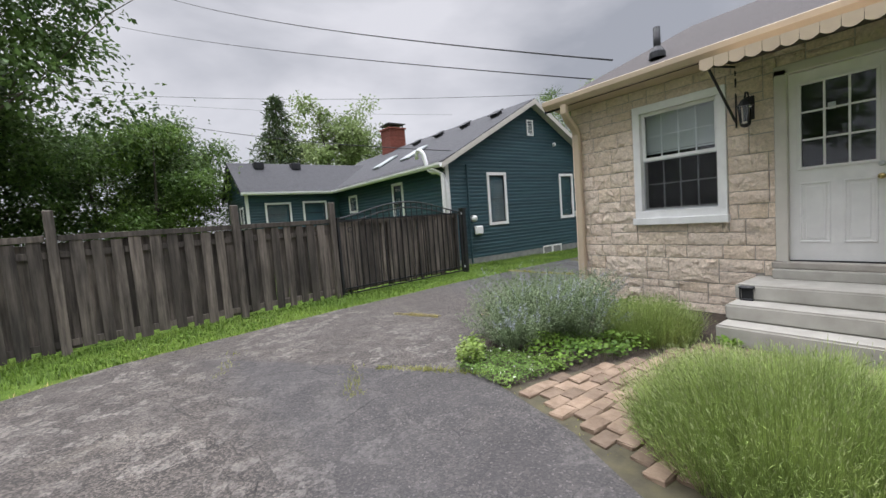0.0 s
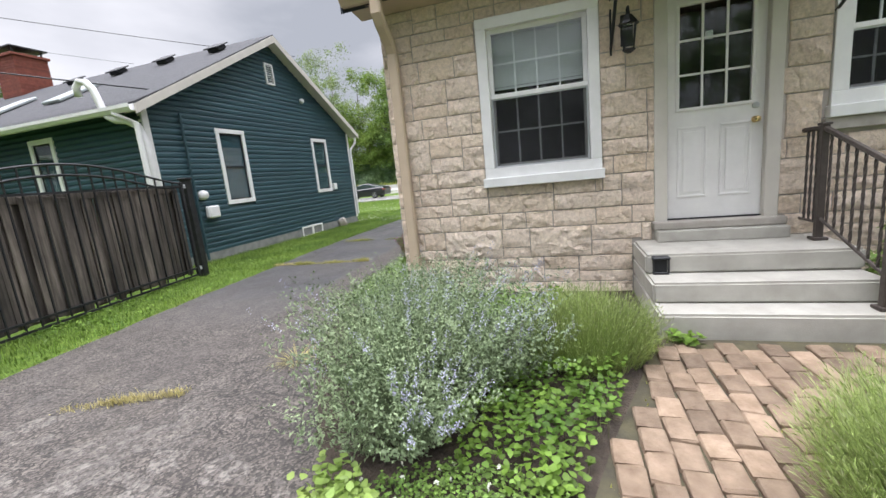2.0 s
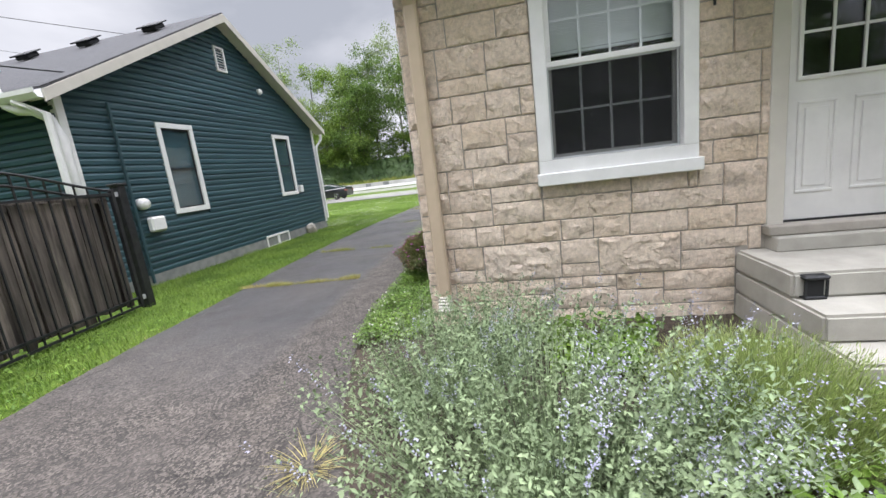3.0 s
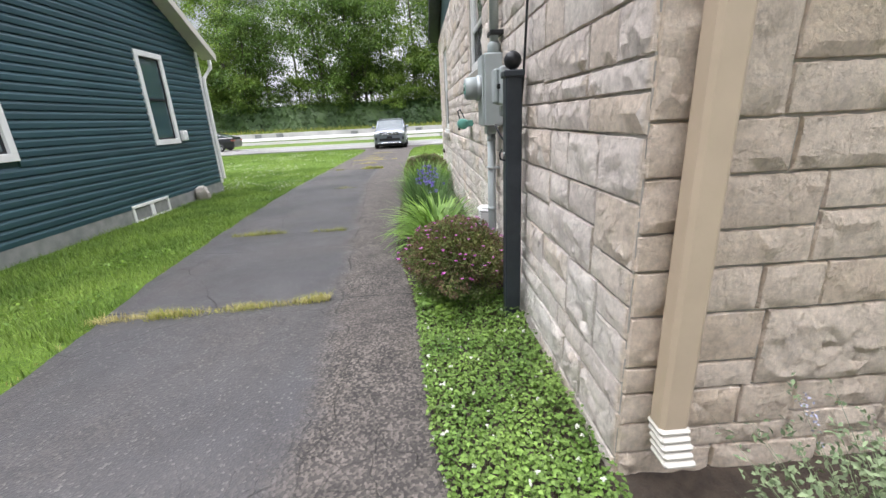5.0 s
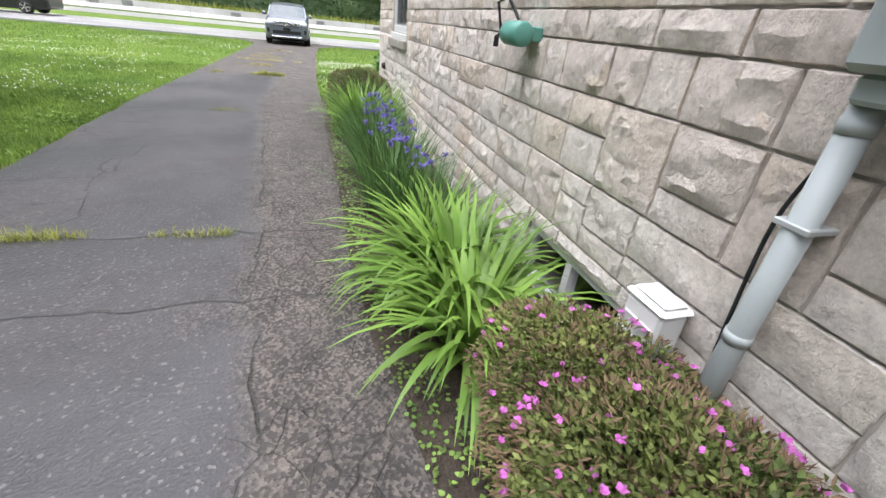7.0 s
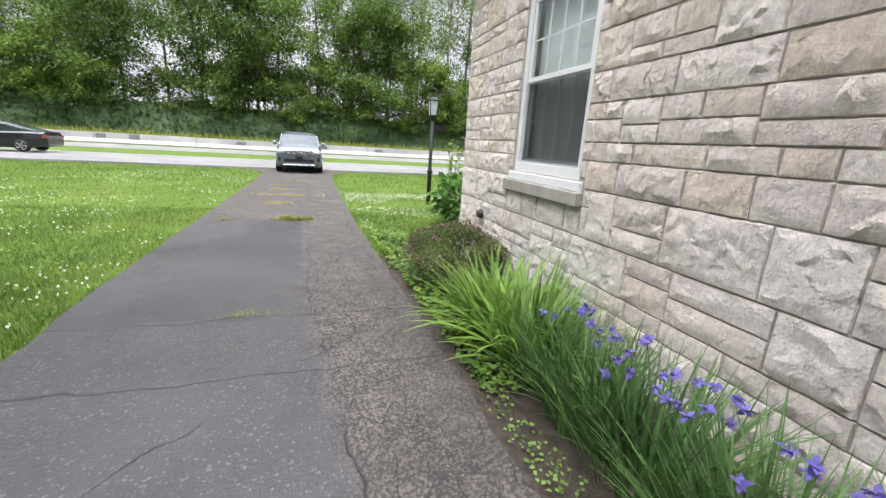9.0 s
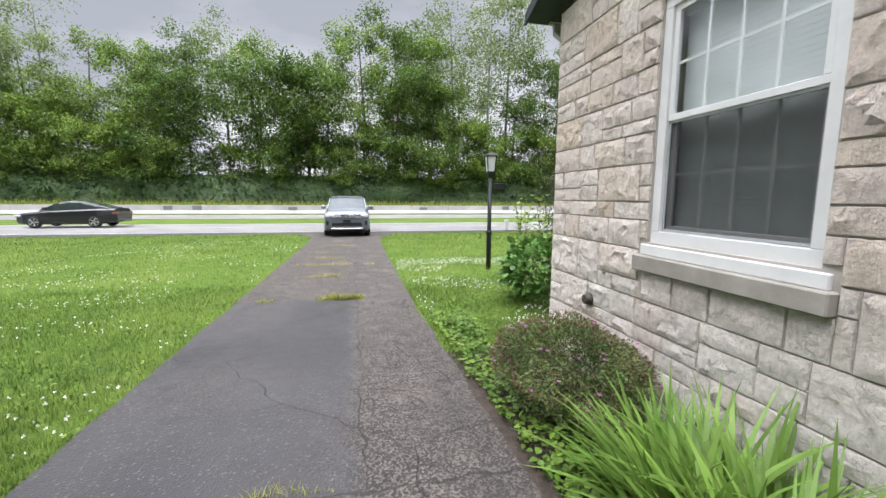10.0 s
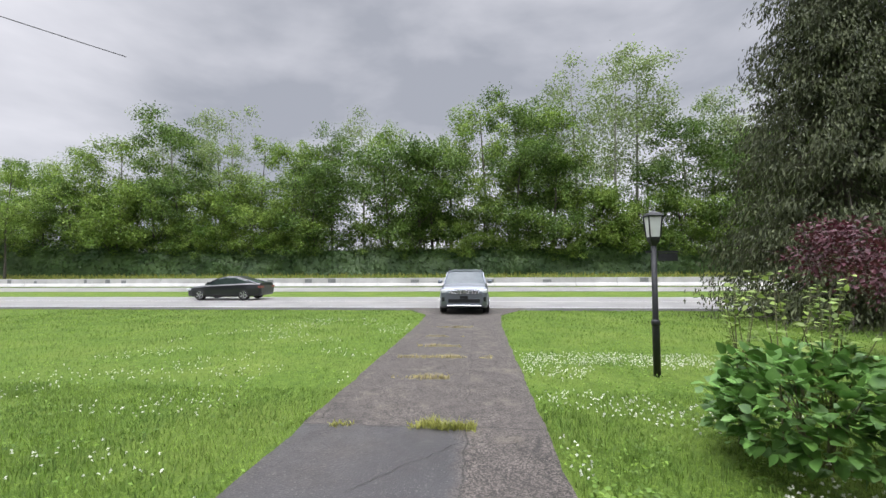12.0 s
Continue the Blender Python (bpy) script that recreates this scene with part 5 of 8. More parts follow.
for k in range(16):
    part("brick_course", boxes((4.99, 5.91, 14.29, 15.21, 4.75 + 0.09 * k, 4.82 + 0.09 * k)), M["redbrick"], chim)
part("chimney_crown", boxes((4.93, 5.97, 14.23, 15.27, 6.2, 6.28), bevel=0.01), M["redbrick"], chim)
part("chimney_cap", boxes((4.95, 5.95, 14.25, 15.25, 6.45, 6.49), (5.05, 5.09, 14.35, 14.39, 6.28, 6.45), (5.8, 5.84, 14.35, 14.39, 6.28, 6.45), (5.05, 5.09, 15.1, 15.14, 6.28, 6.45), (5.8, 5.84, 15.1, 15.14, 6.28, 6.45)), M["iron"], chim, "black metal chimney cap")
# gable vent, lamp, boxes, pipes
gv = part("gable_vent", ring(g_side, (5.28, 5.60, 4.05, 4.58), 0.04, -0.06, 0.0), M["white"], gh, "white louvred gable vent")
WORLD_OF[gv.name] = gh.matrix_basis @ gv.matrix_basis
for k in range(8):
    z = 4.10 + 0.057 * k
    bm = bmesh.new()
    box(bm, 5.32, 5.56, -0.025, 0.025, -0.004, 0.004, m=Matrix.Translation((0, GY - 0.005, z + 0.02)) @ Matrix.Rotation(radians(35), 4, "X"))
    part("louvre", bm, M["white"], gv)
part("flood_light", lathe(bmesh.new(), [(0.03, 0), (0.07, 0.02), (0.07, 0.07), (0.05, 0.1)], 14, Matrix.Translation((6.66, GY - 0.0, 3.80)) @ Matrix.Rotation(radians(90), 4, "X")), M["white"], gh, "white flood light", True)
part("gas_meter_dome", lathe(bmesh.new(), [(0.10, 0), (0.10, 0.08), (0.085, 0.13), (0.03, 0.15)], 18, Matrix.Translation((2.58, GY, 1.36)) @ Matrix.Rotation(radians(90), 4, "X")), M["white"], gh, "white round meter", True)
part("meter_box", boxes((2.60, 2.90, GY - 0.13, GY, 0.86, 1.12), bevel=0.03), M["white"], gh, "white plastic utility box")
part("socket_box", boxes((7.74, 7.90, GY - 0.09, GY, 1.16, 1.36), bevel=0.015), M["white"], gh, "white outdoor socket box")
bm = bmesh.new()
tube(bm, [(2.42, GY - 0.05, 3.0), (2.42, GY - 0.05, 0.0)], 0.028, 10)
part("conduit", bm, M["siding"], gh, "green painted conduit")
for u0, u1 in ((5.79, 6.31), (6.31, 6.83)):
    w = part("basement_window", ring(g_side, (u0, u1, -0.12, 0.19), 0.05, -0.045, 0.0), M["white"], gh, "white basement window")
    WORLD_OF[w.name] = gh.matrix_basis @ w.matrix_basis
    # near-black sheet in place of a basement's shade
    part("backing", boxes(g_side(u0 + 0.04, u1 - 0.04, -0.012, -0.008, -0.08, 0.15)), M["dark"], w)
for x in (GX0 - 0.14, GX0 - 0.27):
    ds2 = bmesh.new()
    tube(ds2, [(GX0 - 0.38, GY + 0.2 + (0.14 - GX0 + x) * 0, GE - 0.12), (x, GY + 0.12 - (GX0 - x), GE - 0.3), (x, GY + 0.12 - (GX0 - x), 0.0)], 0.045, 8)
    part("downspout", ds2, M["white"], gh, "white downspout")
bm = bmesh.new()
tube(bm, [(GX1 + 0.38, GY - 0.1, GE - 0.1), (GX1 + 0.3, GY - 0.12, GE - 0.3), (GX1 + 0.03, GY - 0.05, GE - 0.55), (GX1 + 0.0, GY - 0.05, GE - 0.7), (GX1, GY - 0.05, 0.2)], 0.045, 8)
part("downspout", bm, M["white"], gh, "white downspout")
bm = bmesh.new()
tube(bm, [(1.28, 6.42, 3.28), (1.24, 6.38, 3.42), (1.24, 6.28, 3.50), (1.26, 6.16, 3.48), (1.30, 6.08, 3.36), (1.34, 6.02, 3.05), (1.36, 5.95, 2.88), (1.38, 5.80, 2.80), (1.44, 5.64, 2.78), (1.55, 5.52, 2.66), (1.58, 5.46, 2.4), (1.58, 5.46, 0.0)], 0.062, 12)
part("vent_pipe", bm, M["white"], gh, "thick white plastic vent pipe", True)
rock = bmesh.new()
bmesh.ops.create_icosphere(rock, subdivisions=2, radius=0.16)
for v in rock.verts:
    v.co += v.co.normalized() * 0.06 * noise.noise(v.co * 7)
    v.co.z *= 1.1 - 0.8 * max(v.co.x, 0)
tagged(link_mesh("garden_rock", rock, M["limesill"]), "pale pointed stone against the foundation", "rock").matrix_basis = pose(7.84, 5.40, 0.04, 0, 20, 0)

# ---- wooden fence with iron gate ----
FM = pose(-6.62, 3.35, gz(0), 0, 0, 7.55)


def fence_part(name, bm, material, parent, label=""):
    bmesh.ops.transform(bm, matrix=FM, verts=bm.verts[:])
    return part(name, bm, material, parent, label)


fence = thing("fence", FM @ Vector((0, 0, 0)), "weathered grey-brown board fence beside the drive", "fence")
for s in (-7.0, -4.7, -2.35, 0.0, 2.27, 4.08):
    h = 1.93 if s >= 0 else 1.8
    bm = bmesh.new()
    box(bm, s - 0.055, s + 0.055, -0.075, 0.035, -0.1, h, bevel=0.012)
    fence_part("fence_post", bm, M["wood"], fence)
for z0, z1, y0, y1 in ((1.52, 1.60, -0.035, 0.06), (0.10, 0.19, 0.0, 0.04), (1.30, 1.39, 0.0, 0.04)):
    for a, b in ((-7, -2.4), (-2.3, -0.06), (0.06, 2.21), (2.33, 4.02)):
        bm = bmesh.new()
        box(bm, a, b, y0, y1, z0, z1, bevel=0.004)
        fence_part("rail", bm, M["wood"], fence)


def board(s, w, h0, h1, y, th=0.018):
    bm = bmesh.new()
    lean = R.uniform(-0.012, 0.012)
    m = Matrix.Translation((s, y, 0)) @ Matrix.Rotation(R.uniform(-0.012, 0.012), 4, "Y") @ Matrix.Rotation(R.uniform(-0.05, 0.05), 4, "Z")
    box(bm, -w / 2, w / 2, -th / 2, th / 2, h0, h1, bevel=0.003, m=m)
    return bm


s = -7.0
while s < 4.0:
    if all(abs(s - p) > 0.10 for p in (-7.0, -4.7, -2.35, 0.0, 2.27, 4.08)):
        fence_part("board", board(s, R.uniform(0.125, 0.15), R.uniform(0.02, 0.08), R.uniform(1.50, 1.53), -0.014), M["wood"], fence)
    fence_part("board", board(s + 0.115, R.uniform(0.13, 0.15), R.uniform(0.10, 0.2), R.uniform(1.48, 1.52), 0.052), M["wood"], fence)
    s += R.uniform(0.205, 0.235)
for p in (-4.7, -2.35, 0.0, 2.27, 4.08):
    for o in (-0.085, 0.085):
        fence_part("board", board(p + o, 0.16, 0.06, 1.5, 0.03), M["wood"], fence)
gate = thing("iron_gate", FM @ Vector((6, 0, 0)), "black arched iron gate backed with weathered boards", "gate")
s = 4.22
while s < 7.72:
    fence_part("board", board(s, R.uniform(0.10, 0.14), R.uniform(0.05, 0.14), R.uniform(1.50, 1.54), 0.0 + R.choice((0, 0.03))), M["wood"], gate)
    s += R.uniform(0.12, 0.165)
s = 4.26
while s < 7.66:
    fence_part("board", board(s, R.uniform(0.13, 0.15), R.uniform(0.05, 0.10), R.uniform(1.48, 1.52), 0.075), M["wood"], gate)
    s += 0.135
bm = bmesh.new()
box(bm, 4.16, 7.74, 0.02, 0.06, 1.46, 1.55, bevel=0.004)
fence_part("board_rail", bm, M["wood"], gate)


def arch(s, top=1.90, ends=1.60):
    f = (s - 4.2) / (7.75 - 4.2)
    return ends + (top - ends) * math.sin(math.pi * max(0, min(1, f))) ** 1.3


for nm, off in (("top_arc", 0.0), ("lower_arc", -0.13)):
    bm = bmesh.new()
    tube(bm, [(4.2 + 3.55 * k / 24, -0.05, max(arch(4.2 + 3.55 * k / 24) + off, 1.54 if off else 0)) for k in range(25)], 0.016, 6)
    fence_part(nm, bm, M["iron"], gate)
for z in (1.56, 0.16, 0.05):
    bm = bmesh.new()
    box(bm, 4.18, 7.76, -0.065, -0.035, z - 0.014, z + 0.014)
    fence_part("gate_rail", bm, M["iron"], gate)
for s in (4.18, 7.76):
    bm = bmesh.new()
    box(bm, s - 0.025, s + 0.025, -0.075, -0.025, 0.03, 1.62, bevel=0.003)
    fence_part("gate_stile", bm, M["iron"], gate)
for k in range(1, 22):
    s = 4.18 + 3.58 * k / 22
    bm = bmesh.new()
    box(bm, s - 0.008, s + 0.008, -0.058, -0.042, 0.05, arch(s))
    fence_part("picket", bm, M["iron"], gate)
bm = bmesh.new()
tube(bm, [(4.45 + 0.05 * math.cos(a), -0.06, 1.36 + 0.05 * math.sin(a)) for a in [k * math.pi / 6 for k in range(12)]], 0.008, 6)
fence_part("gate_handle", bm, M["iron"], gate)
gp = thing("gate_post", FM @ Vector((7.9, 0, 0)), "black square iron gate post", "post")
bm = bmesh.new()
box(bm, 7.84, 7.96, -0.09, 0.03, -0.08, 1.66, bevel=0.006)
fence_part("shaft", bm, M["iron"], gp)
bm = bmesh.new()
box(bm, 7.82, 7.98, -0.11, 0.05, 1.66, 1.69, bevel=0.006)
fence_part("cap", bm, M["iron"], gp)
for z in (0.12, 1.52):
    bm = bmesh.new()
    box(bm, 7.76, 7.86, -0.07, -0.03, z, z + 0.06, bevel=0.004)
    fence_part("hinge", bm, M["steel"], gp)

# ---- overhead wires ----
for a, b, sag, r in (((-8.94, 37.3, 18.85), (1.55, 0.6, 3.86), 0.5, 0.012), ((-2.97, 22.85, 14.46), (1.72, 0.25, 4.12), 0.3, 0.016), ((-10.2, 53.6, 17.5), (25.9, 18.3, 11.6), 0.6, 0.02), ((-9.43, 39.2, 13.4), (2.3, 5.30, 3.35), 0.8, 0.014), ((-10.3, 56, 17.6), (30, 40, 15.5), 0.5, 0.014)):
    cable("overhead_wire", [a, b], r, "dark overhead wire hanging between pole and house", sag, 30, "wire")

# ---- lamp post on the lawn ----
LX, LY, LZ = 15.04, -0.93, gz(15.04)
lp = thing("lamp_post", (LX, LY, LZ), "black iron lamp post with glass lantern on the lawn", "lamp post")
part("pole", lathe(bmesh.new(), [(0.055, LZ - 0.1), (0.055, LZ + 0.82), (0.045, LZ + 0.88), (0.042, 1.86)], 14, Matrix.Translation((LX, LY, 0))), M["iron"], lp, smooth=True)
part("pole_collar", lathe(bmesh.new(), [(0.058, 0.60), (0.066, 0.62), (0.066, 0.67), (0.05, 0.70)], 14, Matrix.Translation((LX, LY, 0))), M["iron"], lp, smooth=True)
part("lantern_base", lathe(bmesh.new(), [(0.045, 1.86), (0.10, 1.95), (0.11, 2.0)], 4, Matrix.Translation((LX, LY, 0)) @ Matrix.Rotation(radians(45), 4, "Z")), M["iron"], lp)
part("lantern_roof", lathe(bmesh.new(), [(0.155, 2.32), (0.165, 2.34), (0.12, 2.38), (0.03, 2.41)], 4, Matrix.Translation((LX, LY, 0)) @ Matrix.Rotation(radians(45), 4, "Z")), M["iron"], lp)
for k in range(4):
    a = math.pi / 4 + k * math.pi / 2
    bm = bmesh.new()
    tube(bm, [(LX + 0.11 * math.cos(a), LY + 0.11 * math.sin(a), 2.0), (LX + 0.145 * math.cos(a), LY + 0.145 * math.sin(a), 2.33)], 0.012, 6)
    part("lantern_bar", bm, M["iron"], lp)
g = part("lantern_glass", lathe(bmesh.new(), [(0.10, 2.0), (0.135, 2.325)], 4, Matrix.Translation((LX, LY, 0)) @ Matrix.Rotation(radians(45), 4, "Z")), M["blind"], lp, "frosted pale lantern glass")
part("cross_bar", boxes((LX - 0.015, LX + 0.015, LY - 0.37, LY + 0.12, 1.75, 1.78)), M["iron"], lp)
part("name_plate", boxes((LX - 0.01, LX + 0.01, LY - 0.36, LY - 0.06, 1.62, 1.74), bevel=0.003), M["iron"], lp, "blank black hanging plate")

# ---- concrete barrier beyond the road ----
barrier = thing("road_barrier", (50, 0, gz(50)), "long pale concrete median barrier with worn patches", "barrier")
z0 = gz(50) + 0.02
prof = [(49.7, z0), (50.5, z0), (50.45, z0 + 0.1), (50.22, z0 + 0.34), (50.17, z0 + 0.84), (50.03, z0 + 0.84), (49.98, z0 + 0.34), (49.75, z0 + 0.1)]
for k in range(-30, 46):
    part("segment", prism(bmesh.new(), prof, k * 4.0 + 0.02, k * 4.0 + 3.98, "xz"), M["barrier"], barrier)
patch_n = 0
for k in range(60):
    y = -60 + 2.7 * k + R.uniform(-1, 1)
    if noise.noise((y * 0.13, 0, 3)) > -0.05:
        part("worn_patch", boxes((49.955, 49.985, y, y + R.uniform(0.3, 0.9), z0 + 0.36, z0 + R.uniform(0.6, 0.8))), M["cinder"], barrier, "dark worn patch")
rw = thing("road_sign", (31, -3.6, gz(31)), "small white marker post beside the road", "marker")
part("post", boxes((27.4, 27.5, -6.2, -6.0, gz(27) - 0.02, gz(27) + 0.55), bevel=0.01), M["white"], rw)


# ---- cars ----
def car_paint(name, c, metal=0.6):
    m, nt, bs, pos = base_mat(name)
    bs.inputs["Base Color"].default_value = (*c, 1)
    bs.inputs["Metallic"].default_value = metal
    bs.inputs["Roughness"].default_value = 0.32
    bs.inputs["Coat Weight"].default_value = 0.8
    rr = node(nt, "ShaderNodeMapRange", To_Min=0.25, To_Max=0.42)
    nt.links.new(noise_of(nt, pos, 6, 4), rr.inputs["Value"])
    nt.links.new(rr.outputs[0], bs.inputs["Roughness"])
    return m


M["suv"] = car_paint("grey_car_paint", (0.17, 0.19, 0.225))
M["black_car"] = car_paint("black_car_paint", (0.012, 0.013, 0.016), 0.3)
M["silver_car"] = car_paint("silver_car_paint", (0.5, 0.52, 0.54))
M["carglass"] = mat("car_glass", (0.03, 0.045, 0.05), (0.06, 0.08, 0.085), 3, 0.1, 0)
M["chrome"] = paint_mat("chrome", (0.65, 0.66, 0.68), 0.2, 1.0)
M["lens"] = paint_mat("lamp_lens", (0.7, 0.72, 0.74), 0.15)


def loft(secs, mirror=True):
    """A body skinned through cross-sections; each is x and a list of (y, z) from sill to roof centre."""
    bm = bmesh.new()
    rows = []
    for x, half in secs:
        pts = [(y, z) for y, z in half] + [(-y, z) for y, z in half[::-1]]
        rows.append([bm.verts.new((x, y, z)) for y, z in pts])
    n = len(rows[0])
    for a, b in zip(rows, rows[1:]):
        for k in range(n):
            bm.faces.new((a[k], b[k], b[(k + 1) % n], a[(k + 1) % n]))
    bm.faces.new(rows[0])
    bm.faces.new(rows[-1][::-1])
    bmesh.ops.recalc_face_normals(bm, faces=bm.faces[:])
    return bm


def make_car(name, label, paint, length, width, height, hood, kind):
    """A car that faces -x, its front bumper at x = 0, on z = 0."""
    car = thing(name, (0, 0, 0), label, "car", "cars on the road" if kind != "suv" else "")
    w = width / 2
    L = length
    belt = hood + 0.10
    if kind == "suv":
        xs = [(0.0, 0.74, 0.42, 0.86), (0.06, 0.90, 0.30, 0.98), (0.25, 0.97, 0.24, 1.06), (0.9, 1.0, 0.22, hood + 0.03), (1.45, 1.0, 0.22, belt), (3.0, 1.0, 0.22, belt + 0.03), (L - 0.4, 0.99, 0.24, belt + 0.05), (L - 0.06, 0.94, 0.34, belt), (L, 0.86, 0.45, belt - 0.15)]
        roof = [(1.35, 0.88, belt), (2.05, 0.80, height - 0.10), (2.6, 0.79, height - 0.01), (L - 1.2, 0.78, height - 0.02), (L - 0.5, 0.77, height - 0.12), (L - 0.12, 0.86, belt + 0.1)]
    else:
        xs = [(0.0, 0.70, 0.36, 0.62), (0.08, 0.86, 0.24, 0.72), (0.4, 0.96, 0.20, 0.80), (1.3, 1.0, 0.20, hood + 0.04), (2.4, 1.0, 0.20, belt), (L - 0.9, 0.99, 0.20, belt + 0.06), (L - 0.1, 0.92, 0.28, belt + 0.06), (L, 0.84, 0.40, belt - 0.12)]
        roof = [(1.15, 0.86, belt - 0.02), (1.95, 0.72, height - 0.10), (2.45, 0.70, height), (3.0, 0.70, height - 0.02), (3.7, 0.72, height - 0.22), (L - 0.35, 0.84, belt + 0.06)]
    body = part("body", loft([(x, [(w * f * 0.93, zb), (w * f, zb + 0.12), (w * f * 1.0, (zb + zt) / 2 + 0.05), (w * f * 0.97, zt - 0.08), (w * f * 0.86, zt), (w * 0.2, zt + 0.025)]) for x, f, zb, zt in xs]), paint, car, smooth=False)
    bev = body.modifiers.new("round", "BEVEL")
    bev.width, bev.segments, bev.limit_method = 0.03, 2, "ANGLE"
    part("greenhouse", loft([(x, [(w * (0.9 if z < belt + 0.15 else f), belt - 0.06), (w * f * 1.02, max(z - 0.10, belt - 0.03)), (w * f * 0.93, max(z - 0.03, belt - 0.02)), (w * f * 0.6, z)]) for x, f, z in roof]), M["carglass"], car, "dark tinted windows")
    rx = [r for r in roof[1:-1]]
    part("roof", loft([(x, [(w * f * 0.98, z - 0.05), (w * f * 0.93, z - 0.01), (w * f * 0.6, z + 0.02)]) for x, f, z in rx]), paint, car)
    for sgn in (-1, 1):
        for (xa, fa, za), (xb, fb, zb_) in ((roof[0], roof[1]), (roof[-1], roof[-2])):
            pill = bmesh.new()
            tube(pill, [(xa, sgn * w * fa * 1.0, za - 0.02), (xb, sgn * w * fb * 0.985, zb_ - 0.03)], 0.035, 6)
            part("pillar", pill, paint, car)
    wheel_r = 0.37 if kind == "suv" else 0.32
    for x in (0.95 if kind == "suv" else 0.9, L - 1.05):
        for sgn in (-1, 1):
            mw = Matrix.Translation((x, sgn * (w - 0.11), wheel_r)) @ Matrix.Rotation(radians(90), 4, "X")
            wh = part("wheel", lathe(bmesh.new(), [(wheel_r * 0.68, -0.12), (wheel_r * 0.95, -0.12), (wheel_r, -0.08), (wheel_r, 0.08), (wheel_r * 0.95, 0.12), (wheel_r * 0.68, 0.12)], 24, mw), M["rubber"], car, "black tyre", True)
            WORLD_OF[wh.name] = car.matrix_basis @ wh.matrix_basis
            rim = bmesh.new()
            for k in range(5):
                a = 2 * math.pi * k / 5
                box(rim, 0.03, wheel_r * 0.68, -0.03, 0.03, 0.125 * sgn * -1 - 0.01, 0.125 * sgn * -1 + 0.01, m=mw @ Matrix.Rotation(a, 4, "Z"))
            lathe(rim, [(wheel_r * 0.7, -0.125), (wheel_r * 0.7, 0.125), (wheel_r * 0.64, 0.13), (wheel_r * 0.62, 0.0), (wheel_r * 0.64, -0.13)], 20, mw)
            part("rim", rim, M["chrome"], wh, "silver alloy rim")
    for sgn in (-1, 1):
        part("mirror", boxes((1.42, 1.60, sgn * (w - 0.02), sgn * (w + 0.16), belt + 0.0, belt + 0.15), bevel=0.03), paint, car)
    if kind == "suv":
        gr = part("grille", boxes((-0.012, 0.03, -0.56, 0.56, 0.80, 0.97), bevel=0.008), M["iron"], car, "black front grille")
        WORLD_OF[gr.name] = car.matrix_basis @ gr.matrix_basis
        for z in (0.82, 0.875, 0.93):
            part("grille_bar", boxes((-0.026, 0.0, -0.58, 0.58, z, z + 0.022), bevel=0.004), M["chrome"], gr, "chrome bar")
        part("badge", lathe(bmesh.new(), [(0.075, 0), (0.075, 0.02), (0.05, 0.025)], 18, Matrix.Translation((-0.02, 0, 0.90)) @ Matrix.Rotation(radians(-90), 4, "Y")), M["chrome"], gr, "plain round chrome badge")
        for sgn in (-1, 1):
            a, b = sorted((sgn * 0.58, sgn * 0.90))
            hl = part("headlight", boxes((0.0, 0.16, a, b, 0.84, 0.97), bevel=0.025), M["lens"], car, "clear headlight")
            hl.matrix_basis = hl.matrix_basis @ Matrix.Translation((0.02, 0, 0))
            part("fog_lamp_pocket", boxes((0.01, 0.12, *sorted((sgn * 0.68, sgn * 0.86)), 0.50, 0.70), bevel=0.03), M["iron"], car, "black fog lamp pocket")
            bm = bmesh.new()
            tube(bm, [(2.2, sgn * 0.72, height + 0.0), (2.4, sgn * 0.74, height + 0.05), (L - 1.1, sgn * 0.74, height + 0.04), (L - 0.9, sgn * 0.73, height - 0.02)], 0.016, 6)
            part("roof_rail", bm, M["iron"], car, "black roof rail")
        part("lower_intake", boxes((-0.015, 0.05, -0.62, 0.62, 0.46, 0.62), bevel=0.02), M["iron"], car, "black lower air intake")
        part("skid_plate", boxes((-0.03, 0.06, -0.66, 0.66, 0.32, 0.37), bevel=0.01), M["chrome"], car, "silver bumper strip")
        part("number_plate", boxes((-0.035, -0.02, -0.16, 0.16, 0.62, 0.73), bevel=0.004), M["iron"], car, "dark number plate")
        part("underbody", boxes((0.4, L - 0.4, -0.75, 0.75, 0.20, 0.32)), M["rubber"], car)
    else:
        for sgn in (-1, 1):
            part("headlight", boxes((0.03, 0.3, *sorted((sgn * 0.5, sgn * 0.86)), 0.60, 0.70), bevel=0.02), M["lens"], car, "clear headlight")
            part("tail_light", boxes((L - 0.2, L + 0.005, *sorted((sgn * 0.45, sgn * 0.84)), 0.72, 0.86), bevel=0.02), M["redbrick"], car, "red tail light")
    return car


suv = make_car("suv_car", "grey sport utility car standing at the drive's end", M["suv"], 4.9, 1.96, 1.74, 1.06, "suv")
suv.matrix_basis = pose(24.15, 2.36, gz(24.2) + 0.01)
sedan = make_car("sedan_car", "black four-door saloon car on the road", M["black_car"], 4.7, 1.8, 1.44, 0.86, "sedan")
sedan.matrix_basis = pose(32.6, 19.4, gz(32) + 0.03, 0, 0, 270)

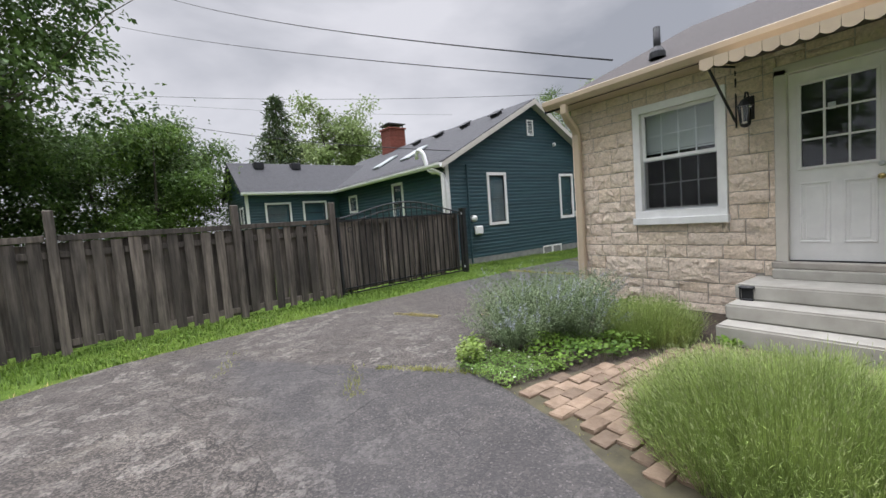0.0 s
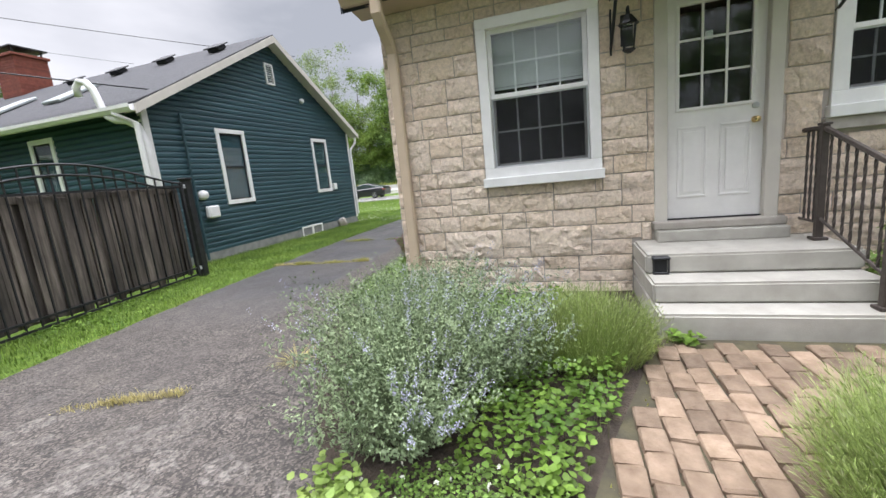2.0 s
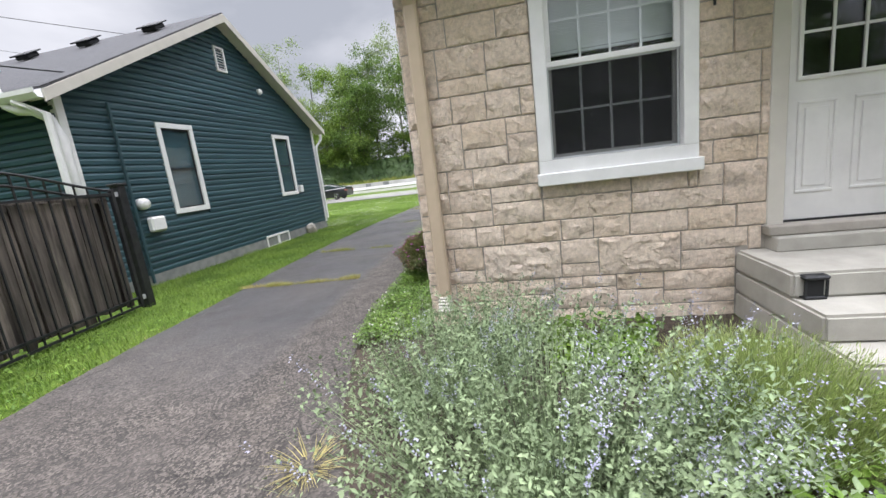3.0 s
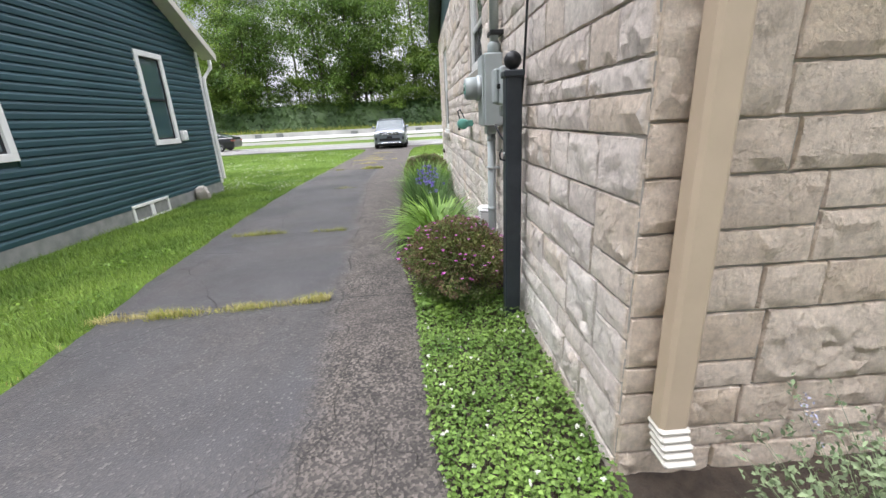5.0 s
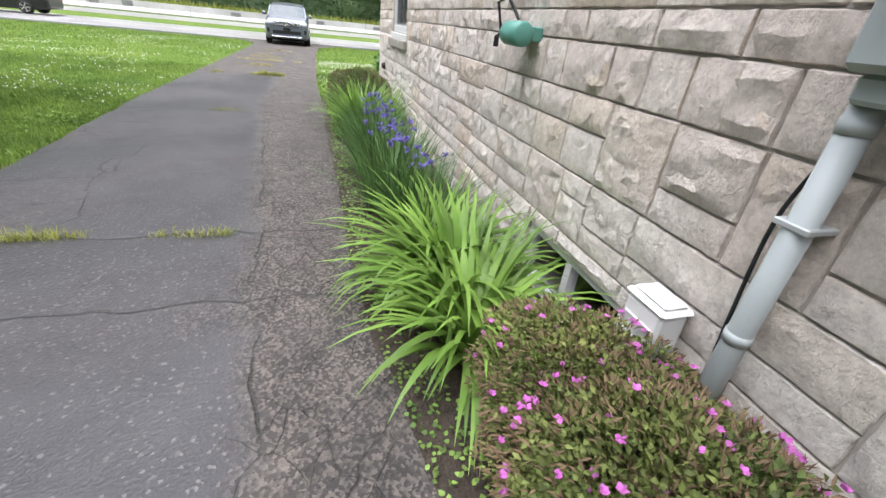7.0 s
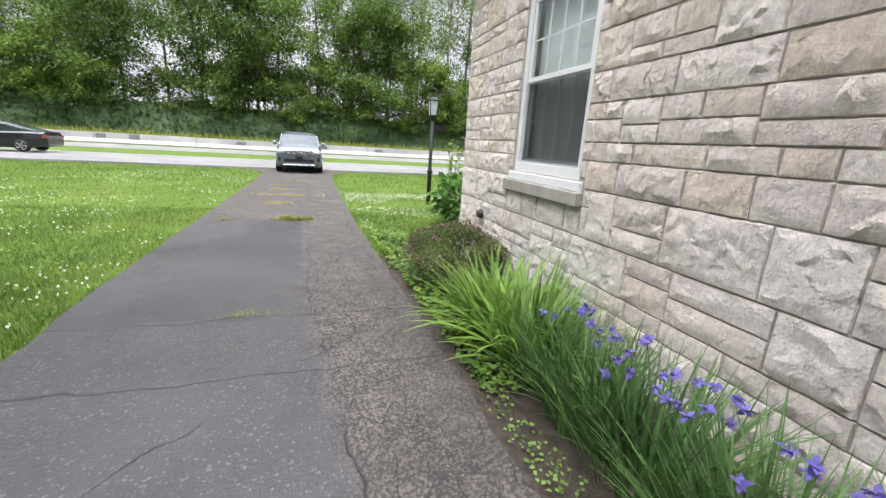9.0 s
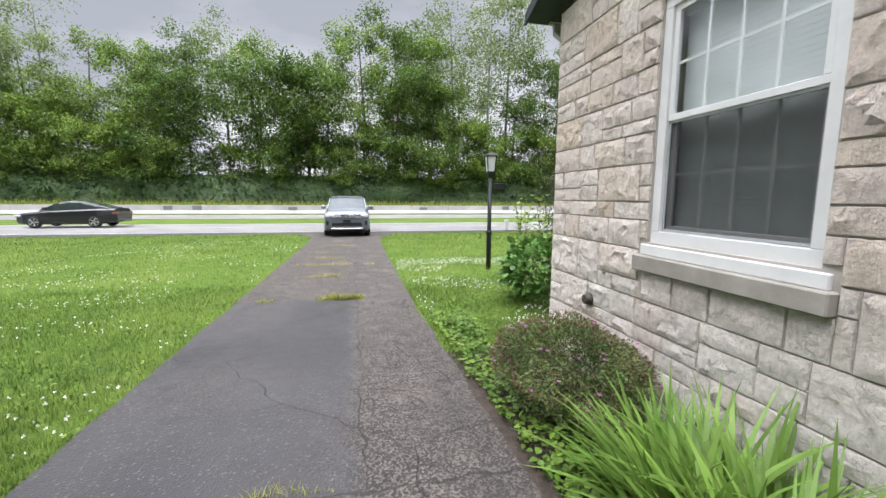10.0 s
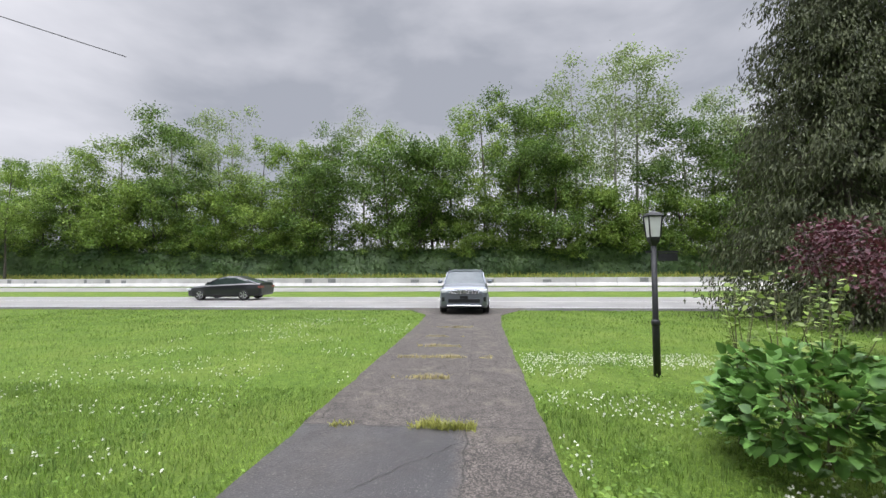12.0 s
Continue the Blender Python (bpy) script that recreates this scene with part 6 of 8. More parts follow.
# ---- plants ----
M.update({
    "lav": leaf_mat("lavender_green", (0.185, 0.255, 0.070), (0.34, 0.42, 0.135), 0.35, 0.7, 0.2),
    "lavtip": leaf_mat("lavender_tip", (0.33, 0.40, 0.17), (0.45, 0.49, 0.24), 0.25, 0.7, 0.2),
    "cat": leaf_mat("catmint_green", (0.125, 0.175, 0.088), (0.26, 0.325, 0.18), 0.35, 0.8, 0.15),
    "catflower": leaf_mat("catmint_flower", (0.32, 0.32, 0.43), (0.45, 0.45, 0.56), 0.25, 0.8, 0.2),
    "bright": leaf_mat("bright_leaf", (0.065, 0.135, 0.018), (0.19, 0.30, 0.045), 0.35, 0.55, 0.3),
    "clover": leaf_mat("clover_leaf", (0.085, 0.165, 0.030), (0.22, 0.33, 0.075), 0.45, 0.6, 0.25),
    "boxl": leaf_mat("boxwood_leaf", (0.070, 0.140, 0.022), (0.24, 0.36, 0.070), 0.4, 0.35, 0.2),
    "ger": leaf_mat("geranium_leaf", (0.070, 0.105, 0.026), (0.205, 0.225, 0.066), 0.5, 0.7, 0.2),
    "ger2": leaf_mat("green_geranium_leaf", (0.070, 0.120, 0.036), (0.20, 0.275, 0.085), 0.45, 0.6, 0.2),
    "gerdry": leaf_mat("geranium_dry", (0.13, 0.085, 0.05), (0.20, 0.14, 0.08), 0.3, 0.8, 0.15),
    "pink": leaf_mat("pink_petal", (0.42, 0.09, 0.36), (0.62, 0.20, 0.54), 0.2, 0.6, 0.3),
    "purple": leaf_mat("iris_petal", (0.09, 0.075, 0.30), (0.20, 0.16, 0.45), 0.3, 0.6, 0.25),
    "lily": leaf_mat("lily_leaf", (0.11, 0.22, 0.035), (0.24, 0.38, 0.075), 0.3, 0.45, 0.3),
    "iris": leaf_mat("iris_leaf", (0.06, 0.135, 0.04), (0.13, 0.225, 0.065), 0.3, 0.5, 0.25),
    "hyd": leaf_mat("broad_leaf", (0.07, 0.165, 0.035), (0.15, 0.29, 0.065), 0.35, 0.45, 0.2, 8),
    "lime": leaf_mat("lime_leaf", (0.16, 0.25, 0.05), (0.28, 0.36, 0.09), 0.3, 0.5, 0.3),
    "maple": leaf_mat("dark_red_leaf", (0.045, 0.012, 0.020), (0.11, 0.030, 0.042), 0.4, 0.5, 0.2),
    "needle": leaf_mat("spruce_needle", (0.040, 0.052, 0.026), (0.11, 0.125, 0.055), 0.4, 0.7, 0.1),
    "pine": leaf_mat("pine_needle", (0.065, 0.105, 0.05), (0.13, 0.17, 0.08), 0.35, 0.7, 0.15),
    "grass": leaf_mat("grass_blade", (0.065, 0.130, 0.016), (0.20, 0.295, 0.052), 0.45, 0.6, 0.3, 1.2),
    "dry": leaf_mat("dry_grass", (0.30, 0.26, 0.10), (0.48, 0.42, 0.18), 0.3, 0.8, 0.25),
    "drygreen": leaf_mat("yellow_grass", (0.20, 0.22, 0.045), (0.34, 0.34, 0.08), 0.3, 0.7, 0.25),
    "petalw": leaf_mat("clover_flower", (0.62, 0.63, 0.55), (0.78, 0.78, 0.70), 0.15, 0.8, 0.2),
    "tree1": leaf_mat("spring_leaf", (0.085, 0.16, 0.026), (0.28, 0.385, 0.078), 0.5, 0.6, 0.35, 0.45),
    "tree2": leaf_mat("forest_leaf", (0.050, 0.105, 0.022), (0.175, 0.265, 0.058), 0.5, 0.6, 0.3, 0.45),
    "tree3": leaf_mat("pale_leaf", (0.17, 0.235, 0.085), (0.29, 0.36, 0.15), 0.35, 0.6, 0.3, 0.25),
    "hedge": leaf_mat("hedge_leaf", (0.036, 0.078, 0.026), (0.15, 0.225, 0.072), 0.5, 0.6, 0.3, 0.8),
    "ivy": leaf_mat("ivy_leaf", (0.028, 0.065, 0.016), (0.070, 0.125, 0.030), 0.45, 0.5, 0.15, 0.4),
    "stem": mat("plant_stem", (0.10, 0.11, 0.05), (0.17, 0.16, 0.08), 20, 0.8, 0),
})
NR = np.random.default_rng(11)


def unit(a):
    return a / np.maximum(np.linalg.norm(a, axis=1, keepdims=True), 1e-9)


def leaf_cloud(pos, direc, length, width, fold=0.2, droop=0.15, wide=False):
    """Folded leaves, one island each: points, directions, lengths and widths as arrays."""
    n = len(pos)
    d = unit(direc)
    up = np.tile([0.0, 0.0, 1.0], (n, 1)) + NR.normal(0, 0.35, (n, 3))
    side = unit(np.cross(d, up))
    nrm = np.cross(side, d)
    L, W = np.asarray(length).reshape(-1, 1) * np.ones((n, 1)), np.asarray(width).reshape(-1, 1) * np.ones((n, 1))
    if wide:
        pts = [pos, pos + d * L * 0.28 + side * W * 0.46 + nrm * W * fold * 0.5, pos + d * L * 0.62 + side * W * 0.40 + nrm * W * fold * 0.3 - nrm * L * droop * 0.3, pos + d * L - nrm * L * droop, pos + d * L * 0.62 - side * W * 0.40 + nrm * W * fold * 0.3 - nrm * L * droop * 0.3, pos + d * L * 0.28 - side * W * 0.46 + nrm * W * fold * 0.5, pos + d * L * 0.5 - nrm * L * droop * 0.15]
        k = 7
        pat = np.array([[0, 1, 6], [1, 2, 6], [2, 3, 6], [3, 4, 6], [4, 5, 6], [5, 0, 6]])
    else:
        pts = [pos, pos + d * L * 0.5 + side * W * 0.5 + nrm * W * fold, pos + d * L - nrm * L * droop, pos + d * L * 0.5 - side * W * 0.5 + nrm * W * fold]
        k = 4
        pat = np.array([[0, 1, 2], [0, 2, 3]])
    v = np.stack(pts, 1).reshape(-1, 3)
    f = (np.arange(n)[:, None, None] * k + pat[None]).reshape(-1, 3)
    return v, f


def blades(base, azim, lean, length, width, curl, segs=4):
    """Strap leaves and grass that rise and bend over."""
    n = len(base)
    hor = np.stack([np.cos(azim), np.sin(azim), np.zeros(n)], 1)
    side = np.stack([-np.sin(azim), np.cos(azim), np.zeros(n)], 1)
    p, ang, rows = base.copy(), lean.copy(), []
    for k in range(segs + 1):
        w = width * (1 - (k / segs) ** 1.6) * (0.75 + 0.25 * min(1, k * 2 / segs)) + 0.0004
        rows += [p - side * w[:, None] / 2, p + side * w[:, None] / 2]
        step = (length / segs)[:, None]
        p = p + (hor * np.sin(ang)[:, None] + np.array([0, 0, 1.0]) * np.cos(ang)[:, None]) * step
        ang = ang + curl / segs
    m = 2 * (segs + 1)
    v = np.stack(rows, 1).reshape(-1, 3)
    pat = np.array([[2 * k, 2 * k + 1, 2 * k + 3, 2 * k + 2] for k in range(segs)])
    f = (np.arange(n)[:, None, None] * m + pat[None]).reshape(-1, 4)
    return v, f


def fast_mesh(name, v, f, material):
    me = bpy.data.meshes.new(name)
    f = np.asarray(f)
    me.vertices.add(len(v))
    me.vertices.foreach_set("co", np.asarray(v, dtype=np.float32).ravel())
    k = f.shape[1]
    me.loops.add(f.size)
    me.loops.foreach_set("vertex_index", f.ravel().astype(np.int32))
    me.polygons.add(len(f))
    me.polygons.foreach_set("loop_start", np.arange(0, f.size, k, dtype=np.int32))
    me.update(calc_edges=True)
    me.materials.append(material)
    return me


def leafy(name, vf, material, parent, label="", kind="stuff"):
    ob = new(name, fast_mesh(name, vf[0], vf[1], material))
    ob.parent = parent
    ob.matrix_basis = WORLD_OF[parent.name].inverted() if parent is not None and parent.name in WORLD_OF else Matrix.Identity(4)
    if label:
        ob["label"] = label
    if kind:
        ob["kind"] = kind
    return ob


def ground_at(xy):
    return np.array([gz(float(x)) for x in xy[:, 0]])


def lumpy(dirs, seed, amp=0.22, freq=2.2):
    return np.array([1 + amp * noise.noise(Vector(d) * freq + Vector((seed, 0, 0))) + 0.5 * amp * noise.noise(Vector(d) * freq * 2.7 + Vector((0, seed, 0))) for d in dirs])


def sphere_dirs(n, zmin=-0.2):
    d = unit(NR.normal(size=(int(n * 2.4), 3)))
    d = d[d[:, 2] > zmin][:n]
    return d


def tuft_bush(name, x, y, r, h, n, leaf, tip, label, category, seed, lean=0.95, length=(0.6, 1.0), ry=None):
    """A mound of thin upright stems, such as lavender."""
    ry = ry or r
    z = gz(x)
    t = thing(name, (x, y, z), label, category, "flower bed plants")
    q = np.sqrt(NR.random(n))
    a = NR.random(n) * 2 * np.pi
    base = np.stack([x + 0.62 * r * q * np.cos(a), y + 0.62 * ry * q * np.sin(a), np.full(n, z)], 1)
    hh = h * (1 - 0.35 * q ** 2) * NR.uniform(length[0], length[1], n) * (1 + 0.22 * np.array([noise.noise((float(b[0]) * 5 + seed, float(b[1]) * 5, 0)) for b in base]))
    az = a + NR.normal(0, 0.5, n)
    ln = q * lean * NR.uniform(0.3, 0.8, n)
    leafy("foliage", blades(base, az, ln, hh, NR.uniform(0.003, 0.006, n), NR.normal(0.15, 0.25, n), 3), leaf, t)
    # side leaves along the stems and seed heads on top
    k = n // 2
    idx = NR.integers(0, n, k * 3)
    f = NR.uniform(0.25, 0.9, k * 3)
    d0 = np.stack([np.cos(az[idx]) * np.sin(ln[idx]), np.sin(az[idx]) * np.sin(ln[idx]), np.cos(ln[idx])], 1)
    p = base[idx] + d0 * (hh[idx] * f)[:, None]
    leafy("side_leaves", leaf_cloud(p, d0 + NR.normal(0, 0.45, (len(p), 3)), NR.uniform(0.025, 0.05, len(p)), 0.0042), leaf, t)
    idx = NR.integers(0, n, n // 3)
    d0 = np.stack([np.cos(az[idx]) * np.sin(ln[idx]), np.sin(az[idx]) * np.sin(ln[idx]), np.cos(ln[idx])], 1)
    p = base[idx] + d0 * (hh[idx] * 0.93)[:, None]
    leafy("tips", leaf_cloud(p, d0 + NR.normal(0, 0.1, (len(p), 3)), NR.uniform(0.022, 0.042, len(p)), 0.0055), tip, t)
    return t


def leaf_bush(name, x, y, r, h, n, size, leaf, label, category, seed, ry=None, wide=False, shell=0.55, z=None, amp=0.22, group=""):
    """A rounded shrub: branching stems inside a shell of leaves."""
    ry = ry or r
    z = gz(x) if z is None else z
    t = thing(name, (x, y, z), label, category, group)
    bm = bmesh.new()
    rr = random.Random(seed)
    for k in range(9):
        a = rr.uniform(0, 6.28)
        e = Vector((x + 0.75 * r * math.cos(a) * rr.random(), y + 0.75 * ry * math.sin(a) * rr.random(), z + h * rr.uniform(0.6, 0.9)))
        tube(bm, [(x + 0.05 * math.cos(a), y + 0.05 * math.sin(a), z - 0.03), ((x + e.x) / 2, (y + e.y) / 2, z + h * 0.4), e], 0.012, 5, 0.003)
    part("stems", bm, M["stem"], t)
    d = sphere_dirs(n, -0.5)
    sc = lumpy(d, seed, amp) * NR.uniform(shell, 1.0, len(d)) ** 0.5
    p = np.stack([x + d[:, 0] * r * sc, y + d[:, 1] * ry * sc, z + h * 0.5 + d[:, 2] * h * 0.5 * sc], 1)
    p = p[p[:, 2] > z + 0.01]
    dd = d[: len(p)] * 0
    dd = unit(np.stack([p[:, 0] - x, p[:, 1] - y, (p[:, 2] - z - h * 0.3)], 1)) + NR.normal(0, 0.55, (len(p), 3))
    leafy("foliage", leaf_cloud(p, dd, NR.uniform(0.6, 1.25, len(p)) * size, NR.uniform(0.5, 0.8, len(p)) * size * (1.3 if wide else 1.0), wide=wide), leaf, t)
    return t


def scatter_in(poly, n):
    xs, ys = [p[0] for p in poly], [p[1] for p in poly]
    out = []
    while len(out) < n:
        x, y = NR.uniform(min(xs), max(xs)), NR.uniform(min(ys), max(ys))
        if inside(poly, x, y):
            out.append((x, y))
    return np.array(out)


def ground_cover(name, poly, n, size, leaf, label, category, lift=(0.02, 0.09), wide=False, flowers=0, group=""):
    xy = scatter_in(poly, n)
    z = ground_at(xy)
    hgt = NR.uniform(lift[0], lift[1], n) * (0.6 + 0.6 * np.array([noise.noise((float(a) * 3, float(b) * 3, 2)) + 0.5 for a, b in xy]))
    p = np.stack([xy[:, 0], xy[:, 1], z + np.maximum(hgt, 0.012)], 1)
    c = p.mean(axis=0)
    t = thing(name, (float(c[0]), float(c[1]), gz(float(c[0]))), label, category, group)
    d = np.stack([NR.normal(size=n), NR.normal(size=n), NR.uniform(-0.1, 0.5, n)], 1)
    leafy("leaves", leaf_cloud(p, d, NR.uniform(0.7, 1.3, n) * size, NR.uniform(0.7, 1.1, n) * size, wide=wide), leaf, t)
    m = max(40, n // 4)
    k = NR.integers(0, n, m)
    leafy("stalks", blades(np.stack([xy[k, 0], xy[k, 1], z[k] - 0.01], 1), NR.random(m) * 6.28, NR.uniform(0, 0.3, m), hgt[k].clip(0.03), np.full(m, 0.004), NR.normal(0, 0.3, m), 2), M["stem"], t)
    if flowers:
        fl = blossoms(p[NR.integers(0, n, flowers)] + [0, 0, 0.03], 0.011, 9)
        leafy("flowers", fl, M["petalw"], t, "small white clover heads")
    return t


def blossoms(centres, r, petals):
    """Little heads of petals round each centre."""
    c = np.repeat(centres, petals, 0)
    d = unit(NR.normal(size=c.shape) + [0, 0, 0.5])
    return leaf_cloud(c, d, r * NR.uniform(0.8, 1.4, len(c)), r * 0.9, 0.1, 0.1)


# bed of dark soil between drive, path and wall
BED = [(-3.5, -0.85), (-2.7, -0.28), (-1.7, 0.30), (-0.65, 0.66), (0.0, 0.75), (0.0, -2.39), (-1.22, -2.39), (-1.55, -2.25), (-2.4, -1.98), (-3.35, -1.72)]
flat_piece("flower_bed", wavy(BED + BED[:1], 0.02)[:-1], 0.009, M["soil"], "dark mulched soil of the flower bed", "flower bed")
SBED = [(0.0, 0.0), (10.2, 0.0), (10.2, 1.25), (4.2, 1.2), (3.1, 1.15), (2.1, 1.0), (1.0, 0.9), (0.0, 0.8)]
flat_piece("side_bed", SBED, 0.008, M["soil"], "dark soil strip along the stone wall", "flower bed")

tuft_bush("lavender_bush", -2.90, -3.42, 1.24, 0.57, 12000, M["lav"], M["lavtip"], "large green lavender mound with pale seed heads", "lavender", 1, 1.0)
tuft_bush("lavender_bush", -1.42, -1.86, 0.66, 0.52, 3000, M["lav"], M["lavtip"], "green lavender mound beside the concrete steps", "lavender", 4, 0.9)


def catmint(x, y, r, h, seed, n=420):
    t = thing("catmint_bush", (x, y, gz(x)), "grey-green catmint bush with pale violet flower spikes", "catmint", "flower bed plants")
    q, a = np.sqrt(NR.random(n)), NR.random(n) * 2 * np.pi
    base = np.stack([x + 0.5 * r * q * np.cos(a), y + 0.5 * r * q * np.sin(a), np.full(n, gz(x))], 1)
    ln = q * 0.95 * NR.uniform(0.5, 1.0, n)
    hh = h * NR.uniform(0.75, 1.15, n) * (1 + 0.12 * q)
    leafy("stalks", blades(base, a, ln, hh, np.full(n, 0.005), np.full(n, 0.12), 4), M["cat"], t)
    m = 38
    idx = np.repeat(np.arange(n), m)
    f = NR.uniform(0.12, 0.95, len(idx))
    d0 = np.stack([np.cos(a[idx]) * np.sin(ln[idx] + 0.06 * f), np.sin(a[idx]) * np.sin(ln[idx] + 0.06 * f), np.cos(ln[idx])], 1)
    p = base[idx] + d0 * (hh[idx] * f)[:, None] + NR.normal(0, 0.012, (len(idx), 3))
    leafy("foliage", leaf_cloud(p, d0 * 0.35 + NR.normal(0, 0.7, p.shape), NR.uniform(0.014, 0.032, len(p)), NR.uniform(0.008, 0.016, len(p))), M["cat"], t)
    sel = np.where((np.cos(a - 4.4) > 0.45) & (NR.random(n) < 0.24) | (NR.random(n) < 0.04))[0]
    idx = np.repeat(sel, 34)
    f = NR.uniform(0.80, 1.05, len(idx))
    d0 = np.stack([np.cos(a[idx]) * np.sin(ln[idx] + 0.1), np.sin(a[idx]) * np.sin(ln[idx] + 0.1), np.cos(ln[idx])], 1)
    p = base[idx] + d0 * (hh[idx] * f)[:, None] + NR.normal(0, 0.008, (len(idx), 3))
    leafy("flower_spikes", leaf_cloud(p, NR.normal(0, 1, p.shape), 0.010, 0.007), M["catflower"], t, "pale violet flower spikes")
    return t


catmint(-2.02, -0.86, 0.66, 0.74, 2, 480)
catmint(-2.48, -0.92, 0.46, 0.50, 12, 260)
catmint(-1.35, -0.28, 0.42, 0.5, 3, 170)
catmint(-1.85, -1.30, 0.36, 0.46, 6, 150)
catmint(-0.72, -0.58, 0.40, 0.52, 9, 190)
ground_cover("strawberry_patch", [(-2.75, -1.25), (-2.2, -1.1), (-1.7, -1.5), (-1.75, -2.1), (-2.35, -1.95), (-2.9, -1.75)], 1300, 0.038, M["bright"], "bright green strawberry leaves in the bed", "ground cover", (0.05, 0.17), True, group="flower bed plants")
ground_cover("clover_patch", [(-3.42, -1.05), (-2.95, -0.8), (-2.72, -1.2), (-2.75, -1.75), (-3.42, -1.7)], 2600, 0.022, M["clover"], "low blue-green clover at the edge of the drive", "ground cover", (0.02, 0.10), flowers=30, group="flower bed plants")
ground_cover("weed_patch", [(-3.40, -1.0), (-3.05, -0.66), (-2.9, -0.85), (-3.2, -1.15)], 420, 0.04, M["lime"], "yellow-green weeds at the edge of the drive", "weeds", (0.04, 0.20), True)
ground_cover("weed_patch", [(-1.05, -0.95), (-0.35, -0.9), (-0.3, -1.75), (-1.0, -1.5)], 700, 0.055, M["bright"], "fresh green weeds below the window", "weeds", (0.05, 0.2), True)
ground_cover("weed_patch", [(-1.35, -2.46), (-1.18, -2.42), (-1.18, -2.62), (-1.36, -2.6)], 60, 0.05, M["bright"], "small green weed at the foot of the steps", "weeds", (0.04, 0.12), True)
leaf_bush("boxwood_shrub", -1.05, -4.66, 0.82, 1.04, 16000, 0.044, M["boxl"], "dense glossy green evergreen shrub beside the steps", "shrub", 5, amp=0.3)
ground_cover("clover_patch", [(-0.25, 0.02), (1.75, 0.06), (1.95, 0.80), (1.0, 0.76), (0.2, 0.71), (-0.45, 0.60)], 11500, 0.021, M["clover"], "thick green clover with white heads below the wall", "ground cover", (0.02, 0.12), flowers=70)
ground_cover("weed_patch", [(1.25, 0.5), (1.9, 0.45), (1.95, 0.78), (1.35, 0.72)], 380, 0.035, M["bright"], "light green weeds below the flowering shrub", "weeds", (0.03, 0.14), True)


def geranium(x, y, r, ry, h, seed, n, pinks, leaf="ger"):
    t = leaf_bush("geranium_bush", x, y, r, h, n, 0.024, M[leaf], "low spreading shrub with small pink flowers", "shrub", seed, ry, shell=0.45, amp=0.25, group="flowering shrubs")
    d = sphere_dirs(n // 5, -0.1)
    sc = lumpy(d, seed, 0.25)
    p = np.stack([x + d[:, 0] * r * sc, y + d[:, 1] * ry * sc, gz(x) + h * 0.5 + d[:, 2] * h * 0.5 * sc], 1)
    leafy("dry_tips", leaf_cloud(p, d + NR.normal(0, 0.4, d.shape), 0.035, 0.008), M["gerdry"], t, "brown seed stalks")
    if pinks:
        d = sphere_dirs(pinks, 0.0)
        sc = lumpy(d, seed, 0.25) * 1.04
        p = np.stack([x + d[:, 0] * r * sc, y + d[:, 1] * ry * sc, gz(x) + h * 0.5 + d[:, 2] * h * 0.5 * sc + 0.015], 1)
        c = np.repeat(p, 5, 0)
        an = np.tile(np.arange(5) * 2 * np.pi / 5, len(p))
        dd = np.stack([np.cos(an), np.sin(an), np.full(len(an), 0.35)], 1) + np.repeat(NR.normal(0, 0.35, (len(p), 3)), 5, 0)
        leafy("flowers", leaf_cloud(c, dd, 0.016, 0.014, 0.0, 0.0, True), M["pink"], t, "small magenta-pink flowers")
    return t


geranium(1.98, 0.42, 0.58, 0.40, 0.56, 8, 15000, 110)
geranium(2.45, 0.36, 0.42, 0.36, 0.50, 18, 8500, 55)
geranium(8.95, 0.50, 0.70, 0.50, 0.62, 9, 17000, 40, "ger2")


def clump(name, x, y, n, length, width, leaf, label, category, r=0.15, lean=(0.1, 0.7), curl=(0.5, 1.6), segs=6, group=""):
    t = thing(name, (x, y, gz(x)), label, category, group)
    q, a = np.sqrt(NR.random(n)), NR.random(n) * 2 * np.pi
    base = np.stack([x + r * q * np.cos(a), y + r * 0.8 * q * np.sin(a), np.full(n, gz(x))], 1)
    leafy("leaves", blades(base, a + NR.normal(0, 0.3, n), NR.uniform(lean[0], lean[1], n), NR.uniform(0.65, 1.1, n) * length, NR.uniform(0.8, 1.2, n) * width, NR.uniform(curl[0], curl[1], n), segs), leaf, t)
    return t


def iris_flowers(t, x, y, r, n, h):
    q, a = np.sqrt(NR.random(n)), NR.random(n) * 2 * np.pi
    p = np.stack([x + r * q * np.cos(a), y + r * 0.6 * q * np.sin(a), gz(x) + h * NR.uniform(0.7, 1.05, n)], 1)
    c = np.repeat(p, 9, 0)
    an = np.tile(np.arange(9) * 2 * np.pi / 3, n)
    ud = np.tile([0.9, 0.9, 0.9, -0.4, -0.4, -0.4, 0.2, 0.2, 0.2], n)
    dd = np.stack([np.cos(an + ud), np.sin(an + ud), ud], 1) + NR.normal(0, 0.25, (len(an), 3))
    leafy("flowers", leaf_cloud(c, dd, NR.uniform(0.025, 0.042, len(c)), 0.022, 0.1, 0.3, True), M["purple"], t, "violet-blue iris flowers")
    b = p.copy()
    b[:, 2] = gz(x)
    leafy("flower_stalks", blades(b, NR.random(n) * 6.28, np.zeros(n), p[:, 2] - b[:, 2], np.full(n, 0.006), np.zeros(n), 2), M["iris"], t)


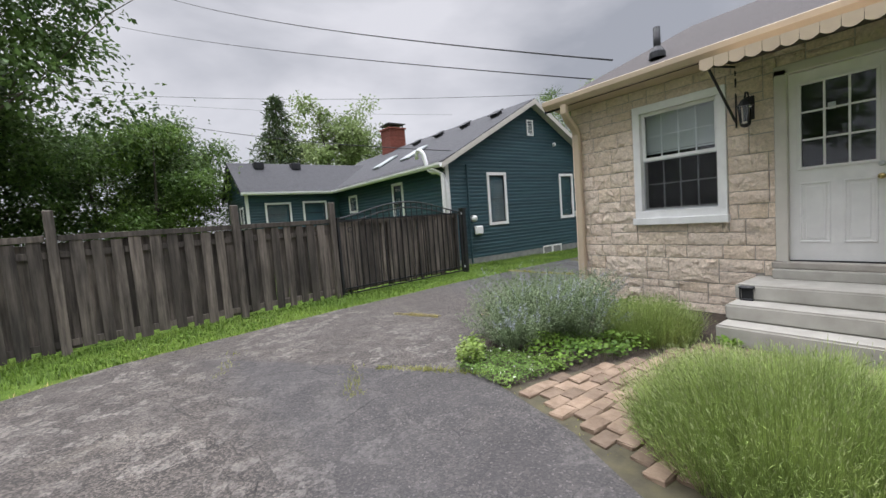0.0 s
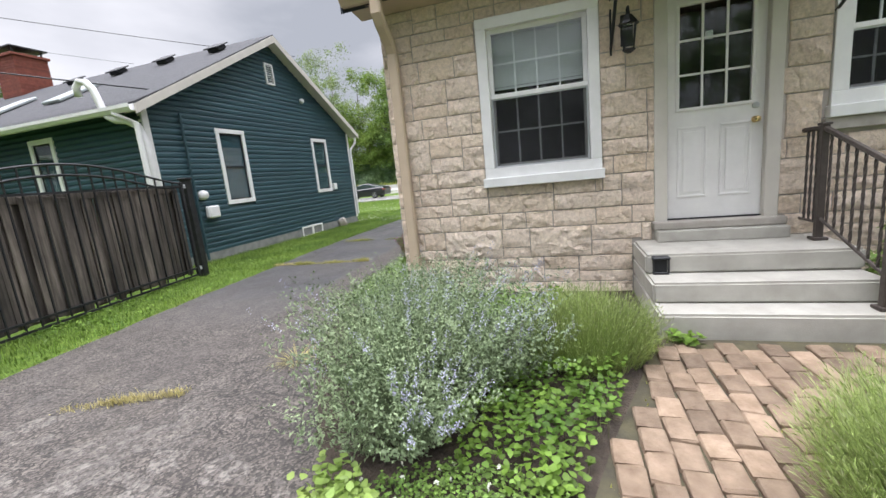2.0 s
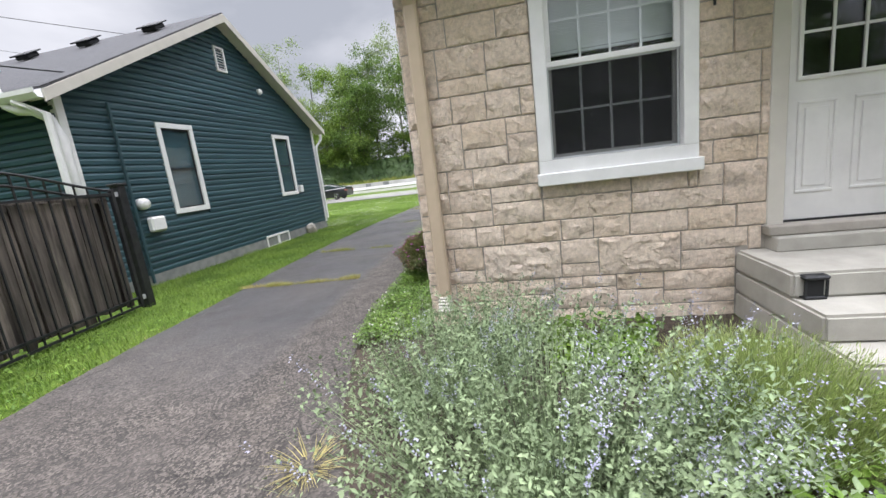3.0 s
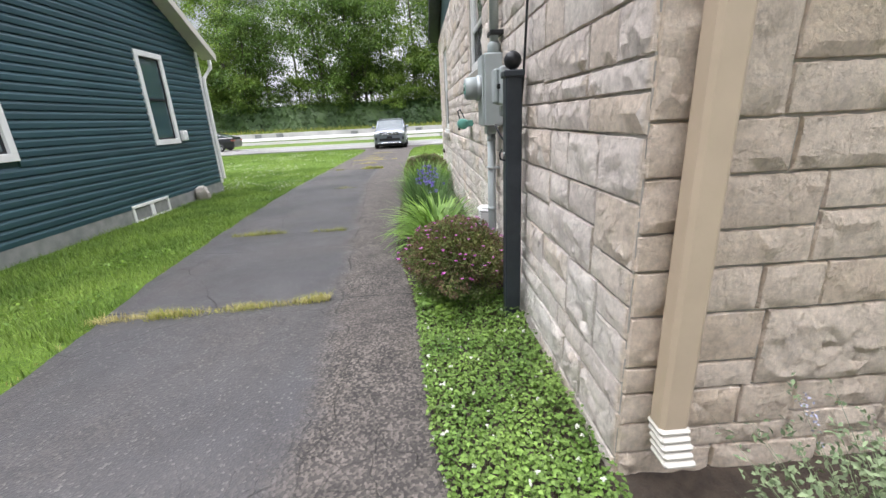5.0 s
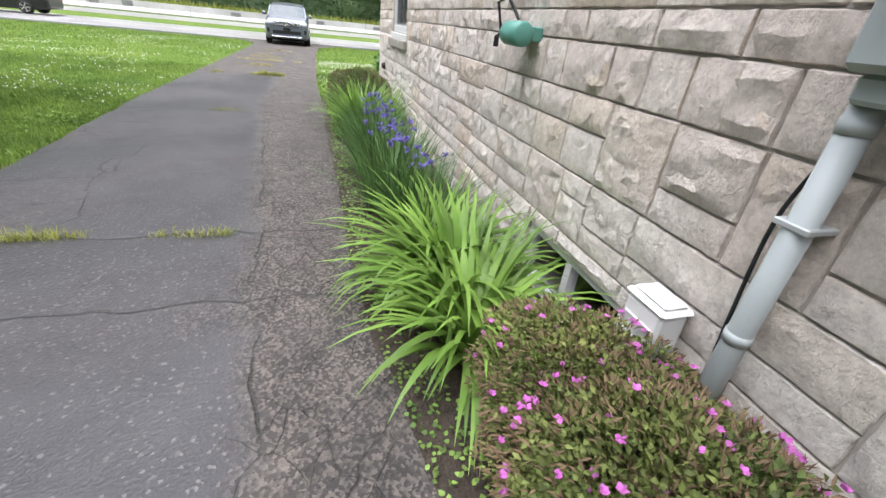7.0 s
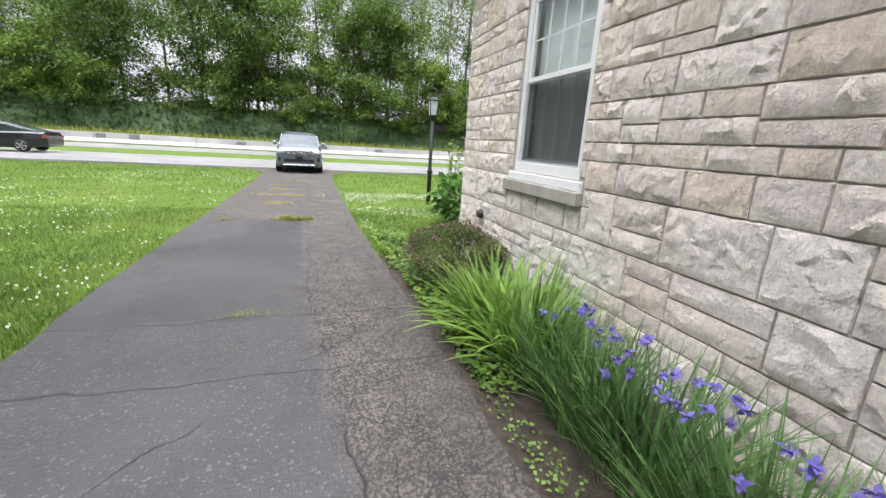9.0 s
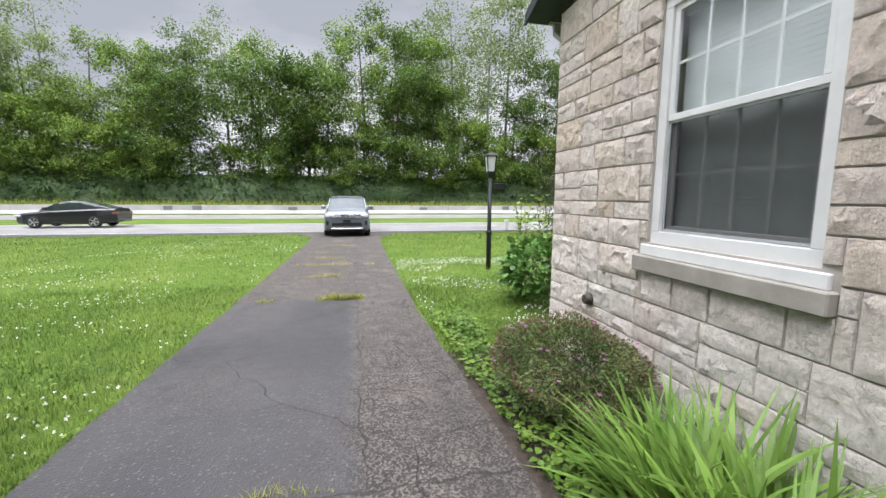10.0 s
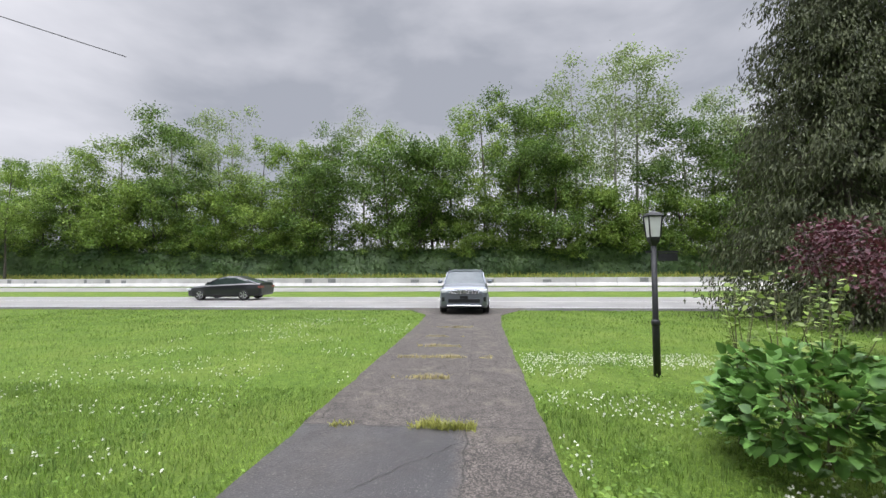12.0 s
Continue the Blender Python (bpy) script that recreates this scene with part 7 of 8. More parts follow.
for x, y, s in ((3.02, 0.55, 1.0), (3.36, 0.50, 1.05), (3.72, 0.55, 1.0)):
    clump("daylily_clump", x, y, 130, 0.72 * s, 0.048, M["lily"], "arching bright green daylily clump by the drive", "daylily", 0.16, (0.05, 0.7), (1.0, 2.3), group="lilies and irises")
for x, y, s, nf in ((4.2, 0.48, 0.9, 6), (4.65, 0.64, 1.0, 9), (5.1, 0.56, 1.0, 10), (5.6, 0.64, 1.0, 14), (6.1, 0.60, 1.0, 14), (6.55, 0.56, 0.95, 10), (6.95, 0.52, 0.8, 8)):
    t = clump("iris_clump", x, y, 230, 0.66 * s, 0.018, M["iris"], "tall green iris clump with violet flowers", "iris", 0.27, (0.0, 0.6), (0.0, 1.1), group="lilies and irises")
    iris_flowers(t, x, y, 0.3, nf, 0.60)
for x, y, s in ((7.25, 0.60, 1.0), (7.65, 0.62, 1.05), (8.0, 0.50, 0.72), (7.6, 0.35, 1.0)):
    clump("lily_clump", x, y, 120, 0.74 * s, 0.042, M["lily"], "broad-leaved green lily clump below the window", "lily", 0.22, (0.1, 0.85), (0.3, 1.4), group="lilies and irises")
ground_cover("weed_patch", [(8.2, 0.55), (9.9, 0.7), (11.4, 0.5), (11.4, 1.1), (8.2, 1.02)], 1500, 0.045, M["bright"], "light green weeds along the edge of the drive", "weeds", (0.02, 0.13), True)
ground_cover("weed_patch", [(6.9, 0.7), (8.3, 0.65), (8.3, 1.02), (6.9, 1.02)], 900, 0.04, M["bright"], "ragged green weeds below the lilies", "weeds", (0.02, 0.12), True)

ground_cover("weed_patch", [(1.7, 0.55), (3.0, 0.78), (4.2, 0.86), (7.0, 0.9), (7.0, 1.06), (4.2, 1.05), (3.1, 1.0), (2.1, 0.85), (1.7, 0.8)], 1100, 0.022, M["clover"], "low green weeds along the foot of the flower bed", "weeds", (0.02, 0.10), True)

# broad-leaved bush, its thin tall shoots, and the dark red maple
hb = leaf_bush("viburnum_bush", 12.0, -0.95, 0.80, 0.98, 1000, 0.115, M["hyd"], "big-leaved green bush at the front corner of the house", "shrub", 12, wide=True, shell=0.6)
leafy("inner_leaves", leaf_cloud(*(lambda d: (np.stack([12.0 + d[:, 0] * 0.62, -0.95 + d[:, 1] * 0.62, gz(12) + 0.45 + d[:, 2] * 0.42], 1), d + NR.normal(0, 0.5, d.shape)))(sphere_dirs(420, -0.7)), 0.13, 0.10, wide=True), M["hyd"], hb)
ts = thing("tall_shoots", (12.3, -0.9, gz(12.3)), "thin tall yellow-green shoots above the bush", "shrub")
lp_, ld_ = [], []
for k in range(20):
    a = R.uniform(0, 6.28)
    x0, y0 = 12.35 + 0.3 * math.cos(a), -0.9 + 0.35 * math.sin(a)
    x1, y1, z1 = x0 + R.uniform(-0.35, 0.35), y0 + R.uniform(-0.4, 0.4), R.uniform(0.9, 1.55)
    pts = [Vector((x0, y0, gz(12.3))), Vector(((x0 + x1) / 2, (y0 + y1) / 2, z1 * 0.55)), Vector((x1, y1, z1))]
    bm = bmesh.new()
    tube(bm, pts, 0.009, 5, 0.003)
    part("stem", bm, M["stem"], ts)
    for j in range(34):
        f = R.uniform(0.35, 1.0)
        p = pts[0].lerp(pts[2], f)
        lp_.append(p + Vector((R.gauss(0, 0.03), R.gauss(0, 0.03), 0)))
        ld_.append((R.gauss(0, 1), R.gauss(0, 1), R.uniform(-0.2, 0.5)))
leafy("foliage", leaf_cloud(np.array(lp_), np.array(ld_), 0.075, 0.05, wide=True), M["lime"], ts)


def limb_tree(name, x, y, h, crown_r, z_low, seed, leaf, bark, label, category, clumps=60, per=70, size=0.3, trunk=0.25, spread=1.0, thin=0.0, z=None, group=""):
    """A broad-leaved tree: tapered trunk, limbs that fork, clumps of leaves at the twigs."""
    rr = random.Random(seed)
    z = gz(x) if z is None else z
    t = thing(name, (x, y, z), label, category, group)
    bm = bmesh.new()
    top = Vector((x + rr.uniform(-0.6, 0.6), y + rr.uniform(-0.6, 0.6), z + h * 0.9))
    mid = Vector((x + rr.uniform(-0.4, 0.4), y + rr.uniform(-0.4, 0.4), z + h * 0.45))
    tube(bm, [(x, y, z - 0.3), (x, y, z + h * 0.12), mid, mid.lerp(top, 0.5), top], trunk, 8, trunk * 0.15)
    twigs = []
    nl = max(9, clumps // 4)
    for k in range(nl):
        f = rr.uniform(z_low / h, 0.92)
        s = Vector((x, y, z + h * f)) if f < 0.2 else (Vector((x, y, z)).lerp(mid, f / 0.45) if f < 0.45 else mid.lerp(top, (f - 0.45) / 0.55))
        s.z = z + h * f * 0.97
        a = rr.uniform(0, 6.28)
        prof = math.sin(math.pi * min(1, max(0.1, (f * h - z_low * 0.6) / (h - z_low * 0.6)) ** 0.8)) ** 0.7
        ln = crown_r * (0.35 + 0.75 * prof) * rr.uniform(0.7, 1.1) * spread
        e = s + Vector((math.cos(a) * ln, math.sin(a) * ln, ln * rr.uniform(0.25, 0.8)))
        e.z = min(e.z, z + h)
        m1 = s.lerp(e, 0.5) + Vector((0, 0, -0.08 * ln))
        tube(bm, [s, m1, e], trunk * 0.28 * (1.1 - f), 5, trunk * 0.04)
        for j in range(4):
            b = s.lerp(e, rr.uniform(0.35, 1.0))
            w = b + Vector((rr.gauss(0, 1), rr.gauss(0, 1), rr.gauss(0.35, 0.6))) * ln * 0.32
            w.z = min(max(w.z, z + z_low), z + h * 1.02)
            tube(bm, [b, b.lerp(w, 0.6) + Vector((0, 0, 0.05 * ln)), w], trunk * 0.06, 4, trunk * 0.02)
            twigs.append(w)
        twigs.append(e)
    part("trunk", bm, bark, t, "bare trunk and limbs")
    rr.shuffle(twigs)
    twigs = twigs[: max(8, int(clumps * (1 - thin)))]
    P_, D_ = [], []
    for w in twigs:
        cr = crown_r * rr.uniform(0.16, 0.34)
        k = int(per * rr.uniform(0.6, 1.3))
        o = NR.normal(0, 1, (k, 3)) * [cr * 0.5, cr * 0.5, cr * 0.34]
        P_.append(np.array(w) + o)
        D_.append(unit(o + 1e-6) + NR.normal(0, 0.6, (k, 3)) + [0, 0, -0.25])
    P_, D_ = np.concatenate(P_), np.concatenate(D_)
    leafy("crown", leaf_cloud(P_, D_, NR.uniform(0.6, 1.3, len(P_)) * size, NR.uniform(0.5, 0.8, len(P_)) * size), leaf, t)
    return t


def conifer(name, x, y, h, r, seed, leaf, label, droop=0.35, tiers=34, z0=0.4, size=0.16, per=46, z=None, group=""):
    """A conifer: straight trunk, whorls of drooping branches hung with needles."""
    rr = random.Random(seed)
    z = gz(x) if z is None else z
    t = thing(name, (x, y, z), label, "tree", group)
    bm = bmesh.new()
    tube(bm, [(x, y, z - 0.3), (x, y, z + h * 0.5), (x, y, z + h)], 0.03 * h ** 0.9, 8, 0.02)
    P_, D_ = [], []
    for k in range(tiers):
        f = (k + rr.random() * 0.7) / tiers
        zz = z + z0 + (h - z0) * f
        n = 8 if f < 0.7 else 6
        ph = rr.uniform(0, 6.28)
        for j in range(n):
            a = ph + 2 * math.pi * j / n + rr.uniform(-0.25, 0.25)
            ln = r * (1 - f) ** 0.85 * rr.uniform(0.7, 1.12) + 0.15
            s = Vector((x, y, zz))
            m1 = s + Vector((math.cos(a) * ln * 0.55, math.sin(a) * ln * 0.55, -ln * droop * 0.5))
            e = s + Vector((math.cos(a) * ln, math.sin(a) * ln, -ln * droop * 0.55))
            tube(bm, [s, m1, e], 0.02 + 0.008 * ln, 4, 0.006)
            q = int(per * (0.35 + ln / r))
            tt = NR.uniform(0.15, 1.05, q)
            line = np.where(tt[:, None] < 0.5, np.array(s) + (np.array(m1) - np.array(s)) * (tt[:, None] * 2), np.array(m1) + (np.array(e) - np.array(m1)) * (tt[:, None] * 2 - 1))
            off = NR.normal(0, 1, (q, 3)) * [ln * 0.13, ln * 0.13, 0.16] + [0, 0, -0.12]
            P_.append(line + off)
            D_.append(NR.normal(0, 0.5, (q, 3)) + [math.cos(a) * 0.5, math.sin(a) * 0.5, -0.75 * (droop / 0.35)])
    part("trunk", bm, M["bark"], t, "dark straight trunk with branches")
    P_, D_ = np.concatenate(P_), np.concatenate(D_)
    leafy("needles", leaf_cloud(P_, D_, NR.uniform(0.7, 1.6, len(P_)) * size, NR.uniform(0.25, 0.4, len(P_)) * size), leaf, t)
    return t


limb_tree("maple_tree", 16.2, -5.9, 2.35, 1.55, 0.7, 31, M["maple"], M["bark"], "low weeping maple with dark red leaves", "tree", 70, 70, 0.10, 0.08)
conifer("spruce_tree", 22.5, -10.2, 19.0, 3.9, 41, M["needle"], "tall dark spruce with hanging branches on the lawn", 0.6, 46, 0.8, 0.16, 330)

# ---- wood beyond the road ----
proto = []
for k, (h, r, lowz, leaf, bark, cl, per, thin) in enumerate(((23, 4.6, 6, "tree1", "bark", 80, 95, 0.1), (25, 4.4, 8, "tree2", "palebark", 80, 95, 0.15), (21, 5.0, 5, "tree1", "bark", 85, 100, 0.05), (26, 4.8, 9, "tree3", "palebark", 85, 48, 0.2), (15, 4.4, 1.5, "tree2", "bark", 100, 75, 0.0), (11, 4.0, 1.0, "tree1", "bark", 95, 80, 0.0))):
    proto.append(limb_tree("wood_tree", 0, 0, h, r, lowz, 100 + k, M[leaf], M[bark], ("tall broad-leaved tree in fresh spring leaf beyond the road", "slender tall tree with open crown beyond the road")[k == 3], "tree", cl, int(per * 1.15), 0.32, 0.26, z=0.0, group="trees beyond the road"))
placed = 0


def plant(k, x, y, turn, s=1.0):
    global placed
    ob = proto[k] if k not in used else copy_thing(proto[k], Matrix.Identity(4))
    used.add(k)
    ob.matrix_basis = pose(x, y, gz(x) - 0.1, 0, 0, turn) @ Matrix.Diagonal((s, s, s, 1))
    placed += 1


used = set()
y = -64.0
while y < 118:
    top = 23.5 + (3 if -12 < y < 4 else 0) - (4.5 if y > 60 else 0)
    k = R.choice((0, 1, 2, 0, 1, 2, 3)) if not -30 < y < -10 else R.choice((3, 3, 1))
    plant(k, R.uniform(67, 74), y, R.uniform(0, 360), R.uniform(0.88, 1.06) * top / 24 * (1.32 if -27 < y < -12 else 1.02))
    if R.random() < 0.9:
        plant(R.choice((4, 4, 5)), R.uniform(63.5, 66.5), y + R.uniform(-1.5, 3), R.uniform(0, 360), R.uniform(0.85, 1.2))
    if R.random() < 0.22:
        plant(R.choice((0, 1, 2)), R.uniform(77, 86), y + R.uniform(-2, 2), R.uniform(0, 360), R.uniform(0.8, 0.98))
    y += R.uniform(4.0, 5.6)
for y in (60, 70, 80, 90, 100):
    plant(R.choice((0, 2, 4)), R.uniform(54, 60), y + R.uniform(-2, 2), R.uniform(0, 360), R.uniform(0.6, 0.75))

# ivy-grown bank at the foot of the wood
bank = thing("ivy_bank", (62, 10, gz(62)), "dark ivy-covered bank at the foot of the wood", "hedge")
vv, ff = [], []
ny = 150
for i in range(ny + 1):
    yy = -75 + 200 * i / ny
    for j in range(7):
        f = j / 6
        w = noise.noise((yy * 0.2, f * 2, 1)) * 0.7 + noise.noise((yy * 0.7, f * 5, 4)) * 0.35
        vv.append((61.0 + 2.2 * f + w, yy, gz(61) + (3.4 + 0.7 * noise.noise((yy * 0.15, 7, 0)) + max(0, yy - 45) * 0.05) * math.sin(f * math.pi / 2)))
for i in range(ny):
    for j in range(6):
        a = i * 7 + j
        ff.append((a, a + 1, a + 8, a + 7))
ob = new("bank_body", mesh_of("bank_body", vv, ff, M["ivy"], True))
ob.parent = bank
ob.matrix_basis = WORLD_OF[bank.name].inverted()
VV = np.array(vv)
idx = NR.integers(0, len(VV), 26000)
p = VV[idx] + NR.normal(0, 1, (len(idx), 3)) * [0.25, 0.9, 0.3]
p = p[p[:, 2] > gz(61)]
leafy("ivy_leaves", leaf_cloud(p, NR.normal(0, 0.6, p.shape) + [-1.0, 0, -0.3], NR.uniform(0.2, 0.45, len(p)), NR.uniform(0.15, 0.35, len(p))), M["ivy"], bank)
for k in range(26):
    plant(5, R.uniform(63, 65), -60 + 7 * k + R.uniform(-2, 2), R.uniform(0, 360), R.uniform(0.5, 0.85))
vg = thing("verge_weeds", (56, 0, gz(56)), "tall pale grass on the verge before the wood", "grass", kind="stuff")
n = 15000
xy = np.stack([NR.uniform(51, 60.5, n), NR.uniform(-70, 110, n)], 1)
leafy("blades", blades(np.stack([xy[:, 0], xy[:, 1], ground_at(xy)], 1), NR.random(n) * 6.28, NR.uniform(0, 0.4, n), NR.uniform(0.25, 0.6, n), np.full(n, 0.10), NR.uniform(0, 0.8, n), 2), M["drygreen"], vg)

# ---- trees behind the fence and the green house ----
limb_tree("yard_tree", -11.0, 12.3, 12.5, 4.2, 2.2, 51, M["hedge"], M["bark"], "large broad-leaved tree overhanging behind the fence", "tree", 170, 330, 0.19, 0.28)
for k, (x, y, h, r, lf) in enumerate(((-9.6, 16.0, 5.2, 2.4, "hedge"), (-7.2, 17.0, 5.6, 2.4, "hedge"), (-5.4, 16.5, 6.0, 2.2, "tree2"), (-3.8, 19.0, 6.4, 2.6, "hedge"), (-11.5, 18, 6.5, 3, "hedge"), (-6.5, 22, 7.0, 2.8, "hedge"), (-13.5, 14, 6.0, 3, "hedge"))):
    limb_tree("hedge_tree", x, y, h, r, 0.6, 60 + k, M[lf], M["bark"], "dense green hedge tree behind the wooden fence", "tree", 80, 170, 0.15, 0.12, group="trees behind the fence")
conifer("pine_tree", 4.2, 31, 12.6, 3.6, 71, M["pine"], "grey-green pine behind the green house", 0.05, 26, 1.0, 0.4, 40, group="trees behind the house")
limb_tree("tall_tree", 8.6, 32, 13.0, 3.4, 2.0, 72, M["tree3"], M["bark"], "pale green feathery tree behind the green house", "tree", 120, 90, 0.30, 0.2, group="trees behind the house")
limb_tree("tall_tree", 11.6, 33, 11.0, 2.6, 2.0, 74, M["tree3"], M["bark"], "pale green feathery tree behind the green house", "tree", 90, 80, 0.30, 0.2, group="trees behind the house")
for k in range(7):
    limb_tree("yard_tree", -30 + 3 * (k % 3), -24 + 7 * k, 9, 3.6, 2, 80 + k, M["hedge"], M["bark"], "broad-leaved tree at the back of the yard", "tree", 60, 60, 0.35, 0.2, group="trees at the back of the yard")

# ---- lawn grass, verges and clover ----
def outside_drive(x, y):
    if y > 2:
        return y > edge_at(LEFT, x) + 0.01
    return y < edge_at(RIGHT, x) - 0.01


def grass(name, boxes_n, label, hgt=(0.05, 0.11), w=0.006, material="grass", test=None, kind="stuff"):
    pts = []
    for x0, x1, y0, y1, n in boxes_n:
        xy = np.stack([NR.uniform(x0, x1, n), NR.uniform(y0, y1, n)], 1)
        if test:
            xy = xy[[test(float(a), float(b)) for a, b in xy]]
        pts.append(xy)
    xy = np.concatenate(pts)
    n = len(xy)
    dist = np.maximum(1.0, np.abs(xy[:, 0] - 8) / 6)
    tall = 0.7 + 0.8 * np.array([max(0, noise.noise((float(a) * 0.9, float(b) * 0.9, 3)) + 0.25) for a, b in xy])
    v, f = blades(np.stack([xy[:, 0], xy[:, 1], ground_at(xy) - 0.005], 1), NR.random(n) * 6.28, NR.uniform(0.0, 0.7, n), NR.uniform(hgt[0], hgt[1], n) * tall, np.full(n, w) * dist, NR.uniform(0.2, 1.3, n), 2)
    return tagged(new(name, fast_mesh(name, v, f, M[material])), label, "grass", kind=kind)


grass("lawn_grass", [(6, 14, 3.6, 9, 62000), (6, 14, 9, 16, 26000), (14, 26, 3.6, 20, 36000), (14, 26, 20, 34, 10000), (9.5, 14, -3, 1.3, 26000), (14, 26, -9, 1.3, 22000)], "uneven green lawn grass", (0.05, 0.10), 0.007, test=lambda x, y: outside_drive(x, y) and x < 25.9)
grass("verge_grass", [(-7.5, 1.5, 1.4, 4.4, 24000), (1.5, 9.2, 3.0, 5.5, 44000)], "fresh green verge grass between drive and fence", (0.04, 0.11), 0.006, test=lambda x, y: outside_drive(x, y) and (x > 1.05 or y < 3.35 + (x + 6.62) * 0.1326 + 0.05))
grass("yard_grass", [(-4.2, -0.2, -8.0, -4.3, 5000)], "patchy grass beside the brick path", (0.03, 0.08), 0.005, test=lambda x, y: y < edge_at(RIGHT, x) and y < -4.3 - 0.6 * (x + 2.4))
grass("dry_verge", [(-7, 9, 1.4, 3.9, 9000)], "yellowed grass along the edge of the drive", (0.02, 0.05), 0.005, "dry", test=lambda x, y: 0 < y - edge_at(LEFT, x) < 0.10 + 0.10 * noise.noise((x * 2, 0, 0)))
# broad weeds in the lawn
wl2 = thing("lawn_weeds", (12, 6, gz(12)), "broad-leaved weeds and clover in the lawn", "weeds", kind="stuff")
xy = np.concatenate([np.stack([NR.uniform(7, 16, 5000), NR.uniform(3.7, 10, 5000)], 1), np.stack([NR.uniform(10.4, 16, 3600), NR.uniform(-2, 1.15, 3600)], 1), np.stack([NR.uniform(1.5, 9, 1600), NR.uniform(3.4, 4.4, 1600)], 1), np.stack([NR.uniform(-7, 1.0, 2600), NR.uniform(1.5, 4.0, 2600)], 1)])
xy = xy[[outside_drive(float(a), float(b)) and noise.noise((float(a) * 1.3, float(b) * 1.3, 8)) > 0.0 for a, b in xy]]
leafy("leaves", leaf_cloud(np.stack([xy[:, 0], xy[:, 1], ground_at(xy) + NR.uniform(0.03, 0.09, len(xy))], 1), NR.normal(0, 1, (len(xy), 3)) * [1, 1, 0.3], NR.uniform(0.03, 0.06, len(xy)), 0.028), M["bright"], wl2)
cl = thing("clover_flowers", (14, 3, gz(14)), "scattered white clover heads in the lawn", "flowers", kind="stuff")
xy = np.concatenate([np.stack([NR.uniform(8, 22, 2600), NR.uniform(3.7, 9, 2600)], 1), np.stack([NR.uniform(10.5, 16.5, 2200), NR.uniform(-2.2, 1.15, 2200)], 1), np.stack([NR.uniform(15.4, 16.3, 420), NR.uniform(-3.0, 1.1, 420)], 1)])
xy = xy[[outside_drive(float(a), float(b)) and (noise.noise((float(a) * 0.8, float(b) * 0.8, 18)) > 0.06 or (15.4 < a < 16.3 and b < 1.1)) for a, b in xy]]
leafy("heads", blossoms(np.stack([xy[:, 0], xy[:, 1], ground_at(xy) + NR.uniform(0.07, 0.12, len(xy))], 1), 0.014, 7), M["petalw"], cl)


# ---- grass in the joints of the drive ----
def joint(x, y0, y1, n, wide, material, label, hgt=(0.03, 0.08), skew=0.0):
    f = NR.random(n)
    yy = y0 + (y1 - y0) * f
    dens = np.array([noise.noise((float(v) * 2.3, x, 1)) for v in yy])
    keep = (dens > -0.45) & (NR.random(n) < 0.75 + dens)
    yy, f, dens = yy[keep], f[keep], dens[keep]
    xx = x + skew * f + NR.normal(0, wide, len(yy)) + 0.05 * np.array([noise.noise((float(v) * 1.5, x, 9)) for v in yy])
    b = np.stack([xx, yy, np.array([gz(float(q)) for q in xx]) + 0.012], 1)
    k = len(b)
    v, fc = blades(b, NR.random(k) * 6.28, NR.uniform(0.1, 0.9, k), NR.uniform(hgt[0], hgt[1], k) * (1 + dens), np.full(k, 0.005 if x < 10 else 0.010), NR.uniform(0.3, 1.4, k), 2)
    return tagged(new("joint_grass", fast_mesh("joint_grass", v, fc, M[material])), label, "grass", "grass in drive joints", "stuff")


joint(1.92, 1.50, 3.35, 1700, 0.03, "dry", "dry yellow grass growing in a drive joint", (0.025, 0.07), -0.15)
joint(1.92, 1.50, 2.9, 900, 0.03, "drygreen", "greenish grass growing in a drive joint", (0.03, 0.09), -0.15)
joint(4.32, 1.75, 3.3, 1100, 0.025, "drygreen", "yellow-green grass growing in a drive joint", (0.03, 0.08))
joint(8.35, 1.95, 2.7, 160, 0.02, "drygreen", "thin grass growing in a drive crack", (0.03, 0.06))
joint(12.68, 1.9, 3.45, 1300, 0.04, "drygreen", "yellow-green grass growing in a drive joint", (0.04, 0.10))
for x, y0, y1, n in ((14.64, 2.3, 3.2, 260), (16.2, 1.6, 3.4, 500), (17.4, 2.2, 3.2, 260), (18.75, 2.2, 3.2, 260), (20.5, 2.0, 3.2, 260)):
    joint(x, y0, y1, n, 0.05, "dry", "dry grass growing in a drive joint")
joint(-2.35, 0.78, 1.55, 1000, 0.03, "dry", "dry yellow grass growing in a yard crack", (0.03, 0.07), -0.25)
joint(-3.30, -1.33, -0.42, 900, 0.035, "drygreen", "yellow-green grass growing in a yard crack", (0.02, 0.06), -0.62)
joint(-4.4, -0.9, -0.2, 160, 0.05, "drygreen", "small tufts growing in a yard crack", (0.02, 0.06), 0.3)
joint(-5.2, 0.6, 1.4, 130, 0.07, "drygreen", "small tufts growing in a yard crack", (0.02, 0.07), 0.3)
clump("straw_tuft", -1.75, 0.30, 110, 0.20, 0.005, M["dry"], "dry straw tuft lying at the edge of the bed", "grass", 0.06, (0.7, 1.5), (0.2, 0.6), 3)

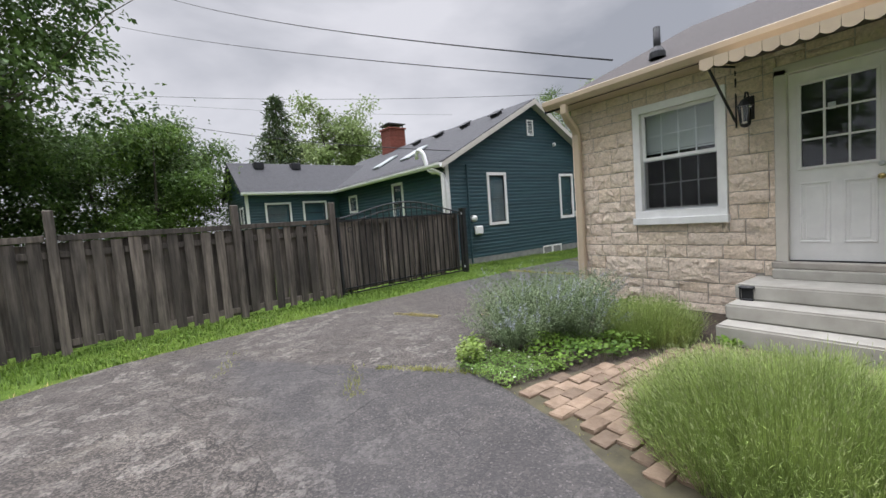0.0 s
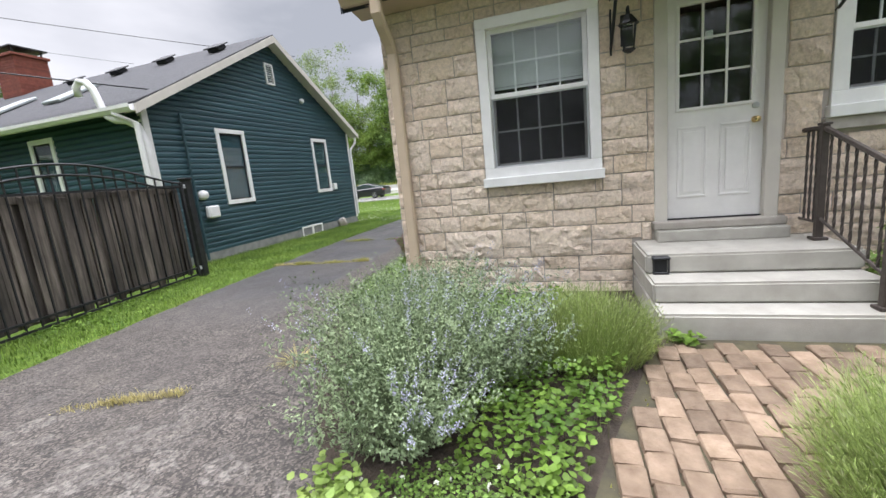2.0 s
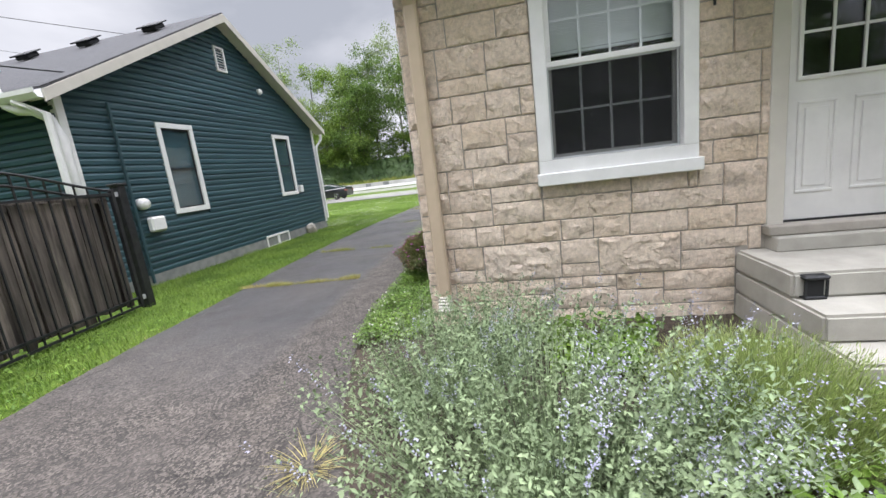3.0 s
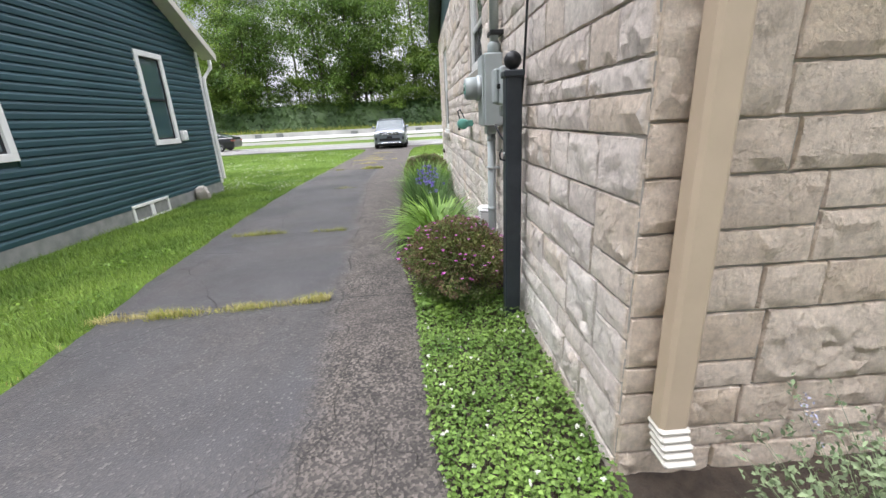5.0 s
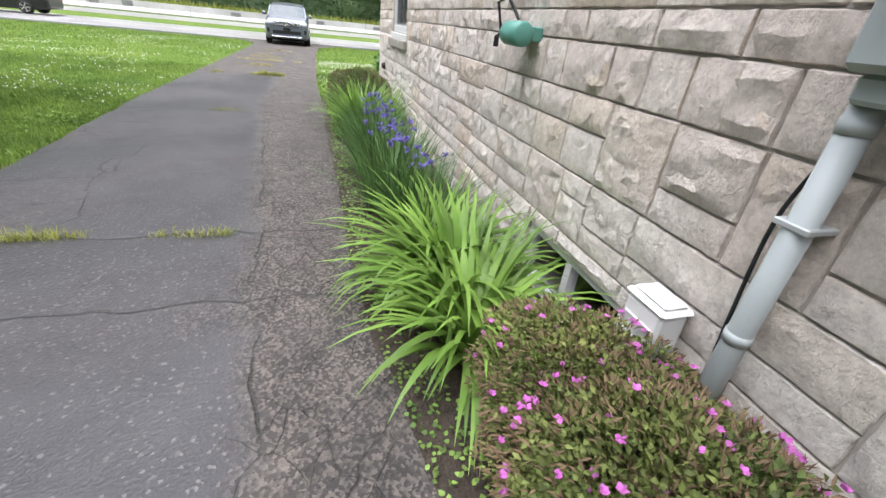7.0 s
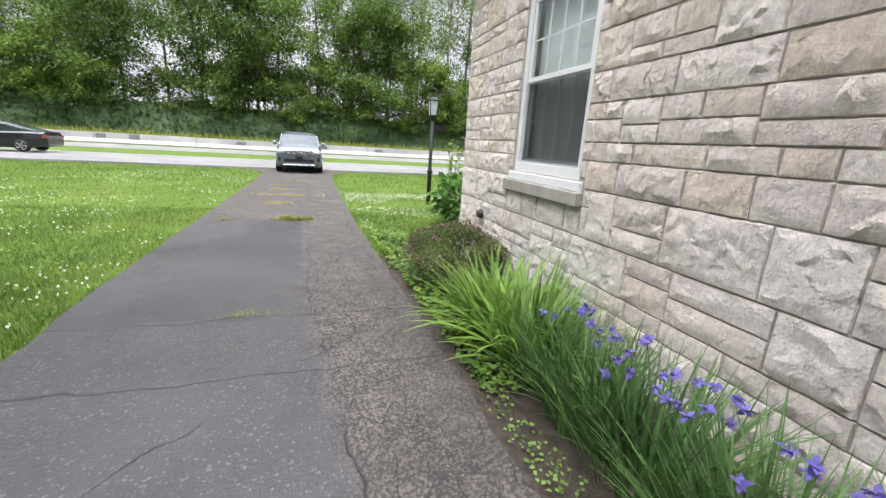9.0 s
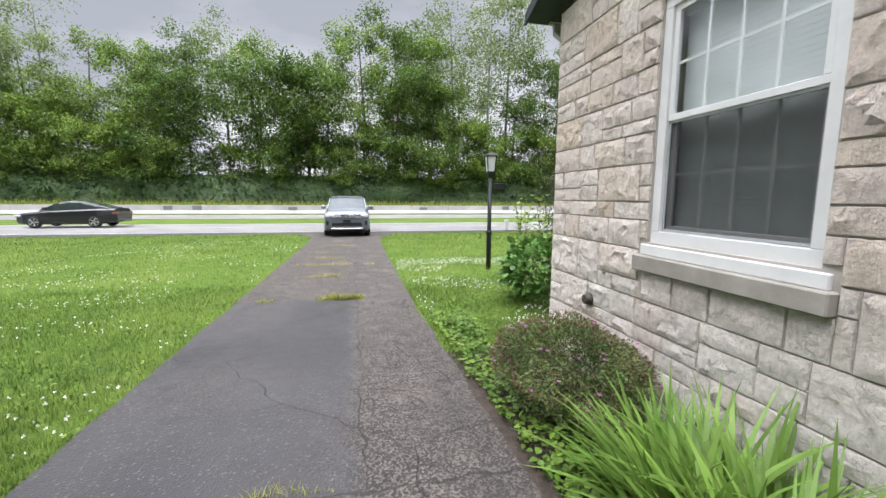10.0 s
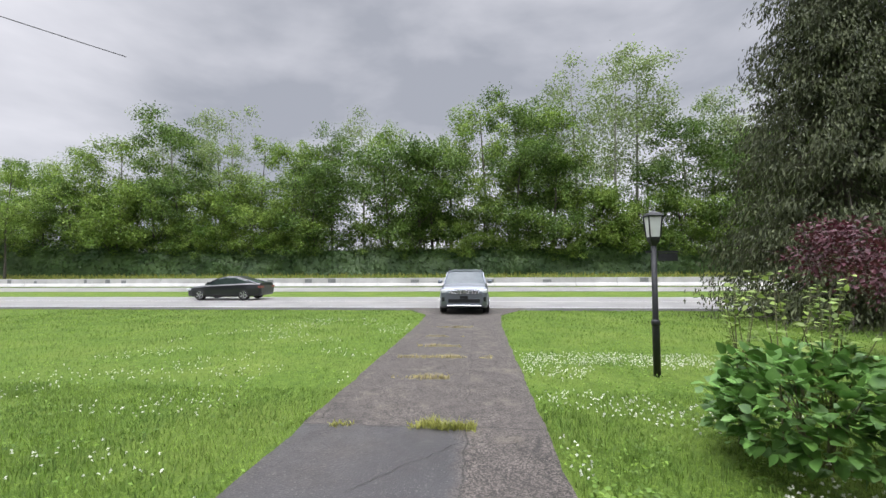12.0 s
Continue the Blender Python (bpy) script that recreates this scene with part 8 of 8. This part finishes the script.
# ---- brick path ----
PATH_POLY = [(-3.62, -2.55), (-3.45, -1.72), (-2.42, -1.98), (-1.6, -2.28), (-1.22, -2.42), (-1.22, -3.95), (-1.35, -5.4), (-2.7, -5.4), (-3.1, -4.3), (-3.75, -3.0)]
BASE_POLY = [(-3.85, -2.3), (-3.6, -1.6), (-2.42, -1.95), (-1.6, -2.24), (-1.2, -2.36), (-1.2, -3.95), (-1.2, -5.6), (-4.9, -5.6), (-4.7, -4.5), (-4.15, -3.0)]
path = flat_piece("brick_path", BASE_POLY, 0.010, M["moss"], "mossy worn red brick path before the steps", "path")


def brick_mesh(seed):
    rr = random.Random(seed)
    bm = bmesh.new()
    box(bm, -0.090, 0.090, -0.060, 0.060, -0.03, 0.022)
    tops = [e for e in bm.edges if all(v.co.z > 0 for v in e.verts)] + [e for e in bm.edges if abs(e.verts[0].co.z - e.verts[1].co.z) > 0.03]
    bmesh.ops.bevel(bm, geom=tops, offset=0.009, segments=1, affect="EDGES")
    for v in bm.verts:
        v.co += Vector((rr.uniform(-0.007, 0.007), rr.uniform(-0.007, 0.007), rr.uniform(-0.004, 0.004)))
    me = bpy.data.meshes.new("brick")
    bm.to_mesh(me)
    bm.free()
    me.materials.append(M["brick"])
    return me


bricks = [brick_mesh(s) for s in range(8)]
row, yb = 0, -5.4
while yb < -1.6:
    xb = -3.9 + (0.093 if row % 2 else 0)
    while xb < -1.2:
        if inside(PATH_POLY, xb + 0.02, yb) and inside(PATH_POLY, xb - 0.09, yb) and xb + 0.1 < -1.2:
            ob = new("brick", R.choice(bricks))
            ob.parent = path
            ob.matrix_basis = pose(xb + R.uniform(-0.006, 0.006), yb + R.uniform(-0.006, 0.006), gz(-1) + 0.012 + R.uniform(-0.006, 0.008), R.uniform(-2, 2), R.uniform(-2, 2), R.uniform(-2, 2) - 2)
        xb += 0.186
    yb += 0.126
    row += 1
grass("path_moss", [(-3.8, -1.3, -4.6, -1.6, 4200)], "yellow-green moss and sprouts between the bricks", (0.012, 0.04), 0.006, "drygreen", test=lambda x, y: inside(PATH_POLY, x, y) and noise.noise((x * 2.2, y * 2.2, 5)) > -0.05)

# ---- stones of the walls ----
def soften(me):
    """Smooth the small breaks of a stone's face and keep its steeper breaks and joints sharp."""
    me.polygons.foreach_set("use_smooth", [True] * len(me.polygons))
    me.set_sharp_from_angle(angle=radians(20))


def lay(wall, rects, place, seed, near):
    rest_v, rest_f = [], []
    for k, (u0, u1, z0, z1) in enumerate(rects):
        v, f = stone_mesh(u1 - u0, z1 - z0, seed * 1000 + k)
        m = place((u0 + u1) / 2, (z0 + z1) / 2)
        if near((u0 + u1) / 2, z0):
            ob = new("stone", mesh_of("stone", v, f, M["stone"]))
            soften(ob.data)
            ob.parent = wall
            ob.matrix_basis = m
        else:
            o = len(rest_v)
            rest_v += [tuple(m @ Vector(p)) for p in v]
            rest_f += [tuple(i + o for i in q) for q in f]
    if rest_v:
        ob = tagged(new("far_stones", mesh_of("far_stones", rest_v, rest_f, M["stone"])), kind="stuff")
        soften(ob.data)
        ob.parent = wall


rear_rects = ashlar(HY1, 0.0, -0.09, WTOP - 0.01, [(a - 0.03, b + 0.03, c - (0.10 if "window" in k else 0.0), d + 0.03) for k, (a, b, c, d) in REAR.items()] + [(-3.62, -2.56, 0.48, 0.66), (-3.86, -2.39, -0.1, 0.48), (-4.74, -3.84, 1.34, 1.5)], 3)
side_rects = ashlar(0.0, HX1, -0.26, 3.2, [(a, b, c, d) for a, b, c, d in SIDE.values()] + [(7.62, 8.88, 0.92, 1.14), (3.0, 4.2, 1.69, 1.88)], 5)
side_rects = [r for r in side_rects if r[3] < min(WTOP + 0.40 * (r[0] + 0.1), WTOP + 0.24 + 0.4 * (HX1 - r[1]))]
lay(wall_rear, rear_rects, lambda u, z: pose(0.0, u, z, 0, 0, -90), 3, lambda u, z: u > -5.4)
lay(wall_side, side_rects, lambda u, z: pose(u, 0.0, z, 0, 0, 180), 5, lambda u, z: u < 4.6 or (u > 7.3 and z < 2.3))
lay(wall_breast, ashlar(BREAST[0], 0.0, -0.09, BREAST[3] - 0.06, [], 11), lambda u, z: pose(u, BREAST[2], z, 0, 0, 180), 11, lambda u, z: True)
lay(wall_breast, ashlar(BREAST[1], BREAST[2], -0.09, BREAST[3] - 0.06, [], 12), lambda u, z: pose(BREAST[0], u, z, 0, 0, -90), 12, lambda u, z: True)
